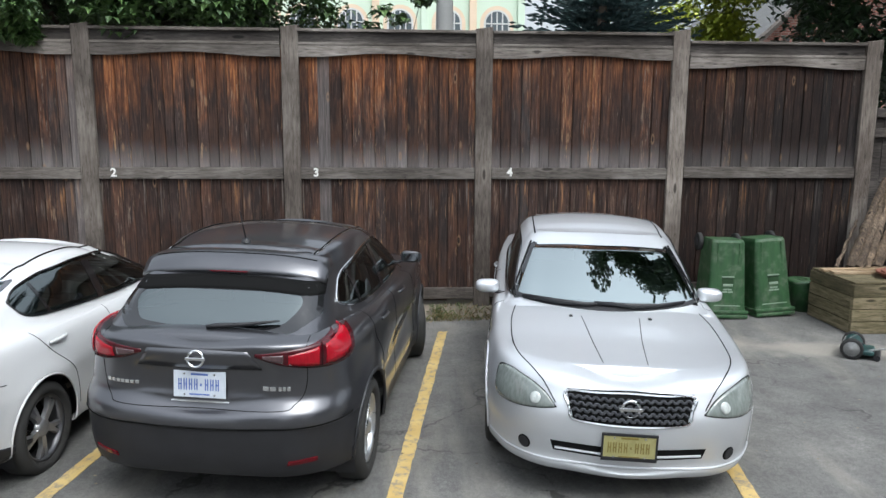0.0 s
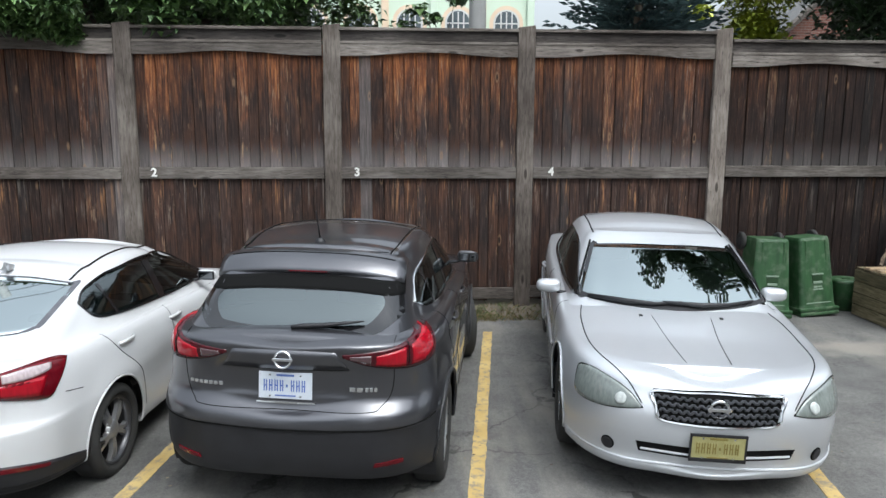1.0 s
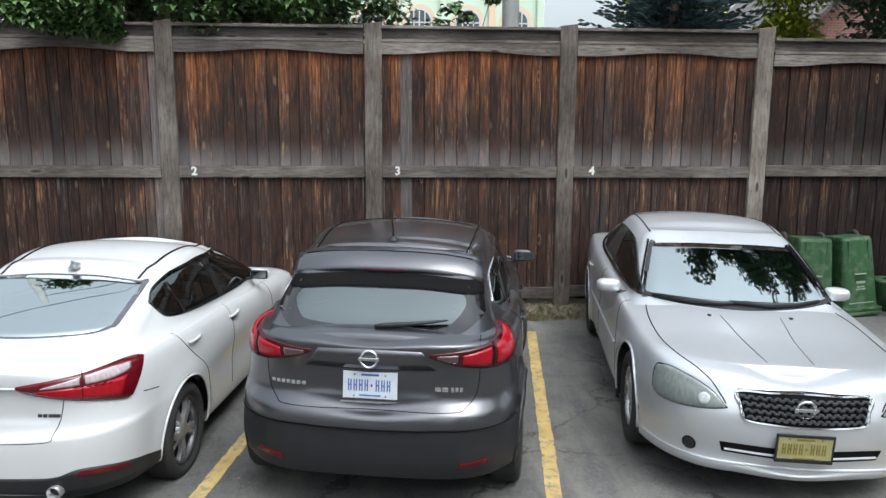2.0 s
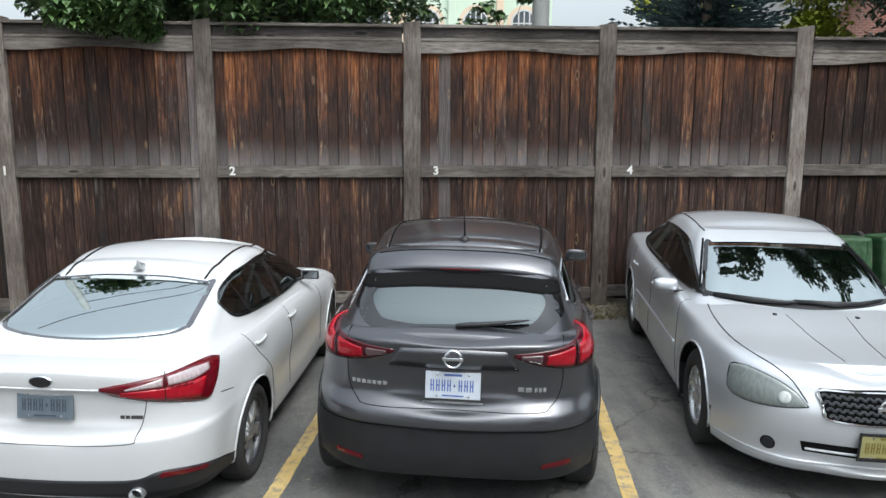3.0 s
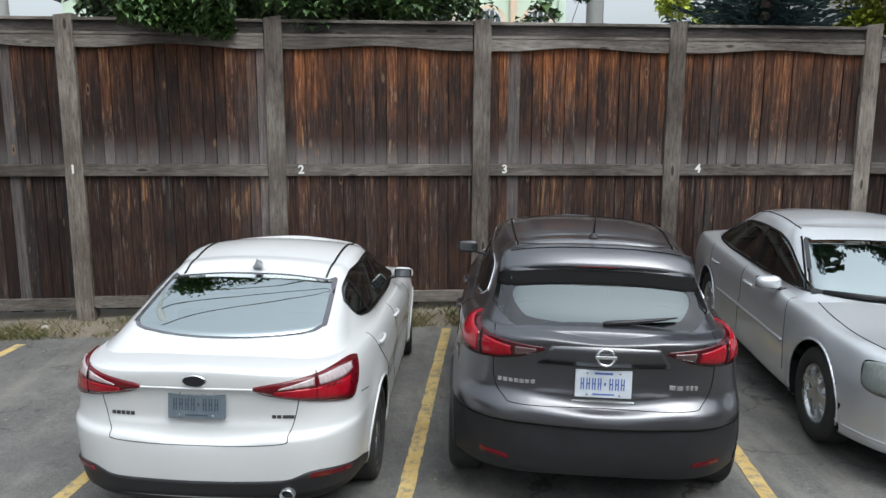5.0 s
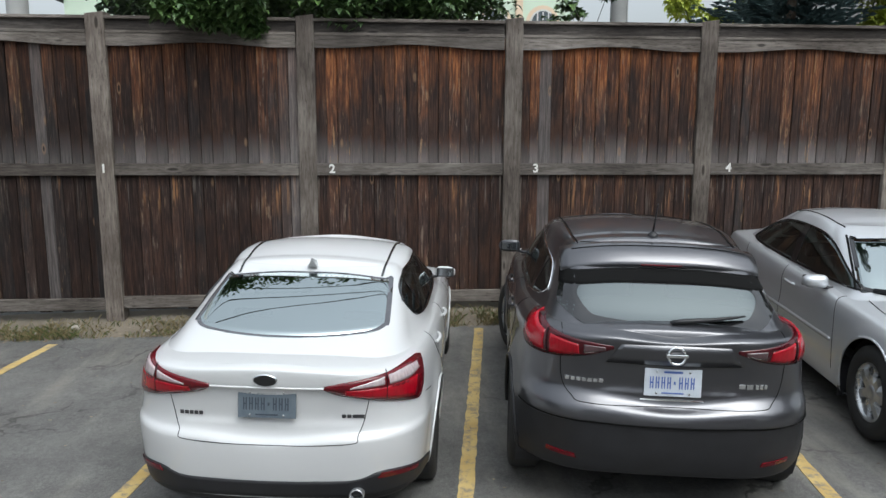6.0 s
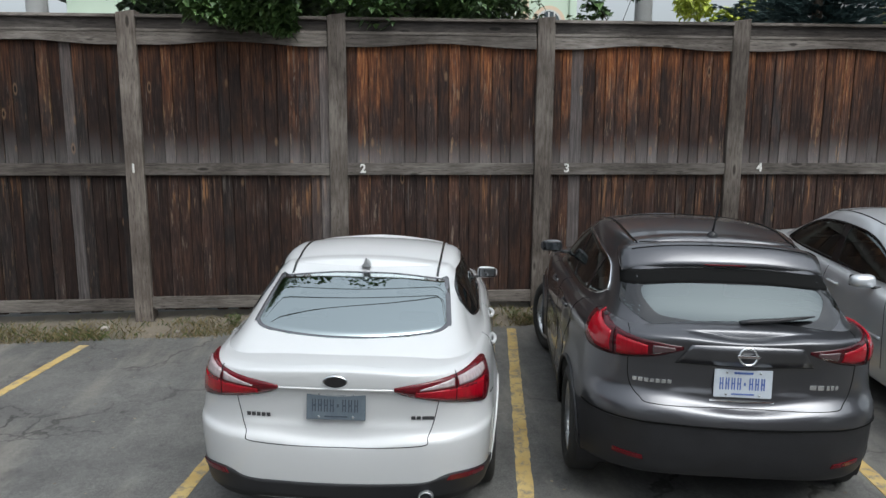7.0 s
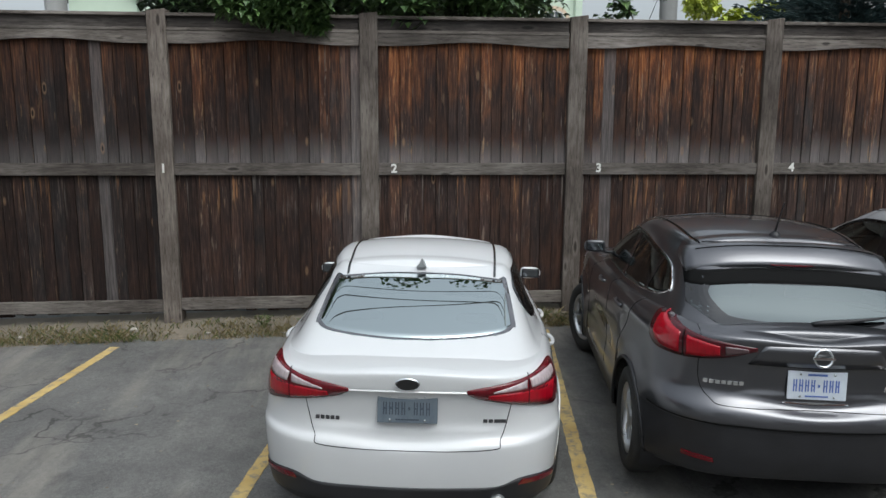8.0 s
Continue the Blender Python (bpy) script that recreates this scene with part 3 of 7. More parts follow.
def patch(bvh, mode, low, high, lift=0.004, nu=22, nv=7, thick=0.006, bulge=0.0, flip=False):
    """A panel laid on a skin between two lines of the same view, with a rim that goes down into it."""
    low, high = smooth_line(low, nu), smooth_line(high, nu)
    n = min(len(low), len(high))
    low = [low[round(i * (len(low) - 1) / (n - 1))] for i in range(n)]
    high = [high[round(i * (len(high) - 1) / (n - 1))] for i in range(n)]
    bm = bmesh.new()
    rows = []
    for j in range(nv + 1):
        row = []
        for i in range(n):
            a, b = low[i] + (high[i] - low[i]) * (j / nv)
            p, nn = shine(bvh, mode, -a if flip else a, b)
            h = lift + bulge * math.sin(math.pi * j / nv) * math.sin(math.pi * i / (n - 1)) ** 0.5
            row.append(bm.verts.new(p + nn * h))
            if j in (0, nv) or i in (0, n - 1):
                row[-1].tag = True
        rows.append(row)
    for j in range(nv):
        for i in range(n - 1):
            bm.faces.new((rows[j][i], rows[j][i + 1], rows[j + 1][i + 1], rows[j + 1][i]))
    bmesh.ops.remove_doubles(bm, verts=bm.verts, dist=0.0006)
    border = [e for e in bm.edges if e.is_boundary]
    bm.normal_update()
    rim = bmesh.ops.extrude_edge_only(bm, edges=border)
    for v in rim["geom"]:
        if isinstance(v, bmesh.types.BMVert):
            p, nn, _, _ = bvh.find_nearest(v.co)
            if (v.co - p).dot(nn) < 0:
                nn = -nn
            v.co -= nn * (lift + thick)
    return bm


def ring(bvh, mode, line, radius, lift=0.0, flip=False, n=60, closed=True, flat=1.0, rounded=True):
    """A bead along a line on a skin."""
    pts = smooth_line(line, n, closed) if rounded else line
    out = []
    for a, b in pts:
        p, nn = shine(bvh, mode, -a if flip else a, b)
        out.append(p + nn * lift)
    return tube(out, radius, 6, closed, flat)


def even(line, n=96):
    """Points at even steps along a closed line, from its lowest middle point round."""
    p = np.array(smooth_line(line, 240, True) if len(line) < 40 else line, float)
    p = np.roll(p, -int(np.argmin(np.abs(p[:, 0]) + 10 * (p[:, 1] > p[:, 1].mean()))), 0)
    if p[1, 0] < p[0, 0]:
        p = p[::-1]
    p = np.concatenate([p, p[:1]])
    d = np.concatenate([[0], np.cumsum(np.linalg.norm(np.diff(p, axis=0), axis=1))])
    u = np.linspace(0, d[-1], n, endpoint=False)
    return [np.array((np.interp(k, d, p[:, 0]), np.interp(k, d, p[:, 1]))) for k in u]


def band(bvh, mode, outer, inner, lift=0.003, alike=True, n=80):
    """A flat frame between two closed lines on a skin."""
    a, b = (smooth_line(outer, n, True), smooth_line(inner, n, True)) if alike else (even(outer), even(inner))
    bm = bmesh.new()
    rows = []
    for t in (0, 0.25, 0.5, 0.75, 1):
        row = []
        for p, q in zip(a, b):
            c = p + (q - p) * t
            pt, nn = shine(bvh, mode, c[0], c[1])
            row.append(bm.verts.new(pt + nn * lift))
        rows.append(row)
    m = len(rows[0])
    for r, s in zip(rows, rows[1:]):
        for i in range(m):
            bm.faces.new((r[i], r[(i + 1) % m], s[(i + 1) % m], s[i]))
    return bm


def wheel(parent, place, radius, width, rim_r, spokes, rim_mat, style, name="wheel", turn=0.0):
    """Tyre, rim with spokes, hub; the outer face looks along +x of the part."""
    w = width / 2
    tyre = [(-w * 0.75, rim_r), (-w * 0.95, rim_r + 0.02), (-w, (radius + rim_r) / 2), (-w * 0.9, radius - 0.02), (-w * 0.72, radius - 0.003),
            (-w * 0.4, radius), (0, radius + 0.001), (w * 0.4, radius), (w * 0.72, radius - 0.003), (w * 0.9, radius - 0.02), (w, (radius + rim_r) / 2), (w * 0.95, rim_r + 0.02), (w * 0.75, rim_r)]
    hub = part(name, lathe([(-w * 0.5, 0.001), (-w * 0.5, rim_r * 0.96), (w * 0.2, rim_r * 0.93)], 36), M_gloss, parent)
    hub.matrix_basis = place @ pose(0, 0, 0, turn)
    part("tyre", lathe(tyre, 48), M_rubber, hub, smooth=True)
    lip = [(-w * 0.7, rim_r * 1.0), (w * 0.72, rim_r * 1.01), (w * 0.80, rim_r * 0.99), (w * 0.74, rim_r * 0.93), (w * 0.3, rim_r * 0.90), (-w * 0.6, rim_r * 0.88)]
    rim = part("rim", lathe(lip, 48), M_dark_alloy if rim_mat == M_dark_spoke else M_alloy, hub, smooth=True)
    bm = bmesh.new()
    face = w * 0.62
    for k in range(spokes):
        a0 = k * math.tau / spokes
        for da in ((-0.10, 0.10) if style == "split" else (0.0,)):
            half = 0.016 if style == "split" else 0.034
            r0, r1 = rim_r * 0.20, rim_r * 0.95
            ring0 = []
            for r, hw, dx in ((r0, half * 1.4, 0.0), ((r0 + r1) / 2, half, 0.004), (r1, half * 1.15, -0.008)):
                a = a0 + da * (0.35 + 0.65 * (r - r0) / (r1 - r0)) * 1.6
                e, t = Vector((0, math.cos(a), math.sin(a))), Vector((0, -math.sin(a), math.cos(a)))
                c = e * r
                ring0.append([bm.verts.new(c + t * sx * hw + Vector((face + dx + up, 0, 0))) for sx, up in ((-1, -0.03), (-0.75, 0), (0.75, 0), (1, -0.03))])
            for p, q in zip(ring0, ring0[1:]):
                for i in range(3):
                    bm.faces.new((p[i], p[i + 1], q[i + 1], q[i]))
    part("spokes", bm, rim_mat, rim)
    part("hub_cap", lathe([(face - 0.03, rim_r * 0.30), (face + 0.004, rim_r * 0.26), (face + 0.012, rim_r * 0.14), (face + 0.010, 0.0005)], 24), rim_mat, rim, smooth=True)
    return hub


def arch(bvh, side, wy, wz, r, material, parent, radius=0.011, lift=0.002):
    pts = []
    for i in range(41):
        a = math.pi * (-0.08 + 1.16 * i / 40)
        y, z = wy + math.cos(a) * r, wz + math.sin(a) * r
        p, n = shine(bvh, "right" if side > 0 else "left", y, z)
        pts.append(p + n * lift)
    part("arch_lip", tube(pts, radius, 8), material, parent, smooth=True)


def liner(wy, wz, r, side, w):
    """Dark tub inside a wheel opening."""
    bm = bmesh.new()
    rows = []
    for x in (w - 0.04, w - 0.33):
        rows.append([bm.verts.new((side * x, wy + math.cos(math.pi * (-0.15 + 1.3 * i / 24)) * r, wz + math.sin(math.pi * (-0.15 + 1.3 * i / 24)) * r)) for i in range(25)])
    for i in range(24):
        bm.faces.new((rows[0][i], rows[0][i + 1], rows[1][i + 1], rows[1][i]))
    bm.faces.new(rows[1])
    return bm


def seat(parent, x, y, z, tall=0.62, wide=0.46):
    """A seat with its back and head rest."""
    base = part("seat", box(x - wide / 2, x + wide / 2, y, y + 0.5, z, z + 0.16, 0.05), M_cabin, parent, smooth=True)
    bm = box(x - wide / 2, x + wide / 2, -0.06, 0.06, 0, tall, 0.05)
    bmesh.ops.rotate(bm, verts=bm.verts, cent=(0, 0, 0), matrix=Matrix.Rotation(radians(14), 3, "X"))
    bmesh.ops.translate(bm, verts=bm.verts, vec=(0, y, z + 0.1))
    part("seat_back", bm, M_cabin, base, smooth=True)
    part("head_rest", box(x - 0.13, x + 0.13, y - 0.22, y - 0.12, z + tall + 0.10, z + tall + 0.28, 0.045), M_cabin, base, smooth=True)


def plate(parent, place, name, face, ink, marks, border=None):
    """A number plate: its writing is plain bars."""
    ob = part(name, box(-0.153, 0.153, -0.004, 0.004, -0.077, 0.077, 0.003), face, parent)
    ob.matrix_basis = place
    x = -0.126
    for wide in marks:
        if wide > 0.02:
            for u in (x + 0.002, x + wide - 0.0085):
                part("bar", box(u, u + 0.0065, -0.0065, -0.003, -0.034, 0.032, 0.001), ink, ob)
            if marks.index(wide) == 0:
                part("bar", box(x + 0.0085, x + wide - 0.0085, -0.0064, -0.003, -0.004, 0.003), ink, ob)
            x += wide + 0.007
        elif wide > 0:
            part("bar", box(x, x + wide, -0.0065, -0.003, -0.010, 0.006, 0.001), ink, ob)
            x += wide + 0.010
        else:
            x -= wide
    part("bar", box(-0.05, 0.05, -0.0062, -0.003, 0.052, 0.064, 0.001), ink, ob)
    part("bar", box(-0.06, 0.06, -0.0062, -0.003, -0.062, -0.054, 0.001), ink, ob)
    for sx in (-1, 1):
        for sz in (-1, 1):
            b = part("bolt", lathe([(0.0, 0.007), (-0.004, 0.006), (-0.0055, 0.0005)], 10, "y"), M_chrome, ob)
            b.matrix_basis = Matrix.Translation((sx * 0.088, -0.004, sz * 0.060))
    if border:
        for a in ((-0.160, 0.160, 0.070, 0.086), (-0.160, 0.160, -0.086, -0.062)):
            part("plate_frame", box(a[0], a[1], -0.007, 0.006, a[2], a[3], 0.002), border, ob)
        for sx in (-1, 1):
            part("plate_frame", box(min(sx * 0.160, sx * 0.148), max(sx * 0.160, sx * 0.148), -0.0065, 0.006, -0.08, 0.08, 0.002), border, ob)
    return ob


def ring_badge(parent, place, r, bar=True):
    """A round chrome badge: a ring crossed by a plain bar."""
    ob = part("badge", lathe([(-0.004, r * 0.74), (-0.010, r * 0.80), (-0.010, r * 0.94), (-0.004, r)], 32, "y"), M_chrome, parent, "chrome ring badge", True)
    ob.matrix_basis = place
    if bar:
        part("badge_bar", box(-r * 1.12, r * 1.12, -0.012, -0.002, -r * 0.17, r * 0.17, 0.003), M_chrome, ob)
    return ob


def bars(parent, bvh, mode, x0, z, widths, tall, material, name="lettering_bar"):
    """Badge lettering as plain raised bars."""
    x = x0
    for wide in widths:
        if wide < 0:
            x -= wide
            continue
        p, n = shine(bvh, mode, x + wide / 2, z)
        q = n.to_track_quat("-Y", "Z").to_matrix().to_4x4()
        b = part(name, box(-wide / 2, wide / 2, -0.003, 0.003, -tall / 2, tall / 2, 0.001), material, parent)
        b.matrix_basis = Matrix.Translation(p + n * 0.002) @ q
        x += wide + 0.006


def wing_mirror(parent, x, y, z, side, shell, back_dark, size=0.85):
    """A door mirror on a short arm; its glass looks to the tail."""
    r = bmesh.new()
    bmesh.ops.create_uvsphere(r, u_segments=20, v_segments=12, radius=1.0)
    for v in r.verts:
        c = v.co
        e = 0.65
        v.co = (math.copysign(abs(c.x) ** e, c.x) * 0.115, math.copysign(abs(c.y) ** 0.9, c.y) * (0.085 if c.y > 0 else 0.03), math.copysign(abs(c.z) ** e, c.z) * 0.075 * (1 - 0.12 * c.x * side))
    ob = part("wing_mirror", r, shell, parent, smooth=True)
    ob.matrix_basis = Matrix.Translation((x, y, z)) @ Matrix.Diagonal((size, size, size * 0.85, 1))
    part("mirror_back", box(-0.100, 0.100, -0.036, -0.020, -0.060, 0.060, 0.014), back_dark, ob)
    part("mirror_glass", box(-0.082, 0.082, -0.0385, -0.034, -0.046, 0.046, 0.002), M_mirror, ob)
    arm = tube([(-side * 0.08, 0.02, -0.055), (-side * 0.14, 0.01, -0.075), (-side * 0.20, 0.0, -0.075)], [0.03, 0.026, 0.035], 10, flat=0.7)
    part("mirror_arm", arm, M_black, ob, smooth=True)
    return ob


def door_handle(parent, bvh, side, y, z, material, length=0.20):
    p, n = shine(bvh, "right" if side > 0 else "left", y, z)
    pts = [p + Vector((side * d, t * length, 0.004 * math.sin(math.pi * (t + 0.5)))) for t, d in ((-0.5, 0.000), (-0.4, 0.012), (-0.15, 0.020), (0.15, 0.020), (0.4, 0.012), (0.5, 0.000))]
    part("door_handle", tube([tuple(q) for q in smooth_line(pts, 20)], 0.013, 8, flat=1.0), material, parent, smooth=True)


# ---- ground: one sheet, falling gently to the left across the car park ----
def fall(x):
    return 0.018 * (min(max(x, -12.0), 7.0) - 0.6)


def ground_sheet():
    xs = [-600, -60, -12, -9, -6, -3, 0, 3, 5, 7, 60, 600]
    ys = [-600, -60, -12, 0, 3, 6, 9, 14, 60, 900]
    vs = [(x, y, fall(x)) for y in ys for x in xs]
    n = len(xs)
    fs = [(j * n + i, j * n + i + 1, (j + 1) * n + i + 1, (j + 1) * n + i) for j in range(len(ys) - 1) for i in range(n - 1)]
    tagged(new("ground", mesh_of("ground", vs, fs, M_asphalt)), "grey worn asphalt of a car park", "ground", kind="structure")


ground_sheet()


def bay_line(name, a, b, label):
    """A strip of worn paint, a few millimetres thick, with ragged edges."""
    a, b = Vector(a), Vector(b)
    d = (b - a)
    n = int(d.length / 0.05)
    d.normalize()
    s = Vector((d.y, -d.x))
    vs, fs = [], []
    for i in range(n + 1):
        c = a + d * (b - a).length * i / n
        for sx in (-1, 1):
            q = c + s * sx * (0.05 + random.uniform(-0.005, 0.004))
            vs += [(q.x, q.y, fall(q.x) + 0.004), (q.x, q.y, fall(q.x) - 0.01)]
    for i in range(n):
        k = i * 4
        fs += [(k, k + 4, k + 6, k + 2), (k + 1, k, k + 4, k + 5)[::-1], (k + 2, k + 3, k + 7, k + 6)[::-1]]
    fs += [(0, 2, 3, 1), (n * 4, n * 4 + 1, n * 4 + 3, n * 4 + 2)]
    tagged(new(name, tidy(mesh_of(name, vs, fs, M_line))), label, "road marking", "bay lines", "structure")


for a, b in (((-6.66, 3.3), (-6.08, 8.11)), ((-4.42, 3.2), (-3.70, 8.15)), ((-2.26, 3.3), (-1.555, 8.19)), ((-0.04, 3.3), (0.597, 7.85)), ((2.13, 3.2), (2.84, 7.9))):
    bay_line("parking_line", a, b, "worn yellow painted line between parking bays")


# ---- the tall timber fence ----
FENCE_Y = 8.772
POSTS = (-10.15, -7.88, -5.666, -3.444, -1.131, 1.126, 3.462, 5.805)
fence = thing("fence", "tall dark-stained timber board fence with grey posts and rails", "fence", kind="structure")


def fence_post(x, z0, z1):
    bm = box(-0.098, 0.098, 0, 0.19, 0, z1 - z0, 0.008)
    for v in bm.verts:
        if v.co.z > z1 - z0 - 0.03:
            v.co.z += 0.012 * math.sin(v.co.x * 22) + 0.006
    ob = part("post", bm, M_post, fence, "grey weathered square timber post")
    ob.matrix_basis = pose(x, FENCE_Y - 0.006, z0, random.uniform(-0.2, 0.2), random.uniform(-0.25, 0.25), 0)


def curved_board(x0, x1, zend, rise, ztop):
    """Trim board whose lower edge swells up in the middle of its bay."""
    bm = bmesh.new()
    n = 36
    cols = []
    for i in range(n + 1):
        t = i / n
        z = zend + rise * (0.5 - 0.5 * math.cos(math.tau * min(1, max(0, (t - 0.10) / 0.80)))) ** 0.8 + random.uniform(-0.0012, 0.0012)
        x = x0 + (x1 - x0) * t
        cols.append([bm.verts.new((x, y, zz)) for y, zz in ((0, z), (0, ztop), (0.034, ztop), (0.034, z))])
    for p, q in zip(cols, cols[1:]):
        for k in range(4):
            bm.faces.new((p[k], p[(k + 1) % 4], q[(k + 1) % 4], q[k]))
    bm.faces.new(cols[0]), bm.faces.new(cols[-1])
    return bm


def fence_bay(x0, x1, top, mid_z, low_z):
    a, b = x0 + 0.1, x1 - 0.1
    y = FENCE_Y
    end = top - 0.315
    part("cap_board", box(a - 0.002, b + 0.002, y - 0.012, y + 0.15, top - 0.034, top, 0.006), M_rail, fence)
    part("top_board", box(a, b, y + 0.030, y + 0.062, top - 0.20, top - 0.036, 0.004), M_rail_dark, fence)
    part("ledge", box(a, b, y - 0.004, y + 0.034, top - 0.182, top - 0.150, 0.005), M_rail, fence)
    ob = part("curved_board", curved_board(a, b, end, 0.045, top - 0.184), M_rail, fence)
    ob.matrix_basis = Matrix.Translation((0, y + 0.002, 0))
    for name, z, h, tilt in (("middle_rail", mid_z, 0.132, 0.15), ("bottom_rail", low_z, 0.135, 0.3)):
        r = box(-(b - a) / 2, (b - a) / 2, 0, 0.038, 0, h, 0.005)
        ob = part(name, r, M_rail, fence)
        ob.matrix_basis = pose((a + b) / 2, y + 0.004, z - h, 0, random.uniform(-tilt, tilt), 0)


for i, x in enumerate(POSTS):
    fence_post(x, fall(x) - 0.3, 3.345 if x < 5 else 3.255)
for i in range(len(POSTS) - 1):
    x0, x1 = POSTS[i], POSTS[i + 1]
    xm = (x0 + x1) / 2
    fence_bay(x0, x1, 3.235 if i == 6 else 3.322, 1.742 + (0.016 if i == 6 else 0), 0.285 + 0.0105 * xm)


def white_figure(text, x, z, size=0.135):
    cu = bpy.data.curves.new("bay_number", "FONT")
    cu.body, cu.size, cu.extrude, cu.align_x, cu.align_y, cu.offset = text, size, 0.0015, "CENTER", "CENTER", 0.004
    tmp = bpy.data.objects.new("bay_number", cu)
    scene.collection.objects.link(tmp)
    me = bpy.data.meshes.new_from_object(tmp.evaluated_get(bpy.context.evaluated_depsgraph_get()))
    bpy.data.objects.remove(tmp)
    me.materials.clear()
    me.materials.append(M_figure)
    ob = part("bay_number", me, M_figure, fence, "white painted stencil number " + text)
    ob.matrix_basis = pose(x, FENCE_Y - (0.013 if text == "1" else 0.002), z, 90)


M_figure = simple("white_figure_paint", (0.55, 0.54, 0.50), (0.74, 0.73, 0.70), 0.7, scale=30, bump=0.2)
for text, x, z in (("1", -5.675, 1.684), ("2", -3.172, 1.679), ("3", -0.848, 1.683), ("4", 1.442, 1.689)):
    white_figure(text, x, z)


# ---- the three cars; each stands with its rear axle over the origin of its own frame, nose along +y ----

def shut(car, bvh, mode, line, name="shut_line", radius=0.0026, closed=False, material=None, flip=False, n=40, lift=0.0):
    part(name, ring(bvh, mode, line, radius, lift, flip, n, closed), material or M_seam, car)


def mirrored(line):
    return [(-a, b) for a, b in line]


def outline(low, high):
    return [tuple(p) for p in smooth_line(low, 24)] + [tuple(p) for p in smooth_line(high, 24)][::-1]


def shrink(line, k, dx=0.0, dz=0.0):
    c = np.mean(np.array(line, float), axis=0)
    return [tuple(c + (np.array(p) - c) * k + np.array((dx, dz))) for p in line]


def in_side(line, side_x=0.35):
    poly = shrink(smooth_line(line, 60, True), 0.97)
    return lambda x, y, z, n: abs(x) > side_x and abs(n[0]) > 0.68 and inside(poly, y, z)


def in_end(line, sign, y_mid):
    poly = shrink(smooth_line(line, 60, True), 0.97)
    return lambda x, y, z, n: (y - y_mid) * sign > 0 and abs(n[0]) < 0.68 and inside(poly, x, z)


def fit_panes(car, top, bvh, material, rear, front, side, trim, pillars, rear_glass, front_glass, trim_r=0.006, border=0.91, frit=None):
    """Cuts the window openings into the cabin skin and glazes them."""
    tests = [in_end(outline(*rear), -1, 0.8), in_end(outline(*front), 1, 0.8), in_side(outline(*side))]
    flat, nrm, sets = pieces(top, lambda x, y, z, n: None if any(t(x, y, z, n) for t in tests) else "cabin_shell")
    skin_part("cabin_shell", flat, nrm, sets["cabin_shell"], material, car)
    skin_part("headliner", flat, nrm, sets["cabin_shell"], M_cabin, car, sink=0.022)
    pane = part("rear_window", patch(bvh, "rear", *rear, lift=0.002, nu=30, nv=10, thick=0.003), rear_glass, car, "tinted rear window reflecting the sky", True)
    inner = shrink(outline(*rear), border) if isinstance(border, float) else border
    part("rear_window_border", band(bvh, "rear", outline(*rear), inner, 0.0035, isinstance(border, float)), frit or M_gloss, pane)
    pane = part("windscreen", patch(bvh, "front", *front, lift=0.002, nu=30, nv=10, thick=0.003), front_glass, car, "windscreen reflecting sky and trees", True)
    part("windscreen_border", band(bvh, "front", outline(*front), shrink(outline(*front), 0.955), 0.0035), M_gloss, pane)
    for s, mode in ((1, "right"), (-1, "left")):
        pane = part("side_window", patch(bvh, mode, *side, lift=0.002, nu=36, nv=8, thick=0.003), M_glass, car, smooth=True)
        part("window_trim", ring(bvh, mode, outline(*side), trim_r, 0.003, n=90), trim, pane)
        for y0, y1, z0, z1 in pillars:
            part("pillar", patch(bvh, mode, [(y0, z0), (y1, z0)], [(y0 - 0.03, z1), (y1 - 0.03, z1)], 0.0045, 4, 8, 0.002), M_gloss, pane)


def lower_body(car, low, chooser, looks, wells):
    flat, nrm, sets = pieces(low, chooser, wells)
    for name, f in sets.items():
        key = name.split(":")[0]
        skin_part(key, flat, nrm, f, looks[key][0], car, looks[key][1])


def running_gear(car, bvh, wb, r, track, width, rim, spokes, style, rim_mat, lip_mat, steer=0.0, gap=0.055, lip=0.011):
    for side in (1, -1):
        for y in (0.0, wb):
            base = Matrix.Translation((side * track, y, r)) @ pose(0, 0, 0, 0, 0, steer if y else 0) @ pose(0, 0, 0, 0, 0, 0 if side > 0 else 180)
            wheel(car, base, r, width, rim, spokes, rim_mat, style, turn=17.0 * (y + side + 2))
            arch(bvh, side, y, r + 0.01, r + gap, lip_mat, car, lip)
            part("wheel_well", liner(y, r + 0.01, r + gap - 0.005, side, track + 0.10), M_black, car)
    part("underbody", box(-track + 0.22, track - 0.22, -0.35, wb + 0.30, 0.27, 0.36, 0.03), M_black, car)
    for y in (0.0, wb):
        part("axle", tube([(-track, y, r), (track, y, r)], 0.03, 8), M_black, car)


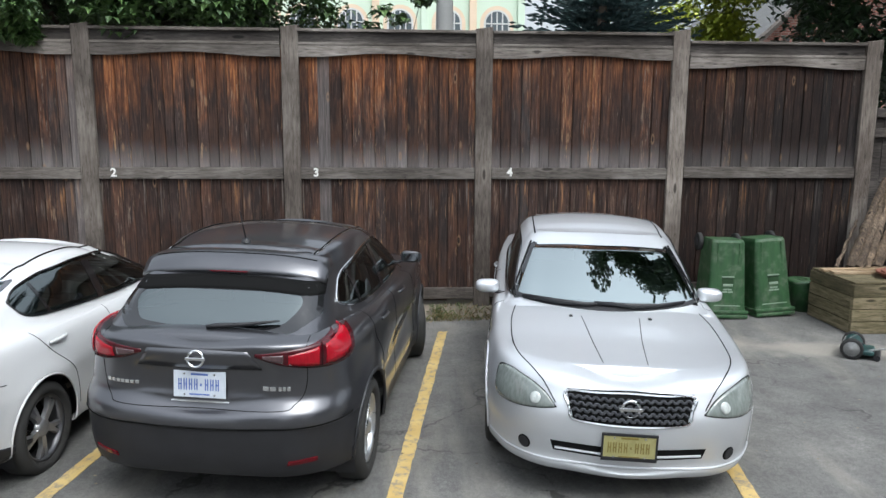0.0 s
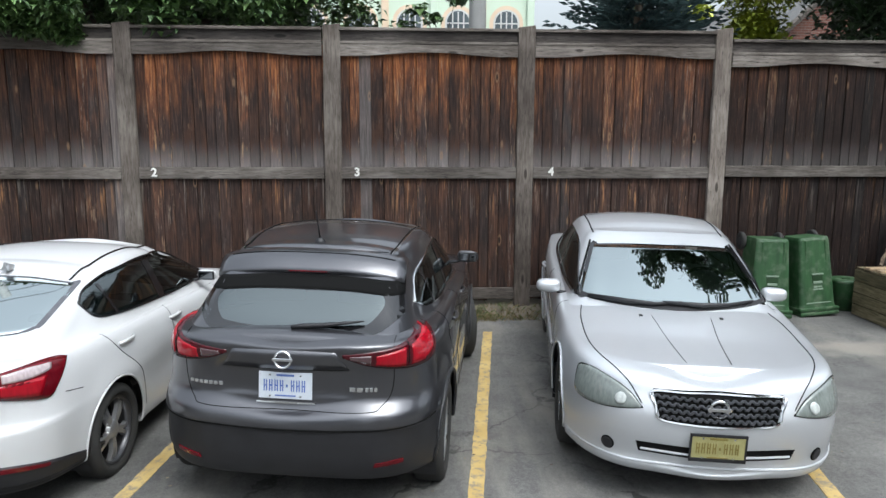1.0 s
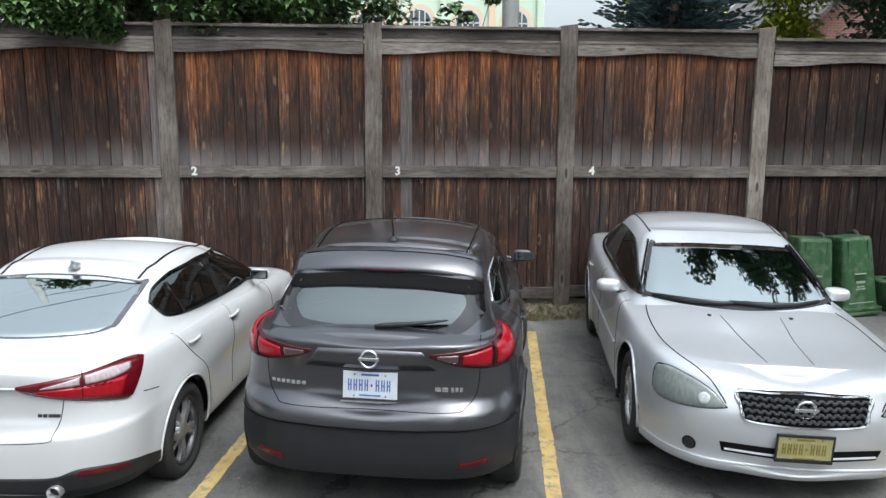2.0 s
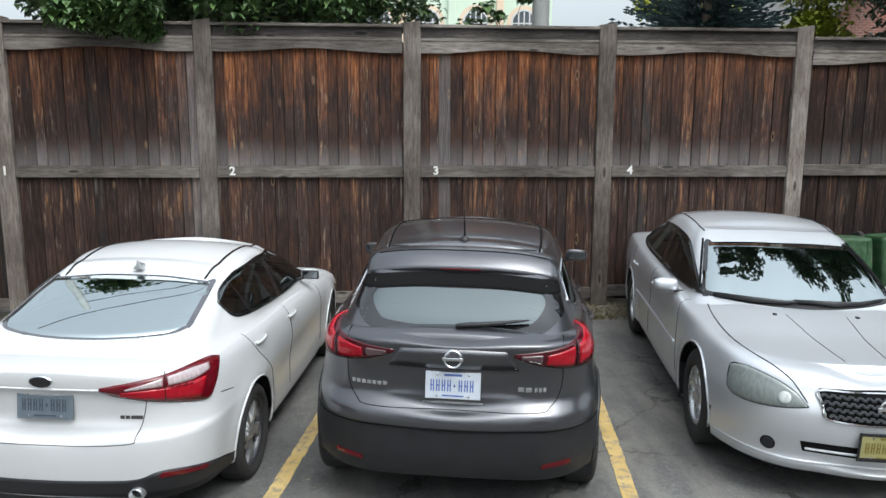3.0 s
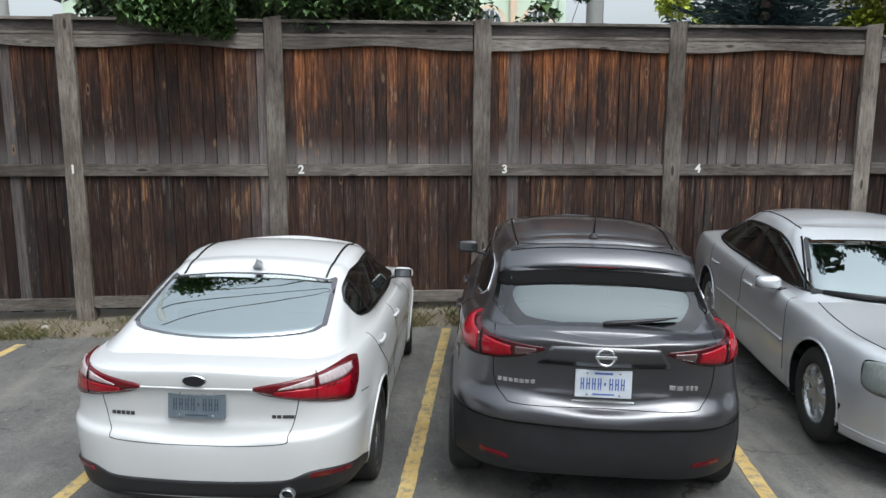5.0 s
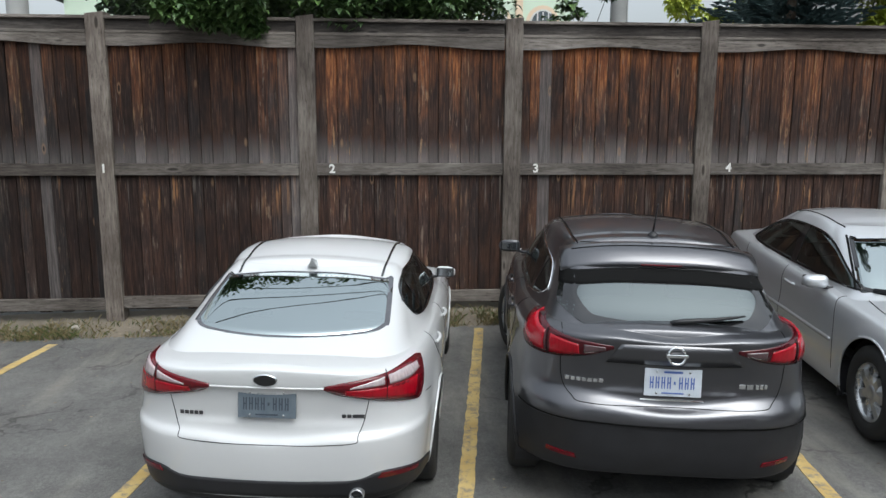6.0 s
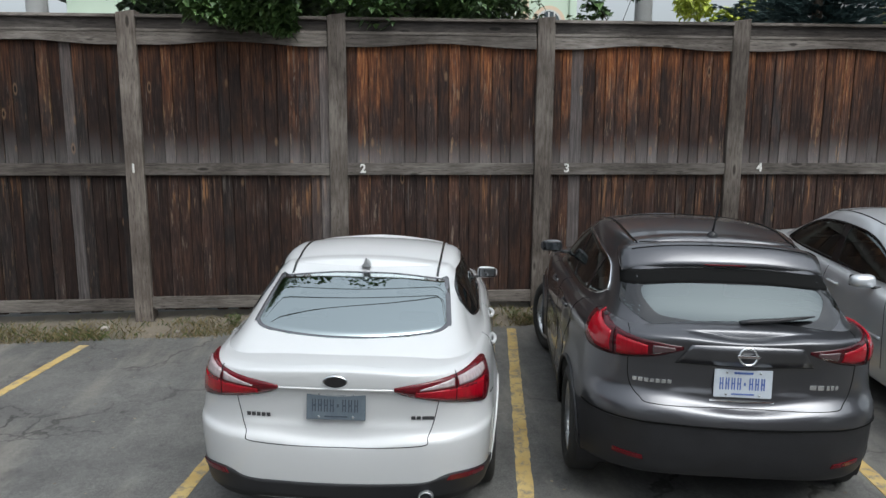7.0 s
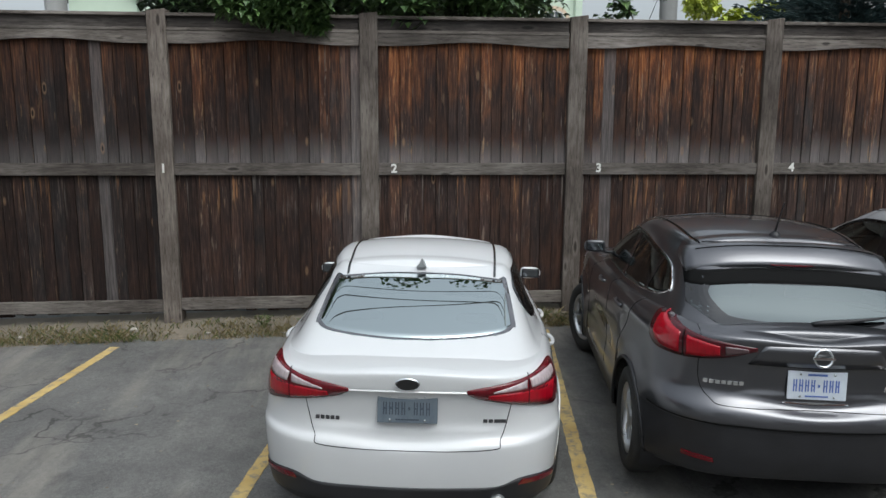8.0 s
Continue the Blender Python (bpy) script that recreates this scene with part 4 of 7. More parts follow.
def crossover():
    WB = 2.56
    car = thing("suv", "dark grey metallic compact SUV parked nose to the fence", "car", pose(-0.918, 4.742, -0.027, 0, 1.0, -8.7))
    rr = (0.42, 0.38)
    t = (0.060, 0.07)

    def shape(p):
        for wy in (0.0, WB):
            flare(p, wy, 0.345, 0.39, 0.020)
        bump_out(p, (1.3, 0.62), (0.75, 0.12), -0.028)
        bump_out(p, (0.0, 0.99), (0.55, 0.05), 0.012)
        # the recess for the plate under the handle edge
        x, y, z = p[:, 0], p[:, 1], p[:, 2]
        dent = np.clip(1 - (np.abs(x) / 0.40) ** 8, 0, 1) * np.clip(1 - ((z - 0.855) / 0.090) ** 6, 0, 1) * (y < -0.4)
        p[:, 1] += dent * 0.012
        return p
    low = skin([
        loop((-0.60, 0.262), (3.20, 0.22), 0.790, (0.262, 0.24, 0.23), rr, taper=t),
        loop((-0.685, 0.292), (3.30, 0.24), 0.852, (0.285, 0.25, 0.25), rr, taper=t),
        loop((-0.730, 0.40), (3.36, 0.36), 0.868, (0.40, 0.36, 0.36), rr, taper=t),
        loop((-0.748, 0.54), (3.38, 0.52), 0.874, (0.56, 0.53, 0.53), rr, taper=t),
        loop((-0.752, 0.580), (3.38, 0.60), 0.876, (0.600, 0.58, 0.58), rr, taper=t),
        loop((-0.759, 0.596), (3.38, 0.64), 0.878, (0.618, 0.61, 0.61), rr, taper=t),
        loop((-0.757, 0.630), (3.37, 0.68), 0.878, (0.652, 0.65, 0.65), rr, taper=t),
        loop((-0.742, 0.662), (3.37, 0.71), 0.877, (0.690, 0.69, 0.69), rr, taper=t),
        loop((-0.692, 0.698), (3.36, 0.75), 0.874, (0.75, 0.76, 0.76), rr, taper=t),
        loop((-0.680, 0.760), (3.35, 0.80), 0.870, (0.80, 0.82, 0.82), rr, taper=t),
        loop((-0.690, 0.88), (3.31, 0.87), 0.862, (0.91, 0.90, 0.88), rr, taper=(0.07, 0.07)),
        loop((-0.715, 0.985), (3.22, 0.92), 0.850, (1.015, 0.965, 0.93), rr, taper=(0.085, 0.07)),
        loop((-0.722, 1.046), (3.12, 0.95), 0.836, (1.062, 1.000, 0.95), rr, taper=(0.095, 0.07)),
        loop((-0.705, 1.064), (3.02, 0.965), 0.820, (1.085, 1.018, 0.96), rr, taper=(0.10, 0.07)),
        loop((-0.650, 1.076), (2.92, 0.975), 0.795, (1.105, 1.032, 0.97), rr, taper=(0.10, 0.07)),
    ], 6, 0.05, shape)
    top = skin([
        loop((-0.640, 1.062), (2.42, 1.00), 0.800, (1.075, 1.015, 0.98), (0.22, 0.36), (0.22, 0.26), (0.07, 0.24), (0.10, 0.05)),
        loop((-0.595, 1.088), (2.36, 1.045), 0.768, (1.110, 1.045, 1.02), (0.20, 0.36), (0.22, 0.26), (0.07, 0.24), (0.10, 0.05)),
        loop((-0.520, 1.130), (2.26, 1.11), 0.748, (1.155, 1.100, 1.08), (0.18, 0.34), (0.22, 0.26), (0.07, 0.24), (0.105, 0.05)),
        loop((-0.400, 1.220), (2.06, 1.235), 0.712, (1.240, 1.215, 1.19), (0.16, 0.32), (0.22, 0.24), (0.06, 0.22), (0.105, 0.05)),
        loop((-0.280, 1.308), (1.84, 1.345), 0.672, (1.325, 1.325, 1.30), (0.14, 0.30), (0.20, 0.22), (0.06, 0.20), (0.10, 0.05)),
        loop((-0.170, 1.385), (1.63, 1.432), 0.634, (1.395, 1.415, 1.385), (0.13, 0.26), (0.18, 0.20), (0.05, 0.16), (0.09, 0.06)),
        loop((-0.090, 1.440), (1.50, 1.478), 0.602, (1.438, 1.470, 1.440), (0.12, 0.22), (0.16, 0.18), (0.04, 0.13), (0.09, 0.06)),
        loop((-0.050, 1.464), (1.44, 1.496), 0.578, (1.462, 1.496, 1.463), (0.10, 0.18), (0.14, 0.16), (0.04, 0.12), (0.08, 0.06)),
        loop((-0.015, 1.478), (1.40, 1.505), 0.548, (1.476, 1.511, 1.477), (0.10, 0.14), (0.13, 0.15), (0.04, 0.11), (0.07, 0.06)),
        loop((0.010, 1.484), (1.38, 1.509), 0.520, (1.481, 1.516, 1.483), (0.09, 0.12), (0.12, 0.14), (0.04, 0.10), (0.06, 0.06)),
    ], 6, 0.044)
    body, cabin = bvh_of(low), bvh_of(top)
    wells = [(0.0, 0.345, 0.385, 0.5), (WB, 0.345, 0.385, 0.5)]
    gate = [(-0.60, 1.10), (-0.60, 0.84), (-0.545, 0.73), (-0.40, 0.697), (0.40, 0.697), (0.545, 0.73), (0.60, 0.84), (0.60, 1.10)]
    gate_line = gate
    split = 0.945
    hood = [(-0.66, 2.30), (-0.60, 3.2), (0.60, 3.2), (0.66, 2.30)]

    def chooser(x, y, z, n):
        if z < (0.596 if y < 0.2 else 0.36) and y < 3.0:
            return "lower_cladding"
        if y < -0.3 and z > 0.695 and inside(gate, x, min(z, 1.09)):
            return "tailgate"
        if y < -0.2 and z < 0.80:
            return "rear_bumper"
        if y > 2.2 and z > 0.9 and inside(hood, x, y):
            return "hood"
        if 0.42 < y < 1.92 and 0.36 < z < 1.06 and abs(x) > 0.6:
            return "door_panel:" + str(x > 0) + str(y > split)
        return "body_shell"
    lower_body(car, low, chooser, {"lower_cladding": (M_black, "black plastic lower bumper and sills"), "tailgate": (M_grey, ""), "rear_bumper": (M_grey, ""),
                                   "hood": (M_grey, ""), "door_panel": (M_grey, ""), "body_shell": (M_grey, "")}, wells)
    rear = ([(-0.62, 1.180), (-0.46, 1.102), (-0.2, 1.080), (0, 1.076), (0.2, 1.080), (0.46, 1.102), (0.62, 1.180)], [(-0.575, 1.335), (-0.3, 1.36), (0, 1.365), (0.3, 1.36), (0.575, 1.335)])
    front = ([(-0.66, 1.08), (-0.35, 1.06), (0, 1.06), (0.35, 1.06), (0.66, 1.08)], [(-0.53, 1.43), (-0.25, 1.455), (0, 1.46), (0.25, 1.455), (0.53, 1.43)])
    side = ([(-0.11, 1.20), (0.06, 1.140), (0.6, 1.095), (1.2, 1.07), (2.06, 1.06)], [(-0.07, 1.235), (0.16, 1.345), (0.6, 1.405), (1.15, 1.415), (1.62, 1.33), (2.08, 1.075)])
    fit_panes(car, top, cabin, M_grey, rear, front, side, M_chrome, ((0.22, 0.27, 1.12, 1.345), (0.90, 1.00, 1.08, 1.40)), M_rear_glass, M_glass_light, border=[(-0.455, 1.165), (-0.40, 1.140), (-0.2, 1.123), (0, 1.120), (0.2, 1.123), (0.40, 1.140), (0.455, 1.165), (0.505, 1.23), (0.485, 1.275), (0.42, 1.29), (0.2, 1.292), (0, 1.292), (-0.2, 1.292), (-0.42, 1.29), (-0.485, 1.275), (-0.505, 1.23)])
    # dark strip laid on the glass for the spoiler's shade and mirrored underside
    part("window_top_band", patch(cabin, "rear", [(-0.60, 1.265), (-0.3, 1.29), (0, 1.295), (0.3, 1.29), (0.60, 1.265)], [(-0.585, 1.335), (-0.3, 1.358), (0, 1.362), (0.3, 1.358), (0.585, 1.335)], 0.005, 30, 4, 0.002), M_seam, car, "black band across the top of the rear window", True)
    # tailgate: lamps, handle panel, badge, plate, lettering, wiper
    shut(car, body, "rear", gate_line, n=80)
    shut(car, body, "rear", [(-0.82, 0.612), (-0.5, 0.601), (0, 0.597), (0.5, 0.601), (0.82, 0.612)], radius=0.006)
    part("handle_panel", patch(body, "rear", [(-0.36, 0.935), (0, 0.93), (0.36, 0.935)], [(-0.29, 1.040), (0, 1.047), (0.29, 1.040)], 0.005, 16, 3, 0.006), M_grey, car, smooth=True)
    shut(car, body, "rear", [(-0.36, 0.932), (0, 0.927), (0.36, 0.932)], radius=0.005)
    tail = ("tail", 0.2)
    lamp_low = [(20, 1.010), (28, 0.962), (38, 0.932), (47, 0.926), (55, 0.938), (59, 0.965)]
    lamp_high = [(20, 1.026), (28, 1.042), (38, 1.066), (48, 1.100), (57, 1.128), (63, 1.142)]
    for s in (False, True):
        lamp = part("tail_lamp", patch(body, tail, lamp_low, lamp_high, 0.005, 26, 8, 0.010, 0.005, s), M_red_dark, car, "dark red wrap-around tail lamp", True)
        part("lamp_glow", patch(body, tail, [(30.5, 0.968), (36, 0.952), (40.5, 0.946)], [(30.5, 1.020), (36, 1.036), (40.5, 1.048)], 0.0115, 14, 5, 0.004, 0.002, s), M_red_bright, lamp, smooth=True)
        part("lamp_glow", patch(body, tail, [(43, 0.948), (49, 0.952), (56, 0.985)], [(43, 1.054), (49, 1.080), (58, 1.114)], 0.0115, 14, 5, 0.004, 0.002, s), M_red_bright, lamp, smooth=True)
        part("reverse_lens", patch(body, tail, [(22.5, 1.002), (29, 0.974)], [(22.5, 1.018), (29, 1.024)], 0.0115, 8, 4, 0.004, 0.0, s), M_smoke, lamp, smooth=True)
        part("reflector", patch(body, "rear", [(0.50, 0.372), (0.66, 0.388)], [(0.51, 0.396), (0.66, 0.412)], 0.008, 8, 2, 0.004, 0, s), M_red, car)
        shut(car, body, tail, [(41.5, 0.930), (41.7, 1.074)], flip=s, lift=0.011)
    p, n = shine(body, "rear", 0, 0.995)
    ring_badge(car, Matrix.Translation(p + n * 0.012) @ pose(0, 0, 0, -8), 0.052)
    p, n = shine(body, "rear", 0, 0.83)
    plate(car, Matrix.Translation(p + n * 0.012) @ pose(0, 0, 0, -4), "number_plate", M_plate_white, M_plate_blue, [0.024, 0.024, 0.024, 0.024, -0.006, 0.010, -0.006, 0.024, 0.024, 0.024])
    bars(car, body, "rear", -0.575, 0.815, [0.024] * 7, 0.022, M_chrome)
    bars(car, body, "rear", 0.36, 0.815, [0.034, 0.034, -0.008, 0.018, 0.018, 0.018], 0.026, M_chrome)
    # chrome strip added to paint the highlight along the tailgate's lower lip
    part("plate_lamp_strip", patch(body, "rear", [(-0.17, 0.724), (0, 0.722), (0.17, 0.724)], [(-0.17, 0.732), (0, 0.734), (0.17, 0.732)], 0.006, 12, 2, 0.006), M_chrome, car)
    blade = [shine(cabin, "rear", x, z) for x, z in ((0.00, 1.112), (0.06, 1.118), (0.2, 1.128), (0.34, 1.142), (0.41, 1.150))]
    part("rear_wiper", tube([p + n * 0.024 for p, n in blade], [0.021, 0.025, 0.021, 0.014, 0.007], 8, flat=0.6), M_black, car, smooth=True)
    # spoiler over the rear window
    bm = bmesh.new()
    rows = []
    for i in range(25):
        x = -0.585 + 1.17 * i / 24
        e = abs(x) / 0.60
        f = 0.060 * e ** 3
        rows.append([bm.verts.new((x, y + 0.06 * e ** 4, z - f)) for y, z in ((0.0, 1.496), (-0.06, 1.492), (-0.105, 1.482), (-0.15, 1.452), (-0.19, 1.412), (-0.205, 1.392), (-0.200, 1.378), (-0.12, 1.372), (0.02, 1.42))])
    for a, b in zip(rows, rows[1:]):
        for k in range(8):
            bm.faces.new((a[k], b[k], b[k + 1], a[k + 1]))
    bm.faces.new(rows[0]), bm.faces.new(rows[-1])
    sp = part("spoiler", bm, M_grey, car, "roof spoiler over the rear window", True)
    seam = [-0.52 + 1.04 * i / 24 for i in range(25)]
    part("spoiler_seam", tube([(x, -0.098 + 0.06 * (abs(x) / 0.6) ** 4, 1.4855 - 0.060 * (abs(x) / 0.6) ** 3) for x in seam], 0.0035, 6), M_seam, sp)
    part("brake_lamp", box(-0.12, 0.12, -0.2085, -0.190, 1.382, 1.391, 0.003), M_red, sp)
    # black strip below the lip that draws the spoiler's shadow
    bm = bmesh.new()
    for a, b in zip(range(24), range(1, 25)):
        q = []
        for i in (a, b):
            x = -0.585 + 1.17 * i / 24
            e = abs(x) / 0.60
            q.append([bm.verts.new((x, y + 0.06 * e ** 4, z - 0.060 * e ** 3)) for y, z in ((-0.196, 1.376), (-0.190, 1.345), (-0.15, 1.335))])
        for k in (0, 1):
            bm.faces.new((q[0][k], q[1][k], q[1][k + 1], q[0][k + 1]))
    bmesh.ops.remove_doubles(bm, verts=bm.verts, dist=1e-4)
    part("spoiler_shadow_panel", bm, M_gloss, sp, "gloss black panel under the spoiler")
    # roof
    for s in (1, -1):
        shut(car, cabin, "top", [(s * 0.475, 0.02), (s * 0.50, 0.4), (s * 0.51, 0.9), (s * 0.50, 1.32)], radius=0.006)
        part("roof_moulding", ring(cabin, "top", [(s * 0.486, 0.03), (s * 0.511, 0.4), (s * 0.521, 0.9), (s * 0.511, 1.32)], 0.004, 0.001, n=40, closed=False), M_chrome, car)
    shut(car, cabin, "top", [(-0.46, 0.03), (-0.25, 0.012), (0, 0.008), (0.25, 0.012), (0.46, 0.03)], radius=0.004)
    shut(car, cabin, "top", [(-0.45, 0.95), (0, 1.0), (0.45, 0.95)], radius=0.004)
    p, n = shine(cabin, "top", 0, 0.10)
    ant = part("antenna", lathe([(0.0, 0.034), (0.012, 0.03), (0.03, 0.012), (0.032, 0.0005)], 16, "z"), M_black, car, "black roof antenna", True)
    ant.matrix_basis = Matrix.Translation(p)
    part("antenna_rod", tube([(0, 0, 0.02), (0, -0.05, 0.12), (0, -0.10, 0.215)], [0.007, 0.005, 0.004], 6), M_black, ant)
    # sides
    for s, mode in ((1, "right"), (-1, "left")):
        wing_mirror(car, s * 0.872, 1.74, 1.160, s, M_grey, M_black, 0.80)
        for y in (0.50, 1.32):
            door_handle(car, body, s, y, 0.965, M_grey)
        for line in ([(1.92, 1.03), (1.95, 0.75), (1.98, 0.42)], [(0.96, 1.05), (0.95, 0.75), (0.93, 0.40)], [(0.12, 1.09), (0.22, 0.90), (0.40, 0.70), (0.44, 0.42)]):
            shut(car, body, mode, line)
    running_gear(car, body, WB, 0.332, 0.765, 0.205, 0.225, 5, "split", M_alloy, M_black, 18.0, 0.045, 0.013)
    for x in (-0.36, 0.36):
        seat(car, x, 1.05, 0.55)
    seat(car, -0.34, 0.25, 0.55), seat(car, 0.34, 0.25, 0.55)
    part("dashboard", box(-0.66, 0.66, 1.65, 2.1, 0.85, 1.03, 0.06), M_cabin, car, smooth=True)
    for s in (1, -1):
        part("headlamp", patch(body, ("nose", 2.4), [(s * 24, 0.80), (s * 40, 0.80), (s * 55, 0.86)], [(s * 24, 0.86), (s * 40, 0.90), (s * 58, 0.95)], 0.006, 14, 5), M_clear, car, smooth=True)


def white_sedan():
    WB = 2.60
    car = thing("sedan", "white four-door sedan parked nose to the fence", "car", pose(-3.098, 4.935, -0.066, 0, 1.0, -6.1))
    rr = (0.42, 0.42)
    t = (0.060, 0.07)

    def shape(p):
        for wy in (0.0, WB):
            flare(p, wy, 0.325, 0.365, 0.014)
        bump_out(p, (1.2, 0.52), (0.80, 0.13), -0.022)
        x, y, z = p[:, 0], p[:, 1], p[:, 2]
        dent = np.clip(1 - (np.abs(x) / 0.50) ** 8, 0, 1) * np.clip(1 - ((z - 0.80) / 0.105) ** 6, 0, 1) * (y < -0.4)
        p[:, 1] += dent * 0.010
        return p
    low = skin([
        loop((-0.76, 0.225), (3.22, 0.20), 0.770, (0.23, 0.21, 0.20), rr, taper=t),
        loop((-0.875, 0.255), (3.33, 0.22), 0.838, (0.255, 0.22, 0.22), rr, taper=t),
        loop((-0.918, 0.36), (3.40, 0.34), 0.860, (0.37, 0.36, 0.35), rr, taper=t),
        loop((-0.934, 0.48), (3.42, 0.48), 0.872, (0.51, 0.51, 0.50), rr, taper=t),
        loop((-0.938, 0.575), (3.42, 0.57), 0.877, (0.60, 0.62, 0.60), rr, taper=t),
        loop((-0.930, 0.602), (3.41, 0.60), 0.878, (0.635, 0.66, 0.64), rr, taper=t),
        loop((-0.898, 0.632), (3.40, 0.64), 0.876, (0.67, 0.71, 0.68), rr, taper=t),
        loop((-0.888, 0.70), (3.36, 0.68), 0.868, (0.74, 0.78, 0.73), rr, taper=t),
        loop((-0.900, 0.82), (3.28, 0.72), 0.852, (0.84, 0.84, 0.77), rr, taper=(0.065, 0.07), level=0.5),
        loop((-0.918, 0.915), (3.20, 0.75), 0.834, (0.915, 0.88, 0.80), rr, taper=(0.075, 0.07), level=0.45),
        loop((-0.922, 0.985), (3.12, 0.77), 0.815, (0.955, 0.905, 0.825), rr, taper=(0.085, 0.08), level=0.42),
        loop((-0.910, 1.006), (3.04, 0.785), 0.798, (0.972, 0.920, 0.84), rr, taper=(0.09, 0.08), level=0.42),
        loop((-0.865, 1.018), (2.96, 0.80), 0.772, (0.985, 0.930, 0.85), rr, taper=(0.09, 0.08), level=0.45),
    ], 6, 0.050, shape)
    top = skin([
        loop((-0.730, 1.010), (2.44, 0.885), 0.812, (0.975, 0.905, 0.87), (0.26, 0.42), (0.22, 0.26), (0.10, 0.26), (0.10, 0.05), 0.4),
        loop((-0.640, 1.046), (2.38, 0.935), 0.772, (1.010, 0.945, 0.92), (0.20, 0.36), (0.22, 0.26), (0.10, 0.26), (0.10, 0.05), 0.4),
        loop((-0.480, 1.100), (2.27, 1.00), 0.745, (1.062, 1.000, 0.98), (0.16, 0.32), (0.22, 0.26), (0.10, 0.26), (0.10, 0.06), 0.4),
        loop((-0.260, 1.168), (2.07, 1.095), 0.710, (1.130, 1.088, 1.07), (0.14, 0.28), (0.22, 0.24), (0.09, 0.24), (0.09, 0.07), 0.4),
        loop((-0.030, 1.231), (1.83, 1.205), 0.672, (1.208, 1.188, 1.17), (0.12, 0.25), (0.20, 0.22), (0.08, 0.20), (0.075, 0.08), 0.4),
        loop((0.150, 1.275), (1.60, 1.296), 0.630, (1.268, 1.275, 1.25), (0.11, 0.22), (0.18, 0.20), (0.07, 0.16), (0.06, 0.08), 0.45),
        loop((0.225, 1.292), (1.48, 1.335), 0.600, (1.298, 1.328, 1.298), (0.10, 0.18), (0.16, 0.18), (0.05, 0.13), (0.06, 0.08), 0.5),
        loop((0.260, 1.301), (1.43, 1.350), 0.576, (1.314, 1.348, 1.318), (0.10, 0.15), (0.14, 0.16), (0.05, 0.12), (0.055, 0.08), 0.55),
        loop((0.280, 1.307), (1.40, 1.358), 0.548, (1.322, 1.360, 1.328), (0.10, 0.13), (0.13, 0.15), (0.05, 0.11), (0.05, 0.08), 0.6),
        loop((0.295, 1.312), (1.38, 1.362), 0.520, (1.326, 1.365, 1.333), (0.09, 0.11), (0.12, 0.14), (0.05, 0.10), (0.05, 0.08), 0.6),
    ], 6, 0.040)
    body, cabin = bvh_of(low), bvh_of(top)
    wells = [(0.0, 0.325, 0.36, 0.5), (WB, 0.325, 0.36, 0.5)]
    lid = [(-0.54, 1.03), (-0.53, 0.85), (-0.48, 0.66), (-0.38, 0.605), (0.38, 0.605), (0.48, 0.66), (0.53, 0.85), (0.54, 1.03)]
    split = 0.91
    hood = [(-0.66, 2.15), (-0.60, 3.2), (0.60, 3.2), (0.66, 2.15)]

    def chooser(x, y, z, n):
        if y < -0.3 and z > 0.60 and inside(lid, x, min(z, 1.02)):
            return "trunk_lid"
        if y < -0.30 and z < 0.285:
            return "lower_valance"
        if y < -0.2 and z < 0.80:
            return "rear_bumper"
        if y > 2.1 and z > 0.7 and inside(hood, x, y):
            return "hood"
        if 0.35 < y < 2.0 and 0.30 < z < 0.98 and abs(x) > 0.6:
            return "door_panel:" + str(x > 0) + str(y > split)
        return "body_shell"
    looks = {k: (M_white, "") for k in ("trunk_lid", "rear_bumper", "hood", "door_panel", "body_shell")}
    looks["lower_valance"] = (M_black, "")
    lower_body(car, low, chooser, looks, wells)
    rear = ([(-0.575, 1.105), (-0.50, 1.083), (-0.25, 1.073), (0, 1.071), (0.25, 1.073), (0.50, 1.083), (0.575, 1.105)], [(-0.545, 1.262), (-0.25, 1.285), (0, 1.289), (0.25, 1.285), (0.545, 1.262)])
    front = ([(-0.66, 1.00), (-0.35, 0.97), (0, 0.97), (0.35, 0.97), (0.66, 1.00)], [(-0.53, 1.285), (-0.25, 1.31), (0, 1.315), (0.25, 1.31), (0.53, 1.285)])
    side = ([(0.04, 1.120), (0.12, 1.050), (0.5, 1.013), (1.2, 0.975), (2.10, 0.955)], [(0.02, 1.160), (0.16, 1.228), (0.5, 1.285), (1.0, 1.303), (1.55, 1.232), (2.14, 0.968)])
    fit_panes(car, top, cabin, M_white, rear, front, side, M_gloss, ((0.30, 0.33, 1.02, 1.235), (0.95, 1.05, 0.985, 1.275)), M_sedan_glass, M_glass_light, 0.008, 0.95, M_frit)
    part("rear_diffuser", patch(body, ("tail", 0.2), [(-68, 0.27), (-40, 0.285), (-15, 0.295), (0, 0.298), (15, 0.295), (40, 0.285), (68, 0.27)],
                                [(-68, 0.295), (-55, 0.340), (-42, 0.405), (-30, 0.440), (-23, 0.402), (-12, 0.396), (0, 0.395), (12, 0.396), (23, 0.402), (30, 0.440), (42, 0.405), (55, 0.340), (68, 0.295)], 0.006, 72, 5, 0.01), M_black, car, "black plastic diffuser below the bumper", True)
    shut(car, body, "rear", lid[1:-1], n=80, radius=0.0024)
    shut(car, body, "rear", [(-0.30, 0.903), (0, 0.906), (0.30, 0.903)], "handle_lip", 0.006, material=M_white, lift=0.003)
    tail = ("tail", 0.2)
    lamp_low = [(15, 0.902), (18.5, 0.868), (27, 0.833), (35, 0.800), (42, 0.772), (44.5, 0.780)]
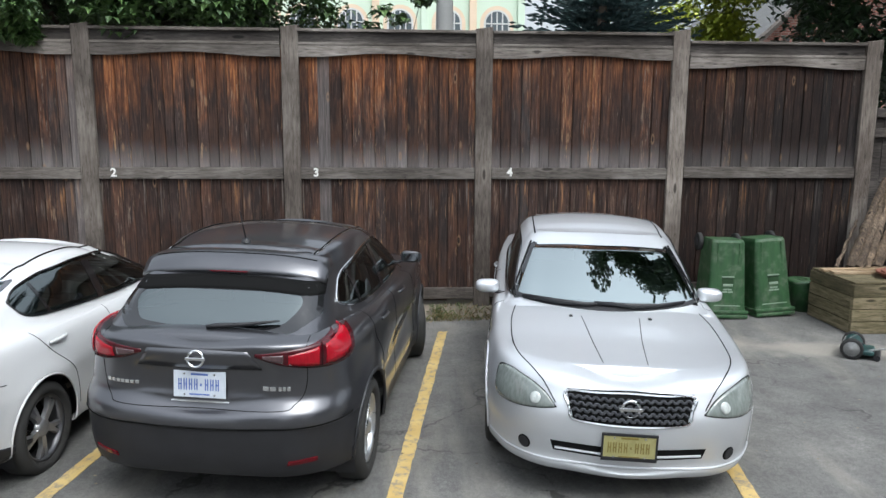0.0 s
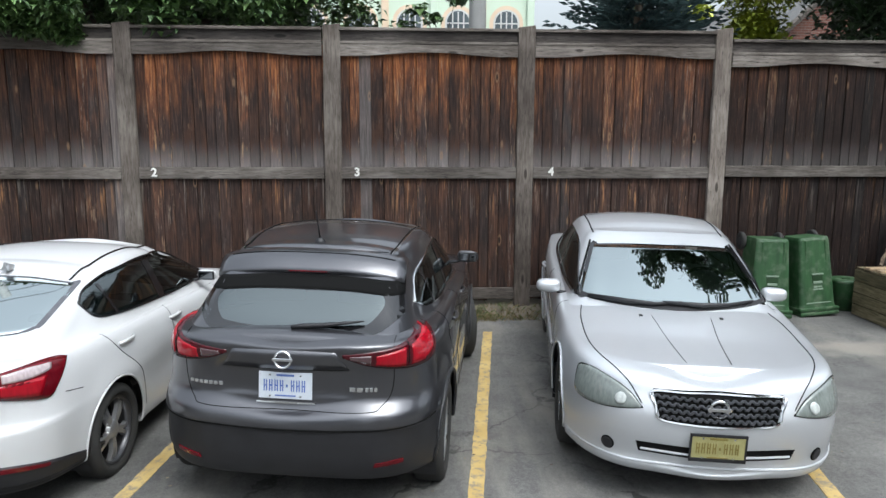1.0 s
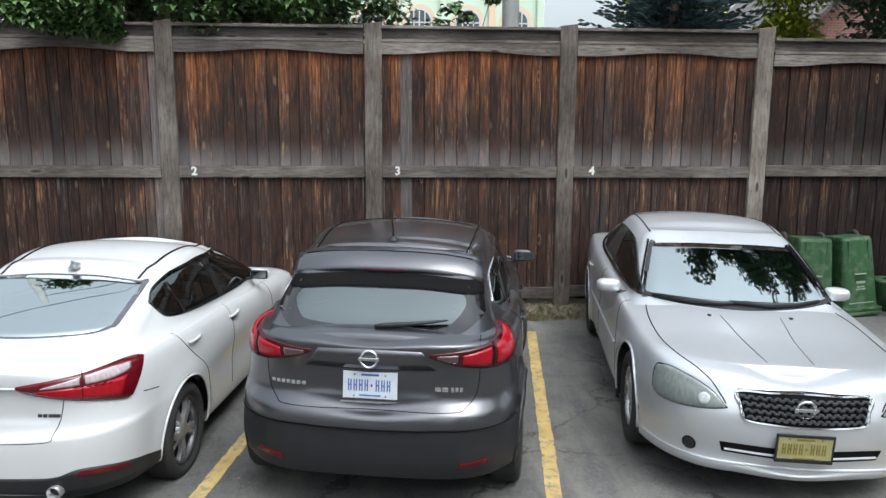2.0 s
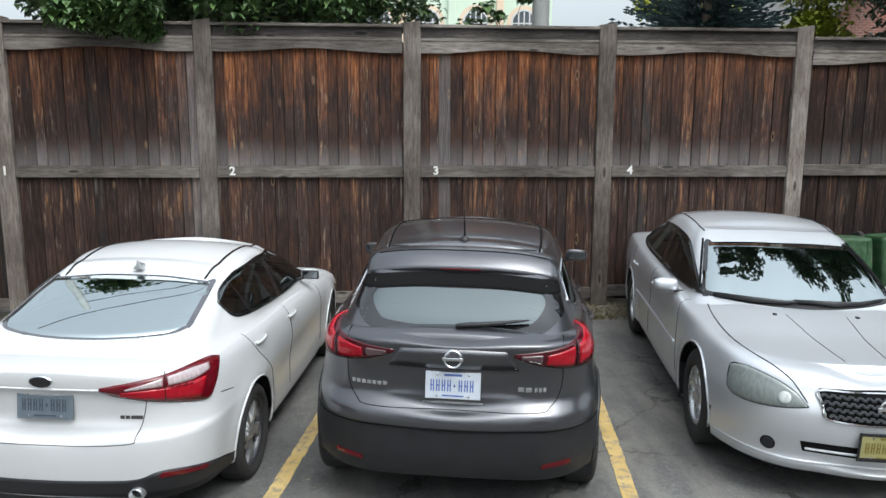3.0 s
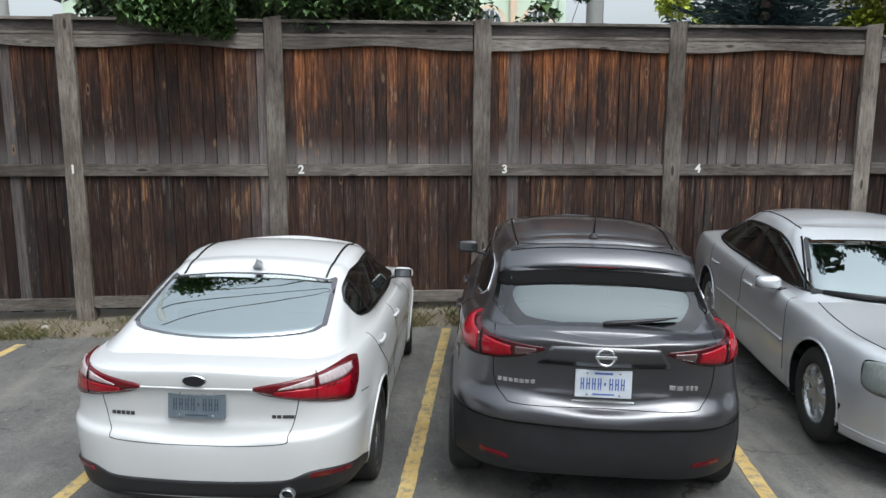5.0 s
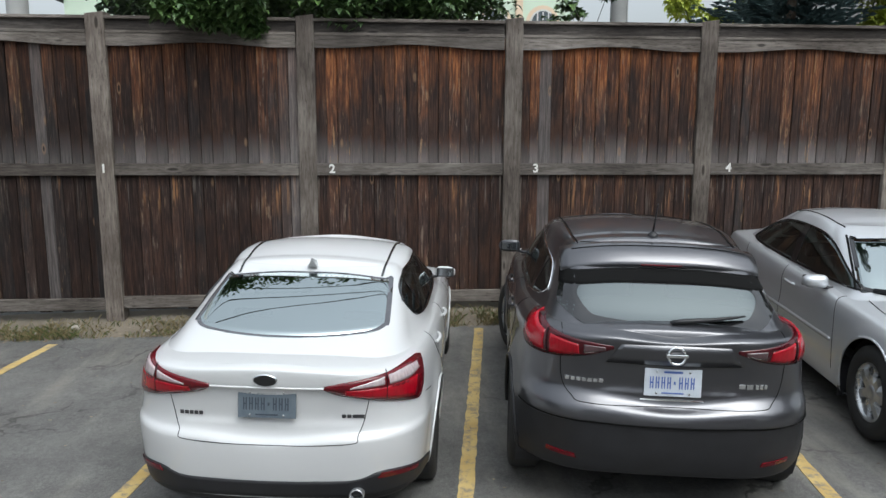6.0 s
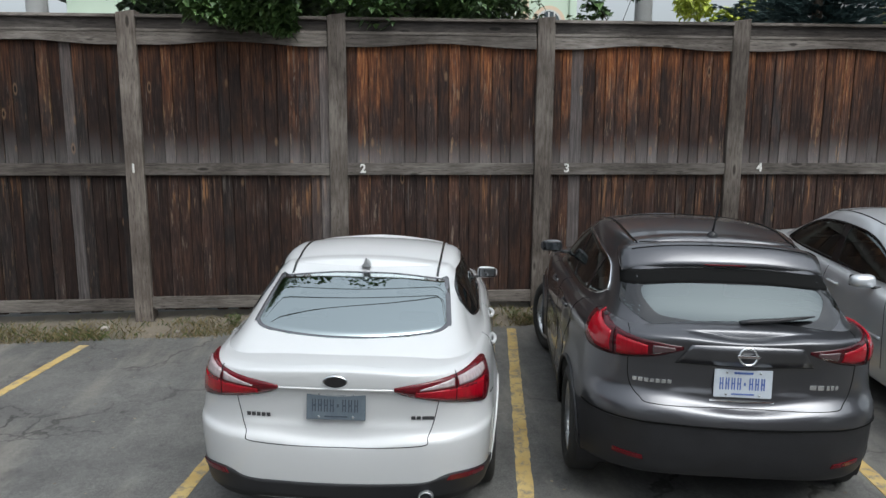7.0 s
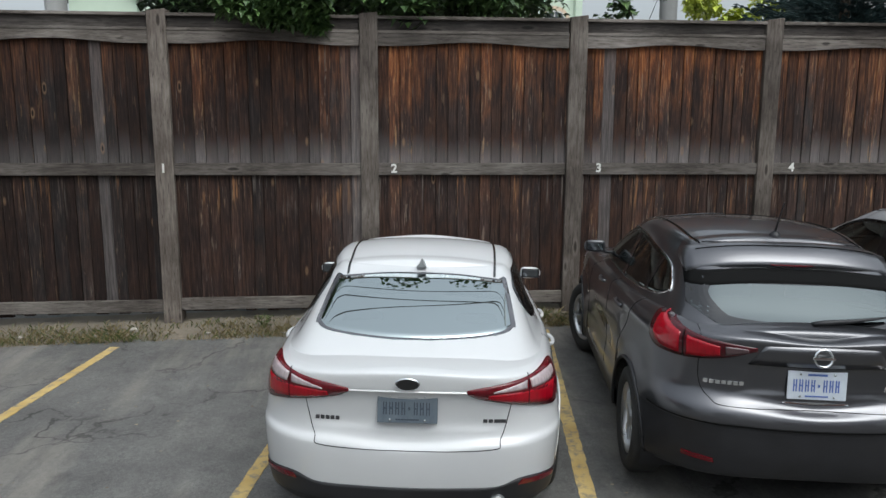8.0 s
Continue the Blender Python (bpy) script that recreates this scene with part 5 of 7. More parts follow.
    lamp_high = [(15.2, 0.916), (22, 0.942), (32, 0.966), (41, 0.974), (48, 0.966), (52, 0.948)]
    for s in (False, True):
        lamp = part("tail_lamp", patch(body, tail, lamp_low, lamp_high, 0.008, 26, 8, 0.010, 0.012, s), M_red, car, "red tail lamp with a clear inset", True)
        part("clear_inset", patch(body, tail, [(21.5, 0.908), (26, 0.910), (30.5, 0.910)], [(21.7, 0.914), (26, 0.932), (30.5, 0.948)], 0.0195, 10, 4, 0.004, 0.001, s), M_clear, lamp, smooth=True)
        part("clear_inset", patch(body, tail, [(31.8, 0.909), (38, 0.908), (44.5, 0.922)], [(31.8, 0.951), (38, 0.958), (45, 0.950)], 0.0195, 10, 4, 0.004, 0.001, s), M_clear, lamp, smooth=True)
        part("lamp_glow", patch(body, tail, [(20.5, 0.874), (30, 0.838), (41, 0.798)], [(20.5, 0.900), (30, 0.900), (43.0, 0.900)], 0.0195, 16, 4, 0.004, 0.001, s), M_red_bright, lamp, smooth=True)
        shut(car, body, tail, [(31.1, 0.828), (31.1, 0.972)], flip=s, lift=0.02)
        part("reflector", patch(body, tail, [(28.5, 0.405), (35, 0.395), (42, 0.376)], [(29.5, 0.430), (35, 0.420), (42, 0.396)], 0.012, 10, 2, 0.004, 0, s), M_red, car)
    p, n = shine(body, "rear", 0, 0.950)
    ob = part("badge", lathe([(0.0, 0.075), (-0.006, 0.074), (-0.008, 0.066)], 32, "y"), M_chrome, car, "plain oval badge with a chrome rim", True)
    ob.matrix_basis = Matrix.Translation(p + n * 0.004) @ pose(0, 0, 0, 6) @ Matrix.Diagonal((0.86, 1, 0.46, 1))
    part("badge_face", lathe([(-0.007, 0.067), (-0.009, 0.03), (-0.009, 0.0005)], 32, "y"), M_gloss, ob)
    p, n = shine(body, "rear", 0, 0.815)
    plate(car, Matrix.Translation(p + n * 0.010) @ pose(0, 0, 0, -6), "number_plate", M_plate_dark, M_plate_ink, [0.024, 0.024, 0.024, 0.024, -0.006, 0.010, -0.006, 0.024, 0.024, 0.024])
    bars(car, body, "rear", -0.475, 0.738, [0.020] * 5, 0.020, M_dark_alloy)
    bars(car, body, "rear", 0.385, 0.742, [0.022, 0.022, 0.062], 0.018, M_dark_alloy)
    p = Vector((0.47, -0.915, 0.318))
    ex = part("exhaust_tip", lathe([(0.14, 0.036), (0.0, 0.040), (-0.004, 0.037), (0.0, 0.033), (0.10, 0.031), (0.10, 0.0005)], 24, "y"), M_alloy, car, "dull chrome exhaust tip", True)
    ex.matrix_basis = Matrix.Translation(p)
    fin = bmesh.new()
    pr = [(-0.075, 0.0, 0.034), (-0.072, 0.024, 0.012), (-0.066, 0.058, 0.004), (-0.03, 0.040, 0.008), (0.02, 0.020, 0.016), (0.09, 0.0, 0.022)]
    L = [fin.verts.new((-w, y, z)) for y, z, w in pr]
    R = [fin.verts.new((w, y, z)) for y, z, w in pr]
    for a in range(len(pr) - 1):
        fin.faces.new((L[a], L[a + 1], R[a + 1], R[a]))
    fin.faces.new(L), fin.faces.new(R[::-1])
    p, n = shine(cabin, "top", 0, 0.31)
    ob = part("antenna_fin", fin, M_alloy, car, "silver shark-fin antenna")
    ob.matrix_basis = Matrix.Translation(p - Vector((0, 0, 0.003))) @ pose(0, 0, 0, 4)
    for s, mode in ((1, "right"), (-1, "left")):
        part("roof_moulding", ring(cabin, "top", [(s * 0.470, 0.20), (s * 0.482, 0.5), (s * 0.488, 0.8), (s * 0.485, 1.30)], 0.009, 0.0, n=40, closed=False), M_gloss, car)
        wing_mirror(car, s * 0.845, 1.72, 1.010, s, M_white, M_black, 0.74)
        for y, z in ((0.21, 0.872), (0.99, 0.845)):
            door_handle(car, body, s, y, z, M_white)
        for line in ([(1.96, 0.93), (2.0, 0.65), (2.02, 0.34)], [(0.92, 0.96), (0.92, 0.65), (0.90, 0.32)], [(-0.02, 1.0), (0.12, 0.82), (0.36, 0.60), (0.40, 0.34)], [(-0.50, 0.765), (-0.40, 0.745), (-0.345, 0.735)]):
            shut(car, body, mode, line)
    running_gear(car, body, WB, 0.312, 0.762, 0.200, 0.226, 5, "split", M_dark_spoke, M_white, 4.0, 0.042, 0.008)
    for x in (-0.36, 0.36):
        seat(car, x, 1.05, 0.42, 0.50), seat(car, x, 0.28, 0.40, 0.38)
    part("dashboard", box(-0.62, 0.62, 1.55, 1.95, 0.78, 0.95, 0.06), M_cabin, car, smooth=True)
    for s in (1, -1):
        part("headlamp", patch(body, ("nose", 2.4), [(s * 24, 0.60), (s * 40, 0.60), (s * 55, 0.66)], [(s * 24, 0.66), (s * 40, 0.70), (s * 58, 0.76)], 0.006, 14, 5), M_clear, car, smooth=True)


def silver_sedan():
    WB = 2.76
    car = thing("sedan", "silver four-door sedan parked tail to the fence", "car", pose(2.023, 7.578, 0.022, 0, -1.0, 170.9))
    rf = (0.46, 0.60)
    t, b = (0.07, 0.045), (0.09, 0.15)

    def shape(p):
        for wy in (0.0, WB):
            flare(p, wy, 0.335, 0.375, 0.016, 0.08)
        bump_out(p, (1.2, 0.66), (0.85, 0.10), -0.016)
        x, y, z = p[:, 0], p[:, 1], p[:, 2]
        # raised outer ridges and a pair of faint inner creases along the hood
        hood = np.clip((y - 2.2) / 0.3, 0, 1) * np.clip((3.62 - y) / 0.7, 0, 1) * np.clip((z - 0.70) / 0.04, 0, 1)
        out = np.abs(x) - (0.60 - 0.10 * np.clip((y - 2.3) / 1.2, 0, 1))
        p[:, 2] += hood * 0.007 / (1 + np.exp(-out / 0.018)) * np.clip((0.80 - np.abs(x)) / 0.1, 0, 1)
        inner = np.abs(x) - (0.205 - 0.075 * np.clip((y - 2.5) / 0.9, 0, 1))
        p[:, 2] -= hood * 0.007 / (1 + np.exp(-inner / 0.007)) * np.clip((0.50 - np.abs(x)) / 0.3, 0, 1)
        return p
    low = skin([
        loop((-0.92, 0.26), (3.46, 0.150), 0.775, (0.24, 0.20, 0.17), round_f=rf, bow=b, taper=t),
        loop((-1.00, 0.30), (3.60, 0.168), 0.845, (0.27, 0.21, 0.19), round_f=rf, bow=b, taper=t),
        loop((-1.03, 0.36), (3.645, 0.205), 0.866, (0.34, 0.28, 0.24), round_f=rf, bow=b, taper=t),
        loop((-1.05, 0.46), (3.640, 0.240), 0.872, (0.44, 0.38, 0.31), round_f=rf, bow=b, taper=t),
        loop((-1.06, 0.60), (3.665, 0.40), 0.880, (0.60, 0.56, 0.45), round_f=rf, bow=b, taper=t),
        loop((-1.05, 0.70), (3.668, 0.50), 0.882, (0.70, 0.66, 0.55), round_f=rf, bow=b, taper=t),
        loop((-1.04, 0.76), (3.655, 0.56), 0.880, (0.76, 0.72, 0.61), round_f=rf, bow=b, taper=t),
        loop((-1.02, 0.84), (3.625, 0.640), 0.872, (0.84, 0.80, 0.68), round_f=rf, bow=b, taper=t),
        loop((-1.00, 0.91), (3.600, 0.690), 0.856, (0.91, 0.865, 0.740), round_f=(0.46, 0.58), bow=b, taper=t),
        loop((-0.97, 0.950), (3.560, 0.712), 0.838, (0.95, 0.895, 0.775), round_f=(0.45, 0.54), bow=b, taper=t),
        loop((-0.92, 0.965), (3.500, 0.726), 0.815, (0.965, 0.908, 0.795), round_f=(0.44, 0.50), bow=b, taper=t),
        loop((-0.86, 0.972), (3.430, 0.738), 0.785, (0.972, 0.915, 0.806), round_f=(0.44, 0.48), bow=b, taper=t),
    ], 6, 0.062, shape)
    top = skin([
        loop((-0.72, 0.955), (2.50, 0.865), 0.806, (0.950, 0.895, 0.86), (0.24, 0.34), (0.20, 0.24), (0.10, 0.22), (0.09, 0.04)),
        loop((-0.65, 0.985), (2.40, 0.915), 0.772, (0.970, 0.925, 0.90), (0.24, 0.34), (0.20, 0.24), (0.10, 0.22), (0.09, 0.04)),
        loop((-0.42, 1.08), (2.20, 1.020), 0.742, (1.060, 1.030, 1.01), (0.22, 0.30), (0.20, 0.22), (0.10, 0.20), (0.10, 0.045)),
        loop((-0.12, 1.20), (1.95, 1.150), 0.700, (1.175, 1.165, 1.135), (0.20, 0.27), (0.18, 0.20), (0.09, 0.18), (0.11, 0.05)),
        loop((0.12, 1.285), (1.75, 1.250), 0.655, (1.265, 1.265, 1.230), (0.18, 0.23), (0.17, 0.18), (0.07, 0.15), (0.10, 0.05)),
        loop((0.26, 1.328), (1.62, 1.305), 0.614, (1.315, 1.322, 1.285), (0.16, 0.18), (0.15, 0.16), (0.05, 0.12), (0.09, 0.05)),
        loop((0.31, 1.343), (1.565, 1.326), 0.588, (1.333, 1.346, 1.308), (0.14, 0.16), (0.14, 0.15), (0.05, 0.11), (0.085, 0.05)),
        loop((0.34, 1.352), (1.535, 1.336), 0.560, (1.344, 1.358, 1.320), (0.13, 0.14), (0.13, 0.14), (0.05, 0.10), (0.08, 0.05)),
        loop((0.36, 1.356), (1.520, 1.340), 0.530, (1.348, 1.363, 1.326), (0.12, 0.13), (0.12, 0.13), (0.05, 0.10), (0.075, 0.05)),
    ], 6, 0.040)
    body, cabin = bvh_of(low), bvh_of(top)
    wells = [(0.0, 0.335, 0.372, 0.5), (WB, 0.335, 0.372, 0.5)]
    split = 1.08
    hood = [(-0.66, 2.05), (-0.71, 2.6), (-0.67, 3.2), (-0.55, 3.48), (-0.42, 3.65), (0.42, 3.65), (0.55, 3.48), (0.67, 3.2), (0.71, 2.6), (0.66, 2.05)]

    def chooser(x, y, z, n):
        if y > 2.0 and z > 0.69 and inside(hood, x, y):
            return "hood"
        if y > 3.2 and z < 0.66:
            return "front_bumper"
        if y < -0.4 and z < 0.66:
            return "rear_bumper"
        if 0.25 < y < 2.15 and 0.30 < z < 0.95 and abs(x) > 0.6:
            return "door_panel:" + str(x > 0) + str(y > split)
        return "body_shell"
    lower_body(car, low, chooser, {k: (M_silver, "") for k in ("hood", "front_bumper", "rear_bumper", "door_panel", "body_shell")}, wells)
    rear = ([(-0.60, 1.00), (-0.3, 0.985), (0, 0.98), (0.3, 0.985), (0.60, 1.00)], [(-0.52, 1.27), (0, 1.29), (0.52, 1.27)])
    front = ([(-0.695, 0.925), (-0.5, 0.905), (-0.25, 0.897), (0, 0.893), (0.25, 0.897), (0.5, 0.905), (0.695, 0.925)], [(-0.565, 1.236), (-0.25, 1.258), (0, 1.262), (0.25, 1.258), (0.565, 1.236)])
    side = ([(-0.20, 0.985), (0.0, 0.965), (0.6, 0.945), (1.3, 0.93), (2.14, 0.92)], [(-0.17, 1.01), (0.10, 1.16), (0.50, 1.25), (1.0, 1.270), (1.50, 1.205), (2.16, 0.93)])
    fit_panes(car, top, cabin, M_silver, rear, front, side, M_gloss, ((0.98, 1.10, 0.935, 1.27),), M_rear_glass, M_glass_light, 0.009)
    # front: grille, lamps, plate
    grille = part("grille", patch(body, "front", [(-0.325, 0.545), (-0.17, 0.525), (0, 0.520), (0.17, 0.525), (0.325, 0.545)], [(-0.365, 0.690), (0, 0.692), (0.365, 0.690)], 0.003, 24, 6, 0.006), M_seam, car, "dark mesh grille with a chrome surround", True)
    g_out = [(-0.325, 0.545), (-0.17, 0.525), (0, 0.520), (0.17, 0.525), (0.325, 0.545), (0.352, 0.61), (0.368, 0.690), (0.18, 0.693), (0, 0.694), (-0.18, 0.693), (-0.368, 0.690), (-0.352, 0.61)]
    part("grille_surround", ring(body, "front", g_out, 0.009, 0.004, n=96), M_chrome, grille, "chrome surround")
    for k, z in enumerate((0.562, 0.597, 0.632, 0.667)):
        wide = 0.315 + 0.045 * k / 3
        pts = [(-wide + 2 * wide * i / 60, z - 0.010 * (1 - (abs(-wide + 2 * wide * i / 60) / wide) ** 2) + (0.006 if (i // 2) % 2 else -0.006)) for i in range(61)]
        part("grille_bar", ring(body, "front", pts, 0.0085, 0.010, closed=False, rounded=False), M_bar, grille)
    p, n = shine(body, "front", 0, 0.615)
    ring_badge(car, Matrix.Translation(p + n * 0.018) @ pose(0, 0, 0, 8, 0, 180), 0.060)
    nose = ("nose", 2.9)
    for s in (False, True):
        lamp = part("headlamp", patch(body, nose, [(31.0, 0.598), (38, 0.580), (48, 0.564), (57, 0.562), (62, 0.580), (64, 0.62)], [(31.3, 0.606), (36, 0.668), (43, 0.715), (52, 0.742), (59, 0.745), (65, 0.722)], 0.006, 28, 8, 0.010, 0.006, s), M_head, car, "hazed headlamp with a clear lens", True)
        part("lamp_trim", ring(body, nose, [(31.0, 0.598), (38, 0.580), (48, 0.564), (57, 0.562), (62, 0.580), (64, 0.62), (65, 0.722), (59, 0.745), (52, 0.742), (43, 0.715), (36, 0.668), (31.3, 0.606)], 0.005, 0.0, s, 80), M_seam, lamp)
        p, n = shine(body, nose, -39 if s else 39, 0.630)
        bulb = part("lamp_bowl", lathe([(-0.002, 0.036), (0.006, 0.030), (0.004, 0.016), (0.008, 0.0005)], 20, "y"), M_bowl, lamp, smooth=True)
        bulb.matrix_basis = Matrix.Translation(p + n * 0.018) @ n.to_track_quat("Y", "Z").to_matrix().to_4x4()
        p, n = shine(body, "front", -0.60 if s else 0.60, 0.338)
        fog = part("fog_lamp", lathe([(-0.02, 0.043), (0.002, 0.043), (0.005, 0.039), (0.004, 0.0005)], 24, "y"), M_seam, car, "round dark fog lamp hole", True)
        fog.matrix_basis = Matrix.Translation(p + n * 0.001) @ n.to_track_quat("Y", "Z").to_matrix().to_4x4()
        part("fog_hole", lathe([(0.006, 0.036), (0.009, 0.030), (0.0085, 0.0005)], 20, "y"), M_black, fog)
    intake = part("lower_intake", patch(body, "front", [(-0.43, 0.328), (0, 0.312), (0.43, 0.328)], [(-0.45, 0.392), (0, 0.382), (0.45, 0.392)], 0.002, 24, 3, 0.004), M_seam, car)
    part("intake_bar", ring(body, "front", [(-0.42, 0.350), (0, 0.338), (0.42, 0.350)], 0.007, 0.008, closed=False), M_silver, intake, smooth=False)
    shut(car, body, "front", [(-0.84, 0.27), (-0.4, 0.262), (0, 0.258), (0.4, 0.262), (0.84, 0.27)], "bumper_crease", 0.008, material=M_silver)
    p, n = shine(body, "front", 0, 0.405)
    plate(car, Matrix.Translation(p + n * 0.022) @ pose(0, 0, 0, 4, 0, 180), "number_plate", M_plate_yellow, M_plate_ochre, [0.024, 0.024, 0.024, 0.024, -0.006, 0.010, -0.006, 0.024, 0.024, 0.024], M_black)
    # hood
    for s in (1, -1):
        shut(car, body, "top", [(s * 0.66, 2.15), (s * 0.705, 2.6), (s * 0.675, 3.15), (s * 0.56, 3.46), (s * 0.43, 3.61)], radius=0.004)
        # dark bead: the shading of the inner hood crease drawn in colour
        shut(car, body, "top", [(s * 0.205, 2.55), (s * 0.165, 2.95), (s * 0.135, 3.36)], "hood_crease", 0.0045, material=M_dark_alloy, lift=-0.002)
        part("washer_jet", box(s * 0.28 - 0.012, s * 0.28 + 0.012, 2.53, 2.56, shine(body, "top", s * 0.28, 2.545)[0].z - 0.004, shine(body, "top", s * 0.28, 2.545)[0].z + 0.010, 0.004), M_black, car)
    shut(car, body, "front", [(-0.365, 0.702), (0, 0.704), (0.365, 0.702)], radius=0.004)
    part("cowl_strip", patch(cabin, "front", front[0], [(a, b + 0.022) for a, b in front[0]], 0.006, 40, 3, 0.004), M_black, car)
    for x0, x1 in ((0.62, -0.04), (0.10, -0.58)):
        arm = [shine(cabin, "front", x, z) for x, z in ((x0, 0.922), (x0 + (x1 - x0) * 0.4, 0.908), (x0 + (x1 - x0) * 0.7, 0.912), (x1, 0.928))]
        part("wiper", tube([p + n * (0.02 + 0.01 * (i == 1)) for i, (p, n) in enumerate(arm)], [0.015, 0.020, 0.016, 0.009], 8), M_black, car, smooth=True)
    part("cowl", patch(body, "top", [(-0.62, 2.14), (-0.3, 2.33), (0, 2.37), (0.3, 2.33), (0.62, 2.14)], [(-0.60, 2.10), (-0.3, 2.20), (0, 2.24), (0.3, 2.20), (0.60, 2.10)], 0.004, 20, 4, 0.004), M_black, car)
    for s, mode in ((1, "right"), (-1, "left")):
        part("roof_moulding", ring(cabin, "top", [(s * 0.52, 0.35), (s * 0.54, 0.7), (s * 0.54, 1.1), (s * 0.53, 1.45)], 0.006, 0.0, n=40, closed=False), M_seam, car)
        part("windscreen_pillar_trim", ring(cabin, "front", [(s * 0.705, 0.925), (s * 0.64, 1.09), (s * 0.565, 1.255)], 0.009, 0.002, n=20, closed=False), M_seam, car)
        wing_mirror(car, s * 0.880 + 0.03, 1.88, 0.925, s, M_silver, M_black, 0.86)
        for y in (0.25, 1.28):
            door_handle(car, body, s, y, 0.79, M_silver)
        for line in ([(2.12, 0.90), (2.20, 0.65), (2.22, 0.32)], [(1.10, 0.91), (1.08, 0.65), (1.06, 0.30)], [(0.0, 0.94), (0.10, 0.75), (0.32, 0.58), (0.36, 0.32)]):
            shut(car, body, mode, line)
        part("side_moulding", ring(body, mode, [(0.42, 0.545), (1.2, 0.54), (2.18, 0.535)], 0.016, 0.0, n=40, closed=False, flat=1.0), M_silver, car, smooth=True)
        part("mud_flap", box(min(s * 0.70, s * 0.87), max(s * 0.70, s * 0.87), 2.37, 2.385, 0.16, 0.44, 0.005), M_black, car)
        p, n = shine(body, ("tail", 0.0), s * 40, 0.80)
        part("tail_lamp", patch(body, ("tail", 0.0), [(s * 26, 0.74), (s * 45, 0.74)], [(s * 26, 0.86), (s * 47, 0.86)], 0.006, 10, 5), M_red, car, smooth=True)
    running_gear(car, body, WB, 0.325, 0.758, 0.200, 0.205, 7, "plain", M_alloy, M_silver, 0.0, 0.042, 0.008)
    for x in (-0.36, 0.36):
        seat(car, x, 0.98, 0.40, 0.60), seat(car, x, 0.10, 0.40, 0.52)
    part("dashboard", box(-0.64, 0.64, 1.65, 2.15, 0.70, 0.885, 0.06), M_cabin, car, smooth=True)
    sw = part("steering_wheel", tube([(0.19 * math.cos(a), 0, 0.19 * math.sin(a)) for a in [k * math.tau / 24 for k in range(24)]], 0.014, 6, True), M_cabin, car)
    sw.matrix_basis = pose(-0.36, 1.58, 0.90, -25)


M_frit = simple("dotted_glass_border", (0.05, 0.05, 0.06), (0.09, 0.09, 0.10), 0.15, coat=0.6, fine=500)
M_plate_white = simple("plate_white", (0.46, 0.50, 0.55), (0.56, 0.60, 0.65), 0.4, scale=20)
M_plate_blue = simple("plate_blue_ink", (0.055, 0.105, 0.34), (0.09, 0.15, 0.40), 0.4)
M_plate_dark = simple("plate_blue_grey", (0.085, 0.11, 0.135), (0.14, 0.165, 0.19), 0.45, scale=14)
M_plate_ink = simple("plate_dark_ink", (0.03, 0.042, 0.06), (0.05, 0.065, 0.085), 0.5)
M_plate_yellow = simple("plate_yellow", (0.26, 0.24, 0.09), (0.40, 0.37, 0.17), 0.45, scale=18)
M_plate_ochre = simple("plate_ochre_ink", (0.15, 0.115, 0.02), (0.22, 0.17, 0.04), 0.5)
M_dark_spoke = simple("machined_spoke", (0.36, 0.36, 0.37), (0.50, 0.50, 0.51), 0.3, 0.8)
M_bar = simple("grille_bar", (0.03, 0.032, 0.036), (0.06, 0.062, 0.07), 0.35)
crossover()
white_sedan()
silver_sedan()


# ---- corner of the yard: bins, planter, lumber ----
def bin_material():
    m, nt, b = shader("green_bin_plastic")
    streak = texture(nt, 4.0, 5, (6, 6, 0.7))
    scuff = texture(nt, 9.0, 6)
    col = ramp(nt, streak, [(0.3, (0.012, 0.046, 0.015)), (0.7, (0.030, 0.088, 0.030))])
    col = blend(nt, maths(nt, "MULTIPLY", ramp(nt, scuff, [(0.48, (0, 0, 0)), (0.70, (1, 1, 1))]), 0.6), col, (0.13, 0.155, 0.11))
    nt.links.new(col, b.inputs["Base Color"])
    b.inputs["Roughness"].default_value = 0.5
    relief(nt, b, scuff, 0.1, 0.004)
    return m


M_bin = bin_material()
M_bin_print = simple("faded_print", (0.17, 0.24, 0.17), (0.28, 0.34, 0.28), 0.7)
M_planter = timber("mossy_planter_timber", (0.045, 0.042, 0.022), (0.11, 0.095, 0.055), (0.22, 0.185, 0.125), "x", 0.4)
M_planter_side = timber("mossy_planter_end", (0.045, 0.042, 0.022), (0.11, 0.095, 0.055), (0.22, 0.185, 0.125), "y", 0.4)
M_log = timber("split_log", (0.035, 0.028, 0.022), (0.11, 0.085, 0.065), (0.26, 0.20, 0.14), "z", 0.4, 1.0)
M_plank = timber("sawn_plank", (0.20, 0.14, 0.085), (0.31, 0.23, 0.15), (0.42, 0.33, 0.23), "x", 0.3)
M_clay = simple("terracotta", (0.13, 0.045, 0.028), (0.22, 0.085, 0.05), 0.85, scale=10, bump=0.2)
M_teal = simple("teal_enamel", (0.008, 0.032, 0.032), (0.02, 0.06, 0.058), 0.4, scale=20)
M_steel = simple("dull_steel", (0.20, 0.20, 0.20), (0.34, 0.34, 0.33), 0.5, 0.6, scale=30)


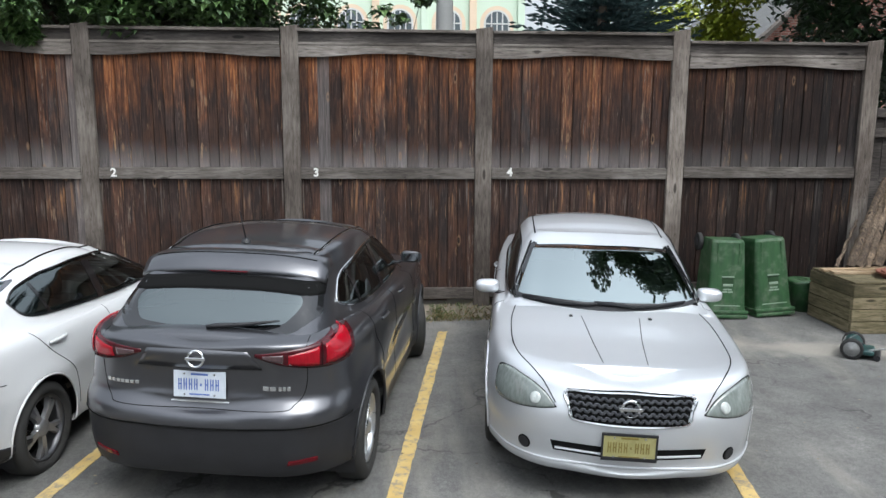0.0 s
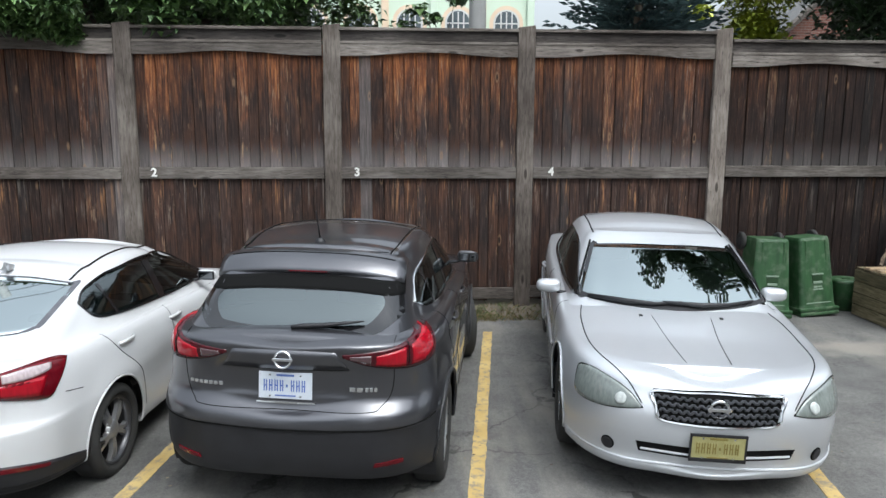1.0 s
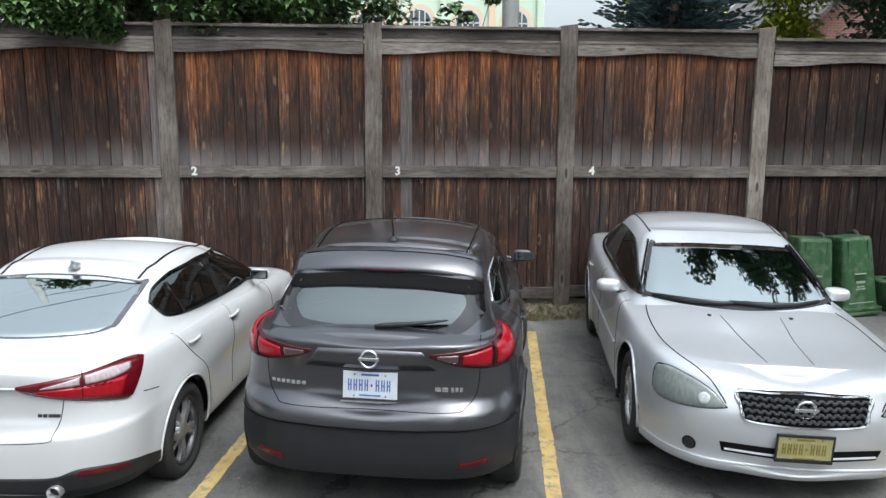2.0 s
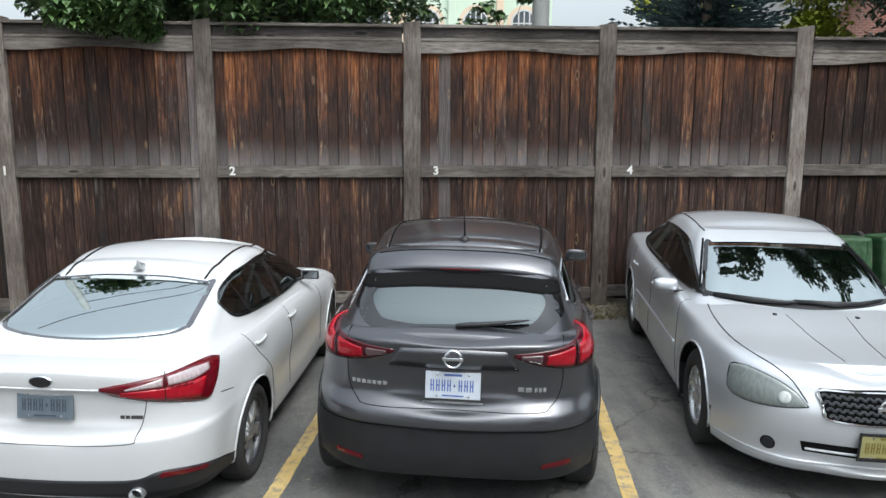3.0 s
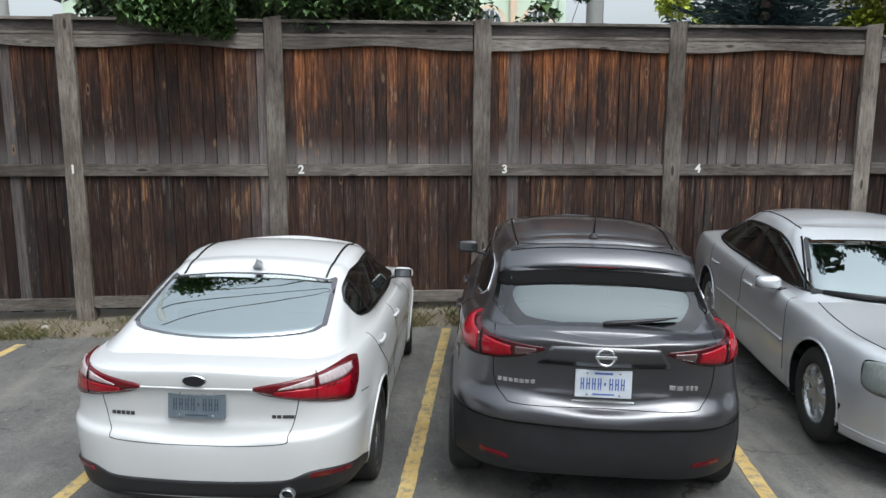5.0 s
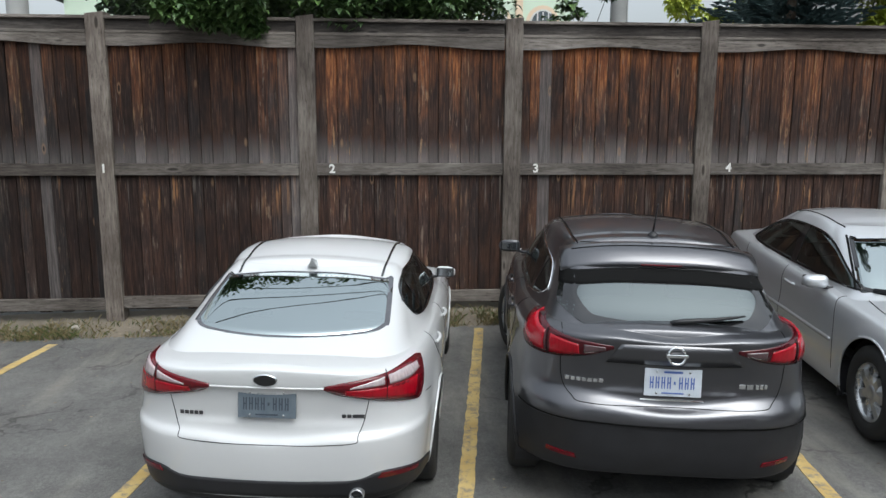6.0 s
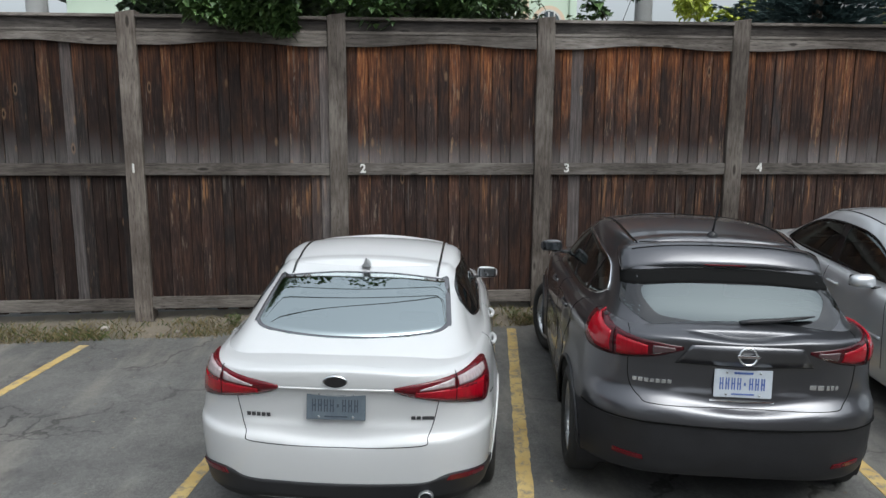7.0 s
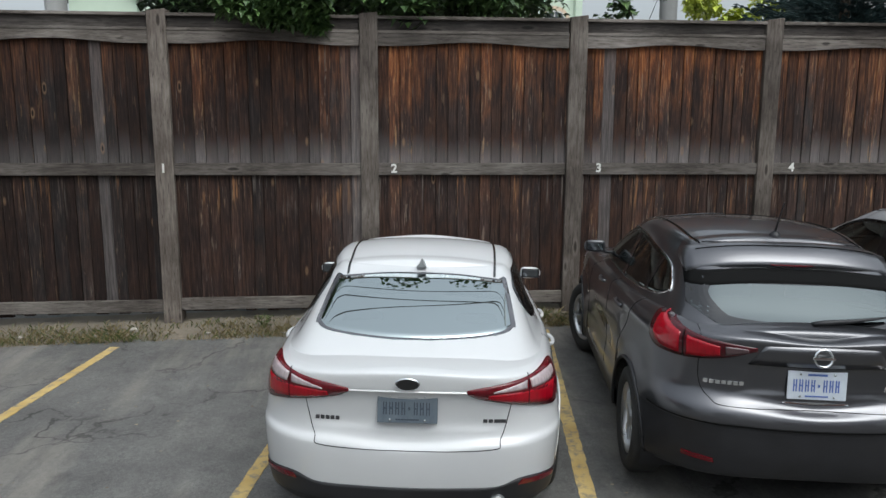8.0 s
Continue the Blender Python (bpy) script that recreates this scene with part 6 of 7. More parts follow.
def upturned_bin(x, y, lean, turn, group):
    """A wheeled bin stood upside down: flared lid rim on the ground, base and wheels in the air."""
    t = thing("wheelie_bin", "green plastic wheeled bin stood upside down against the fence", "bin", pose(x, y, fall(x), lean[0], lean[1], turn) @ Matrix.Diagonal((0.94, 0.94, 0.93, 1)), group)
    bm = bmesh.new()
    rings = []
    for z, w, d, r in ((0.09, 0.245, 0.27, 0.06), (0.14, 0.235, 0.262, 0.06), (0.40, 0.225, 0.245, 0.06), (0.75, 0.208, 0.222, 0.05), (0.93, 0.200, 0.210, 0.05), (0.965, 0.188, 0.198, 0.05)):
        ring0 = []
        for q in range(4):
            cx, cy = (1, 1, -1, -1)[q] * (w - r), (1, -1, -1, 1)[q] * (d - r)
            a0 = (0, -90, 180, 90)[q]
            for k in range(5):
                a = radians(a0 + 90 - 90 * k / 4)
                ring0.append(bm.verts.new((cx + r * math.cos(a), cy + r * math.sin(a), z)))
        rings.append(ring0)
    n = len(rings[0])
    for p, q in zip(rings, rings[1:]):
        for k in range(n):
            bm.faces.new((p[k], p[(k + 1) % n], q[(k + 1) % n], q[k]))
    bm.faces.new(rings[-1])
    part("body", bm, M_bin, t)
    part("rim", box(-0.262, 0.262, -0.288, 0.288, 0.055, 0.098, 0.015), M_bin, t)
    part("lid", box(-0.255, 0.255, -0.295, 0.29, 0.0, 0.05, 0.018), M_bin, t)
    part("grab_bar", box(-0.075, 0.075, -0.258, -0.238, 0.505, 0.520, 0.005), M_bin_print, t)
    # no hollow is cut: a darker panel carries the recess's shade in its colour
    part("grab_recess", box(-0.070, 0.070, -0.247, -0.235, 0.40, 0.50, 0.006), M_bin_dark, t)
    part("grab_ledge", box(-0.060, 0.060, -0.256, -0.236, 0.395, 0.425, 0.006), M_bin_print, t)
    for z, w in ((0.355, 0.055), (0.325, 0.07)):
        for sx in (-1, 1):
            part("bar", box(sx * w / 2 - w * 0.42, sx * w / 2 + w * 0.42, -0.2535 - (0.355 - z) * 0.09, -0.240, z - 0.009, z + 0.009), M_bin_print, t)
    part("seam_bar", box(-0.16, 0.16, -0.2665, -0.25, 0.150, 0.162, 0.003), M_bin_print, t)
    for sx in (-1, 1):
        part("rib", box(sx * 0.13 - 0.012, sx * 0.13 + 0.012, -0.228, -0.19, 0.58, 0.93, 0.008), M_bin, t)
        wob = part("wheel", lathe([(-0.025, 0.03), (-0.028, 0.10), (-0.018, 0.115), (0.018, 0.115), (0.028, 0.10), (0.025, 0.03)], 24), M_rubber, t, smooth=True)
        wob.matrix_basis = Matrix.Translation((sx * 0.235, 0.19, 0.90))
        part("hub", lathe([(-0.03, 0.001), (-0.03, 0.05), (0.03, 0.05), (0.03, 0.001)], 16), M_black, wob)
    part("axle", tube([(-0.23, 0.19, 0.90), (0.23, 0.19, 0.90)], 0.012, 8), M_steel, t)
    part("handle", tube([(-0.2, 0.30, 0.16), (0.2, 0.30, 0.16)], 0.016, 8), M_bin, t)


M_bin_dark = simple("bin_recess", (0.010, 0.035, 0.010), (0.02, 0.055, 0.018), 0.6)
upturned_bin(3.885, 8.27, (-3, 1.0), -4, "upturned bins")
upturned_bin(4.445, 8.31, (-4, -3.5), 5, "upturned bins")

t = thing("bucket", "round dark green plastic tub with a lid beside the bins", "tub", pose(4.93, 8.36, fall(4.93)))
part("body", lathe([(0.0, 0.001), (0.0, 0.13), (0.34, 0.165)], 28, "z"), M_bin, t, smooth=True)
lid = part("lid", lathe([(0.335, 0.172), (0.36, 0.175), (0.375, 0.16), (0.372, 0.06), (0.365, 0.05), (0.365, 0.001)], 28, "z"), M_bin, t, smooth=True)
part("lid_grip", box(-0.05, 0.05, -0.015, 0.015, 0.365, 0.385, 0.006), M_bin_dark, lid)


def planter():
    x0, x1, y0, y1 = 4.88, 6.35, 7.28, 8.12
    z = fall(5.4)
    t = thing("planter", "mossy timber planter box in the corner of the yard", "planter", pose(0, 0, z))
    h = 0.128
    for k in range(4):
        zz = k * (h + 0.006)
        j = 0.004 * (k % 2)
        part("timber", box(x0 - j, x1, y0 - j, y0 + 0.05, zz, zz + h, 0.008), M_planter, t)
        part("timber", box(x0 - j, x0 + 0.05, y0 + 0.052, y1, zz, zz + h, 0.008), M_planter_side, t)
        part("timber", box(x1 - 0.05, x1 + j, y0 + 0.052, y1, zz, zz + h, 0.008), M_planter_side, t)
        part("timber", box(x0 + 0.052, x1 - 0.052, y1 - 0.05, y1, zz, zz + h, 0.008), M_planter, t)
    part("post", box(x0 + 0.052, x0 + 0.13, y0 + 0.052, y0 + 0.13, 0, 0.53, 0.006), M_planter_side, t)
    part("cover_board", box(x0 + 0.01, x1 - 0.01, y0 + 0.012, y1 - 0.01, 0.536, 0.556, 0.004), M_planter, t)
    return z + 0.556


TOP = planter()
for i, (x, y, l, w, a) in enumerate(((5.30, 7.92, 0.85, 0.10, 3), (5.22, 7.74, 0.62, 0.09, -2), (5.62, 7.98, 0.5, 0.07, 6))):
    ob = thing("plank", "loose sawn plank lying on the planter", "plank", pose(x, y, TOP, 0, 0, a), "planks on the planter")
    part("board", box(-l / 2, l / 2, -w / 2, w / 2, 0, 0.028, 0.004), M_plank, ob)
ob = thing("pot_saucer", "wide brown terracotta dish on the planter", "dish", pose(5.48, 7.50, TOP))
part("dish", lathe([(0.0, 0.001), (0.0, 0.13), (0.055, 0.20), (0.070, 0.205), (0.070, 0.185), (0.02, 0.12), (0.02, 0.001)], 36, "z"), M_clay, ob, smooth=True)
part("inner_dish", lathe([(0.022, 0.001), (0.022, 0.10), (0.06, 0.15), (0.075, 0.15), (0.075, 0.135), (0.04, 0.09), (0.04, 0.001)], 32, "z"), M_clay, ob, smooth=True)


def leaning_log(a, b, r, seed, name="branch", label="grey weathered split log leaning in the corner"):
    rng = random.Random(seed)
    a, b = Vector(a), Vector(b)
    n = 14
    pts = [a.lerp(b, i / n) + Vector((rng.uniform(-0.012, 0.012), rng.uniform(-0.012, 0.012), 0)) for i in range(n + 1)]
    bm = tube(pts, [r * (1 - 0.35 * i / n) * rng.uniform(0.88, 1.1) for i in range(n + 1)], 9)
    for v in bm.verts:
        v.co += Vector((1, 0, 0)) * 0.25 * r * noise.noise((v.co.x * 30, v.co.y * 30, v.co.z * 3))
    me = bpy.data.meshes.new(name)
    bmesh.ops.recalc_face_normals(bm, faces=bm.faces)
    bm.to_mesh(me)
    bm.free()
    me.materials.append(M_log)
    tagged(new(name, me), label, "log", "logs leaning in the corner")


for i, (a, b, r) in enumerate((((5.15, 8.30, 0.60), (5.62, 8.68, 1.52), 0.055), ((5.25, 8.28, 0.60), (5.68, 8.70, 1.45), 0.065), ((5.36, 8.30, 0.60), (5.76, 8.68, 1.60), 0.050), ((5.45, 8.26, 0.60), (5.80, 8.66, 1.30), 0.06), ((5.02, 8.34, 0.60), (5.30, 8.66, 1.02), 0.022))):
    leaning_log((a[0] + 0.16, a[1] - 0.22, TOP), (b[0] + 0.42, b[1], b[2] + 0.1), r * 1.0, i)
ob = thing("barrel", "black plastic barrel behind the planter", "barrel", pose(6.25, 8.35, fall(6.2)))
part("body", lathe([(0, 0.001), (0, 0.25), (0.05, 0.27), (0.35, 0.285), (0.60, 0.285), (0.95, 0.27), (1.05, 0.24), (1.05, 0.001)], 32, "z"), M_black, ob, smooth=True)
for z in (0.32, 0.66):
    part("hoop", lathe([(z - 0.015, 0.283), (z, 0.298), (z + 0.015, 0.283)], 32, "z"), M_black, ob, smooth=True)


def reel_mower(x, y, turn):
    t = thing("push_mower", "old teal reel mower with grey wheels standing by the planter", "mower", pose(x, y, fall(x), 0, 0, turn) @ Matrix.Diagonal((0.85, 0.85, 0.85, 1)))
    part("drum", lathe([(-0.14, 0.001), (-0.14, 0.095), (0.14, 0.095), (0.14, 0.001)], 28), M_teal, t, smooth=False).matrix_basis = Matrix.Translation((0, 0, 0.118))
    for sx in (-1, 1):
        w = part("wheel", lathe([(-0.022, 0.085), (-0.026, 0.112), (-0.01, 0.118), (0.01, 0.118), (0.026, 0.112), (0.022, 0.085)], 30), M_rubber, t, smooth=True)
        w.matrix_basis = Matrix.Translation((sx * 0.17, 0, 0.118))
        part("wheel_disc", lathe([(sx * 0.010, 0.088), (sx * 0.022, 0.07), (sx * 0.020, 0.03), (sx * 0.03, 0.02), (sx * 0.03, 0.001)], 24), M_steel, w, smooth=True)
    for k in range(5):
        a = k * math.tau / 5
        part("blade", tube([(-0.13, 0.10 * math.cos(a) , 0.118 + 0.10 * math.sin(a)), (0.0, 0.10 * math.cos(a + 0.4), 0.118 + 0.10 * math.sin(a + 0.4)), (0.13, 0.10 * math.cos(a + 0.8), 0.118 + 0.10 * math.sin(a + 0.8))], 0.006, 5), M_steel, t)
    part("deck", box(-0.15, 0.15, 0.06, 0.22, 0.05, 0.11, 0.02), M_teal, t, smooth=True)
    part("roller", lathe([(-0.14, 0.001), (-0.14, 0.035), (0.14, 0.035), (0.14, 0.001)], 16), M_black, t).matrix_basis = Matrix.Translation((0, 0.25, 0.036))
    part("handle", tube([(0.10, 0.16, 0.10), (0.05, 0.40, 0.16), (0.0, 0.62, 0.10)], 0.013, 8), M_steel, t)


reel_mower(4.50, 6.64, -125)


def corner_gate():
    t = thing("gate", "low dark timber gate beside the tall fence", "gate", kind="structure")
    for k in range(18):
        x = 5.93 + k * 0.125
        part("board", box(x, x + 0.12, FENCE_Y + 0.05, FENCE_Y + 0.07, 0.1, 2.42, 0.003), M_rail_dark, t)
    for z in (2.36, 2.12, 1.1, 0.35):
        part("rail", box(5.91, 8.2, FENCE_Y + 0.0, FENCE_Y + 0.045, z, z + 0.11, 0.005), M_rail_dark, t)
    part("post", box(8.15, 8.35, FENCE_Y - 0.01, FENCE_Y + 0.18, -0.2, 3.0, 0.008), M_post, t)


corner_gate()


# ---- houses beyond the fence ----
M_mint = simple("pale_mint_render", (0.50, 0.60, 0.48), (0.60, 0.70, 0.57), 0.85, scale=0.6, bump=0.05)
M_peach = simple("peach_trim", (0.60, 0.46, 0.32), (0.70, 0.56, 0.42), 0.85, scale=1.2)
M_pane = simple("dark_pane", (0.05, 0.065, 0.075), (0.10, 0.12, 0.13), 0.15, scale=1.0)
M_frame = simple("pale_frame", (0.45, 0.45, 0.44), (0.6, 0.6, 0.58), 0.6)
M_shingle = simple("grey_shingle", (0.10, 0.10, 0.10), (0.19, 0.185, 0.18), 0.9, scale=2.0, bump=0.4, stretch=(1, 1, 6))
M_siding = simple("white_siding", (0.55, 0.55, 0.53), (0.68, 0.68, 0.66), 0.7, scale=1.0, stretch=(0.3, 0.3, 9))


def brick_material():
    m, nt, b = shader("house_brick")
    tc = nt.nodes.new("ShaderNodeTexCoord")
    sep = nt.nodes.new("ShaderNodeSeparateXYZ")
    nt.links.new(tc.outputs["Object"], sep.inputs[0])
    com = nt.nodes.new("ShaderNodeCombineXYZ")
    nt.links.new(maths(nt, "ADD", sep.outputs["X"], sep.outputs["Y"]), com.inputs["X"])
    nt.links.new(sep.outputs["Z"], com.inputs["Y"])
    br = nt.nodes.new("ShaderNodeTexBrick")
    br.inputs["Color1"].default_value, br.inputs["Color2"].default_value, br.inputs["Mortar"].default_value = (0.22, 0.085, 0.06, 1), (0.15, 0.06, 0.045, 1), (0.24, 0.2, 0.17, 1)
    br.inputs["Scale"].default_value, br.inputs["Brick Width"].default_value, br.inputs["Row Height"].default_value, br.inputs["Mortar Size"].default_value = 1.0, 0.22, 0.075, 0.008
    nt.links.new(com.outputs[0], br.inputs["Vector"])
    nt.links.new(br.outputs["Color"], b.inputs["Base Color"])
    b.inputs["Roughness"].default_value = 0.9
    return m


def arched(bm, cx, z0, w, h, y0, y1, n=16):
    """A slab with a round head."""
    pts = [(cx - w, z0), (cx + w, z0), (cx + w, z0 + h)] + [(cx + w * math.cos(math.pi * k / n), z0 + h + w * math.sin(math.pi * k / n)) for k in range(1, n)] + [(cx - w, z0 + h)]
    f = [bm.verts.new((x, y0, z)) for x, z in pts]
    g = [bm.verts.new((x, y1, z)) for x, z in pts]
    bm.faces.new(f), bm.faces.new(g[::-1])
    for i in range(len(pts)):
        j = (i + 1) % len(pts)
        bm.faces.new((f[i], f[j], g[j], g[i]))
    return bm


def arcade_building():
    t = thing("apartment_building", "pale green rendered building with arched windows", "building", pose(0, 36, 0))
    part("wall", box(-14, 6, 0, 9, -0.5, 13, 0.02), M_mint, t)
    part("roof", box(-14.3, 6.3, -0.35, 9.3, 13.0, 13.5, 0.05), M_shingle, t)
    part("string_course", box(-14, 6, -0.10, 0.02, 6.05, 6.25, 0.02), M_peach, t)
    part("string_course", box(-14, 6, -0.10, 0.02, 9.4, 9.6, 0.02), M_peach, t)
    k = 0
    for storey in (2.6, 6.35, 9.7):
        for i in range(8):
            x = -11.2 + i * 2.28
            w = part("window", arched(bmesh.new(), x, storey, 0.62, 0.55, -0.06, 0.05), M_frame, t)
            part("surround", arched(bmesh.new(), x, storey - 0.05, 0.80, 0.60, -0.03, 0.03), M_peach, w)
            part("pane", arched(bmesh.new(), x, storey + 0.06, 0.53, 0.50, -0.075, 0.02), M_pane, w)
            for dx in (-0.26, 0.0, 0.26):
                part("bar", box(x + dx - 0.03, x + dx + 0.03, -0.10, -0.07, storey + 0.06, storey + 1.05), M_frame, w)
            part("bar", box(x - 0.53, x + 0.53, -0.10, -0.07, storey + 0.50, storey + 0.56), M_frame, w)
    for i in range(9):
        x = -12.34 + i * 2.28
        part("pilaster", box(x - 0.17, x + 0.17, -0.16, 0.02, 0, 13, 0.03), M_peach if i % 2 else M_mint, t)


def plain_house(name, label, x0, x1, y0, depth, wall_h, ridge_h, wall, over=0.5):
    t = thing(name, label, "house", pose(0, y0, 0))
    part("wall", box(x0, x1, 0, depth, -0.5, wall_h, 0.01), wall, t)
    xm = (x0 + x1) / 2
    bm = bmesh.new()
    a = [bm.verts.new(p) for p in ((x0, 0, wall_h), (x1, 0, wall_h), (xm, 0, ridge_h))]
    b = [bm.verts.new((v.co.x, depth, v.co.z)) for v in a]
    bm.faces.new(b[::-1])
    part("gable", bm, wall, t)
    bm = bmesh.new()
    bm.faces.new([bm.verts.new(p) for p in ((x0, 0, wall_h), (x1, 0, wall_h), (xm, 0, ridge_h))])
    part("gable", bm, wall, t)
    s = (ridge_h - wall_h) / (xm - x0)
    for sg in (-1, 1):
        bm = bmesh.new()
        e = xm + sg * ((x1 - x0) / 2 + over)
        ez = wall_h - over * s
        p = [(xm, -over, ridge_h + 0.05), (e, -over, ez + 0.05), (e, depth + over, ez + 0.05), (xm, depth + over, ridge_h + 0.05)]
        lo = [bm.verts.new(q) for q in p]
        hi = [bm.verts.new((q[0], q[1], q[2] + 0.16)) for q in p]
        bm.faces.new(lo[::-1]), bm.faces.new(hi)
        for i in range(4):
            bm.faces.new((lo[i], lo[(i + 1) % 4], hi[(i + 1) % 4], hi[i]))
        r = part("roof", bm, M_shingle, t)
        part("fascia", tube([(xm, -over - 0.02, ridge_h + 0.10), (e, -over - 0.02, ez + 0.10)], 0.09, 4), M_rail, r)
    for x in (x0 + (x1 - x0) * 0.25, x0 + (x1 - x0) * 0.72):
        for z in (1.0, 3.6):
            if z + 1.4 < wall_h:
                w = part("window", box(x - 0.55, x + 0.55, -0.05, 0.03, z, z + 1.3, 0.01), M_frame, t)
                part("pane", box(x - 0.47, x + 0.47, -0.06, 0.0, z + 0.08, z + 1.22), M_pane, w)
                part("bar", box(x - 0.47, x + 0.47, -0.07, -0.05, z + 0.62, z + 0.68), M_frame, w)
    return t


arcade_building()
M_brick = brick_material()
plain_house("brick_house", "brown brick house with a grey shingled roof", 10.5, 16.7, 22, 8, 4.6, 7.5, M_brick, 0.7)
plain_house("green_house", "mint green house far behind the fence", -23.5, -19.2, 52, 9, 10.5, 13.5, M_mint, 0.4)
plain_house("white_house", "white sided house behind the trees", -13.6, -9.6, 40, 8, 8.6, 11.5, M_siding, 0.4)
plain_house("house", "pale sided house across the car park", -14.0, -4.0, -34, 8, 5.5, 8.5, M_siding, 0.5)
plain_house("house", "brick house across the car park", 3.0, 12.0, -34, 8, 5.5, 8.5, M_brick, 0.5)


# ---- verge of earth and weeds along the foot of the fence ----
def verge():
    xs = np.linspace(-10.2, 3.3, 136)
    vs, fs = [], []
    rows = 14
    for x in xs:
        edge = 8.20 + 0.07 * noise.noise((x * 1.3, 0, 0)) + 0.05 * noise.noise((x * 5, 3, 0)) + (0.12 if x > 0.2 else 0)
        for j in range(rows + 1):
            t = j / rows
            y = edge + (9.05 - edge) * t
            z = fall(x) - 0.012 + (0.115 * t ** 1.2 + 0.05 * noise.noise((x * 2.2, y * 3, 1)) * math.sin(math.pi * min(1, t * 1.2)) + 0.016 * noise.noise((x * 14, y * 14, 2))) * min(1, t * 4)
            vs.append((x, y, z + 0.006))
    for i in range(len(xs) - 1):
        for j in range(rows):
            a = i * (rows + 1) + j
            fs.append((a, a + rows + 1, a + rows + 2, a + 1))
    ob = tagged(new("verge", tidy(mesh_of("verge", vs, fs, M_earth, True))), "strip of dry earth along the foot of the fence", "verge", kind="structure")
    return BVHTree.FromPolygons([Vector(v) for v in vs], fs)


VERGE = verge()


def ground_z(x, y):
    hit = VERGE.ray_cast(Vector((x, y, 3)), Vector((0, 0, -1)))[0]
    return max(hit.z if hit else -9, fall(x))


def leaf_stuff(name, blades, material, label, category):
    vs, fs = [], []
    for b in blades:
        n = len(vs)
        vs += b
        fs.append(tuple(range(n, n + len(b))))
    return tagged(new(name, mesh_of(name, vs, fs, material)), label, category, kind="stuff")


def grass():
    rng = random.Random(11)
    dry, green = [], []
    for k in range(15000):
        x = rng.uniform(-9.5, 1.6) if rng.random() < 0.9 else rng.uniform(-3.0, 1.2)
        y = 8.26 + abs(rng.gauss(0, 0.24))
        dens = noise.noise((x * 1.1, y * 1.6, 7)) + 0.35 * noise.noise((x * 4, y * 4, 1)) + 0.08
        if y > 8.80 or dens < rng.uniform(-0.35, 0.3):
            continue
        z = ground_z(x, y) - 0.004
        h = rng.uniform(0.02, 0.075) * (1.0 + 0.9 * max(0, noise.noise((x * 0.9, 3, 0))))
        a = rng.uniform(0, math.tau)
        lean = rng.uniform(0.2, 1.4) * h
        w = rng.uniform(0.002, 0.005)
        c, s = math.cos(a), math.sin(a)
        b = [(x - s * w, y + c * w, z), (x + s * w, y - c * w, z), (x + c * lean * 0.5 + s * w * 0.7, y + s * lean * 0.5 - c * w * 0.7, z + h * 0.7), (x + c * lean, y + s * lean, z + h), (x + c * lean * 0.5 - s * w * 0.7, y + s * lean * 0.5 + c * w * 0.7, z + h * 0.7)]
        (green if rng.random() < 0.38 + 0.5 * noise.noise((x * 0.8, y, 20)) else dry).append(b)
    leaf_stuff("dry_grass", dry, M_straw, "dry straw-coloured grass along the fence", "grass")
    leaf_stuff("green_grass", green, M_grass, "short green grass and weeds along the fence", "grass")
    litter = []
    for k in range(900):
        x, y = rng.uniform(-9, 3.2), 8.2 + abs(rng.gauss(0, 0.25))
        if y > 8.78:
            continue
        z, r, a = ground_z(x, y) + 0.006, rng.uniform(0.008, 0.024), rng.uniform(0, 6)
        litter.append([(x + r * math.cos(a + q), y + r * math.sin(a + q) * 0.7, z + rng.uniform(0, 0.012)) for q in (0, 1.3, 2.6, 3.9, 5.1)])
    for k in range(260):
        x, y = rng.uniform(-7, 6), rng.uniform(4.2, 8.3)
        z, r, a = fall(x) + 0.003, rng.uniform(0.004, 0.014), rng.uniform(0, 6)
        litter.append([(x + r * math.cos(a + q), y + r * math.sin(a + q) * 0.7, z + rng.uniform(0, 0.006)) for q in (0, 1.3, 2.6, 3.9, 5.1)])
    leaf_stuff("leaf_litter", litter, M_litter, "small dead leaves and grit on the ground", "litter")


def weed(x, y, size, seed):
    rng = random.Random(seed)
    z = ground_z(x, y)
    blades = []
    for k in range(46):
        a, h = rng.uniform(0, math.tau), rng.uniform(0.25, 1.0) * size
        r, l = rng.uniform(0, 0.6) * size, rng.uniform(0.18, 0.34) * size
        cx, cy, cz = math.cos(a) * r, math.sin(a) * r, h
        q = a + rng.uniform(-0.7, 0.7)
        c, s = math.cos(q), math.sin(q)
        blades.append([(cx, cy, cz), (cx + c * l * 0.5 - s * l * 0.3, cy + s * l * 0.5 + c * l * 0.3, cz + l * 0.2), (cx + c * l, cy + s * l, cz - l * 0.1), (cx + c * l * 0.5 + s * l * 0.3, cy + s * l * 0.5 - c * l * 0.3, cz + l * 0.2)])
    vs, fs = [], []
    for b in blades:
        fs.append(tuple(range(len(vs), len(vs) + 4)))
        vs += b
    ob = thing("weed", "low green leafy weed growing by the fence", "weed", pose(x, y, z - 0.004), "weeds by the fence")
    part("leaves", mesh_of("leaves", vs, fs, M_grass), M_grass, ob)
    for k in range(5):
        a = rng.uniform(0, math.tau)
        part("stem", tube([(0, 0, 0), (math.cos(a) * size * 0.2, math.sin(a) * size * 0.2, size * 0.5), (math.cos(a) * size * 0.35, math.sin(a) * size * 0.35, size * 0.85)], 0.003, 5), M_grass, ob)


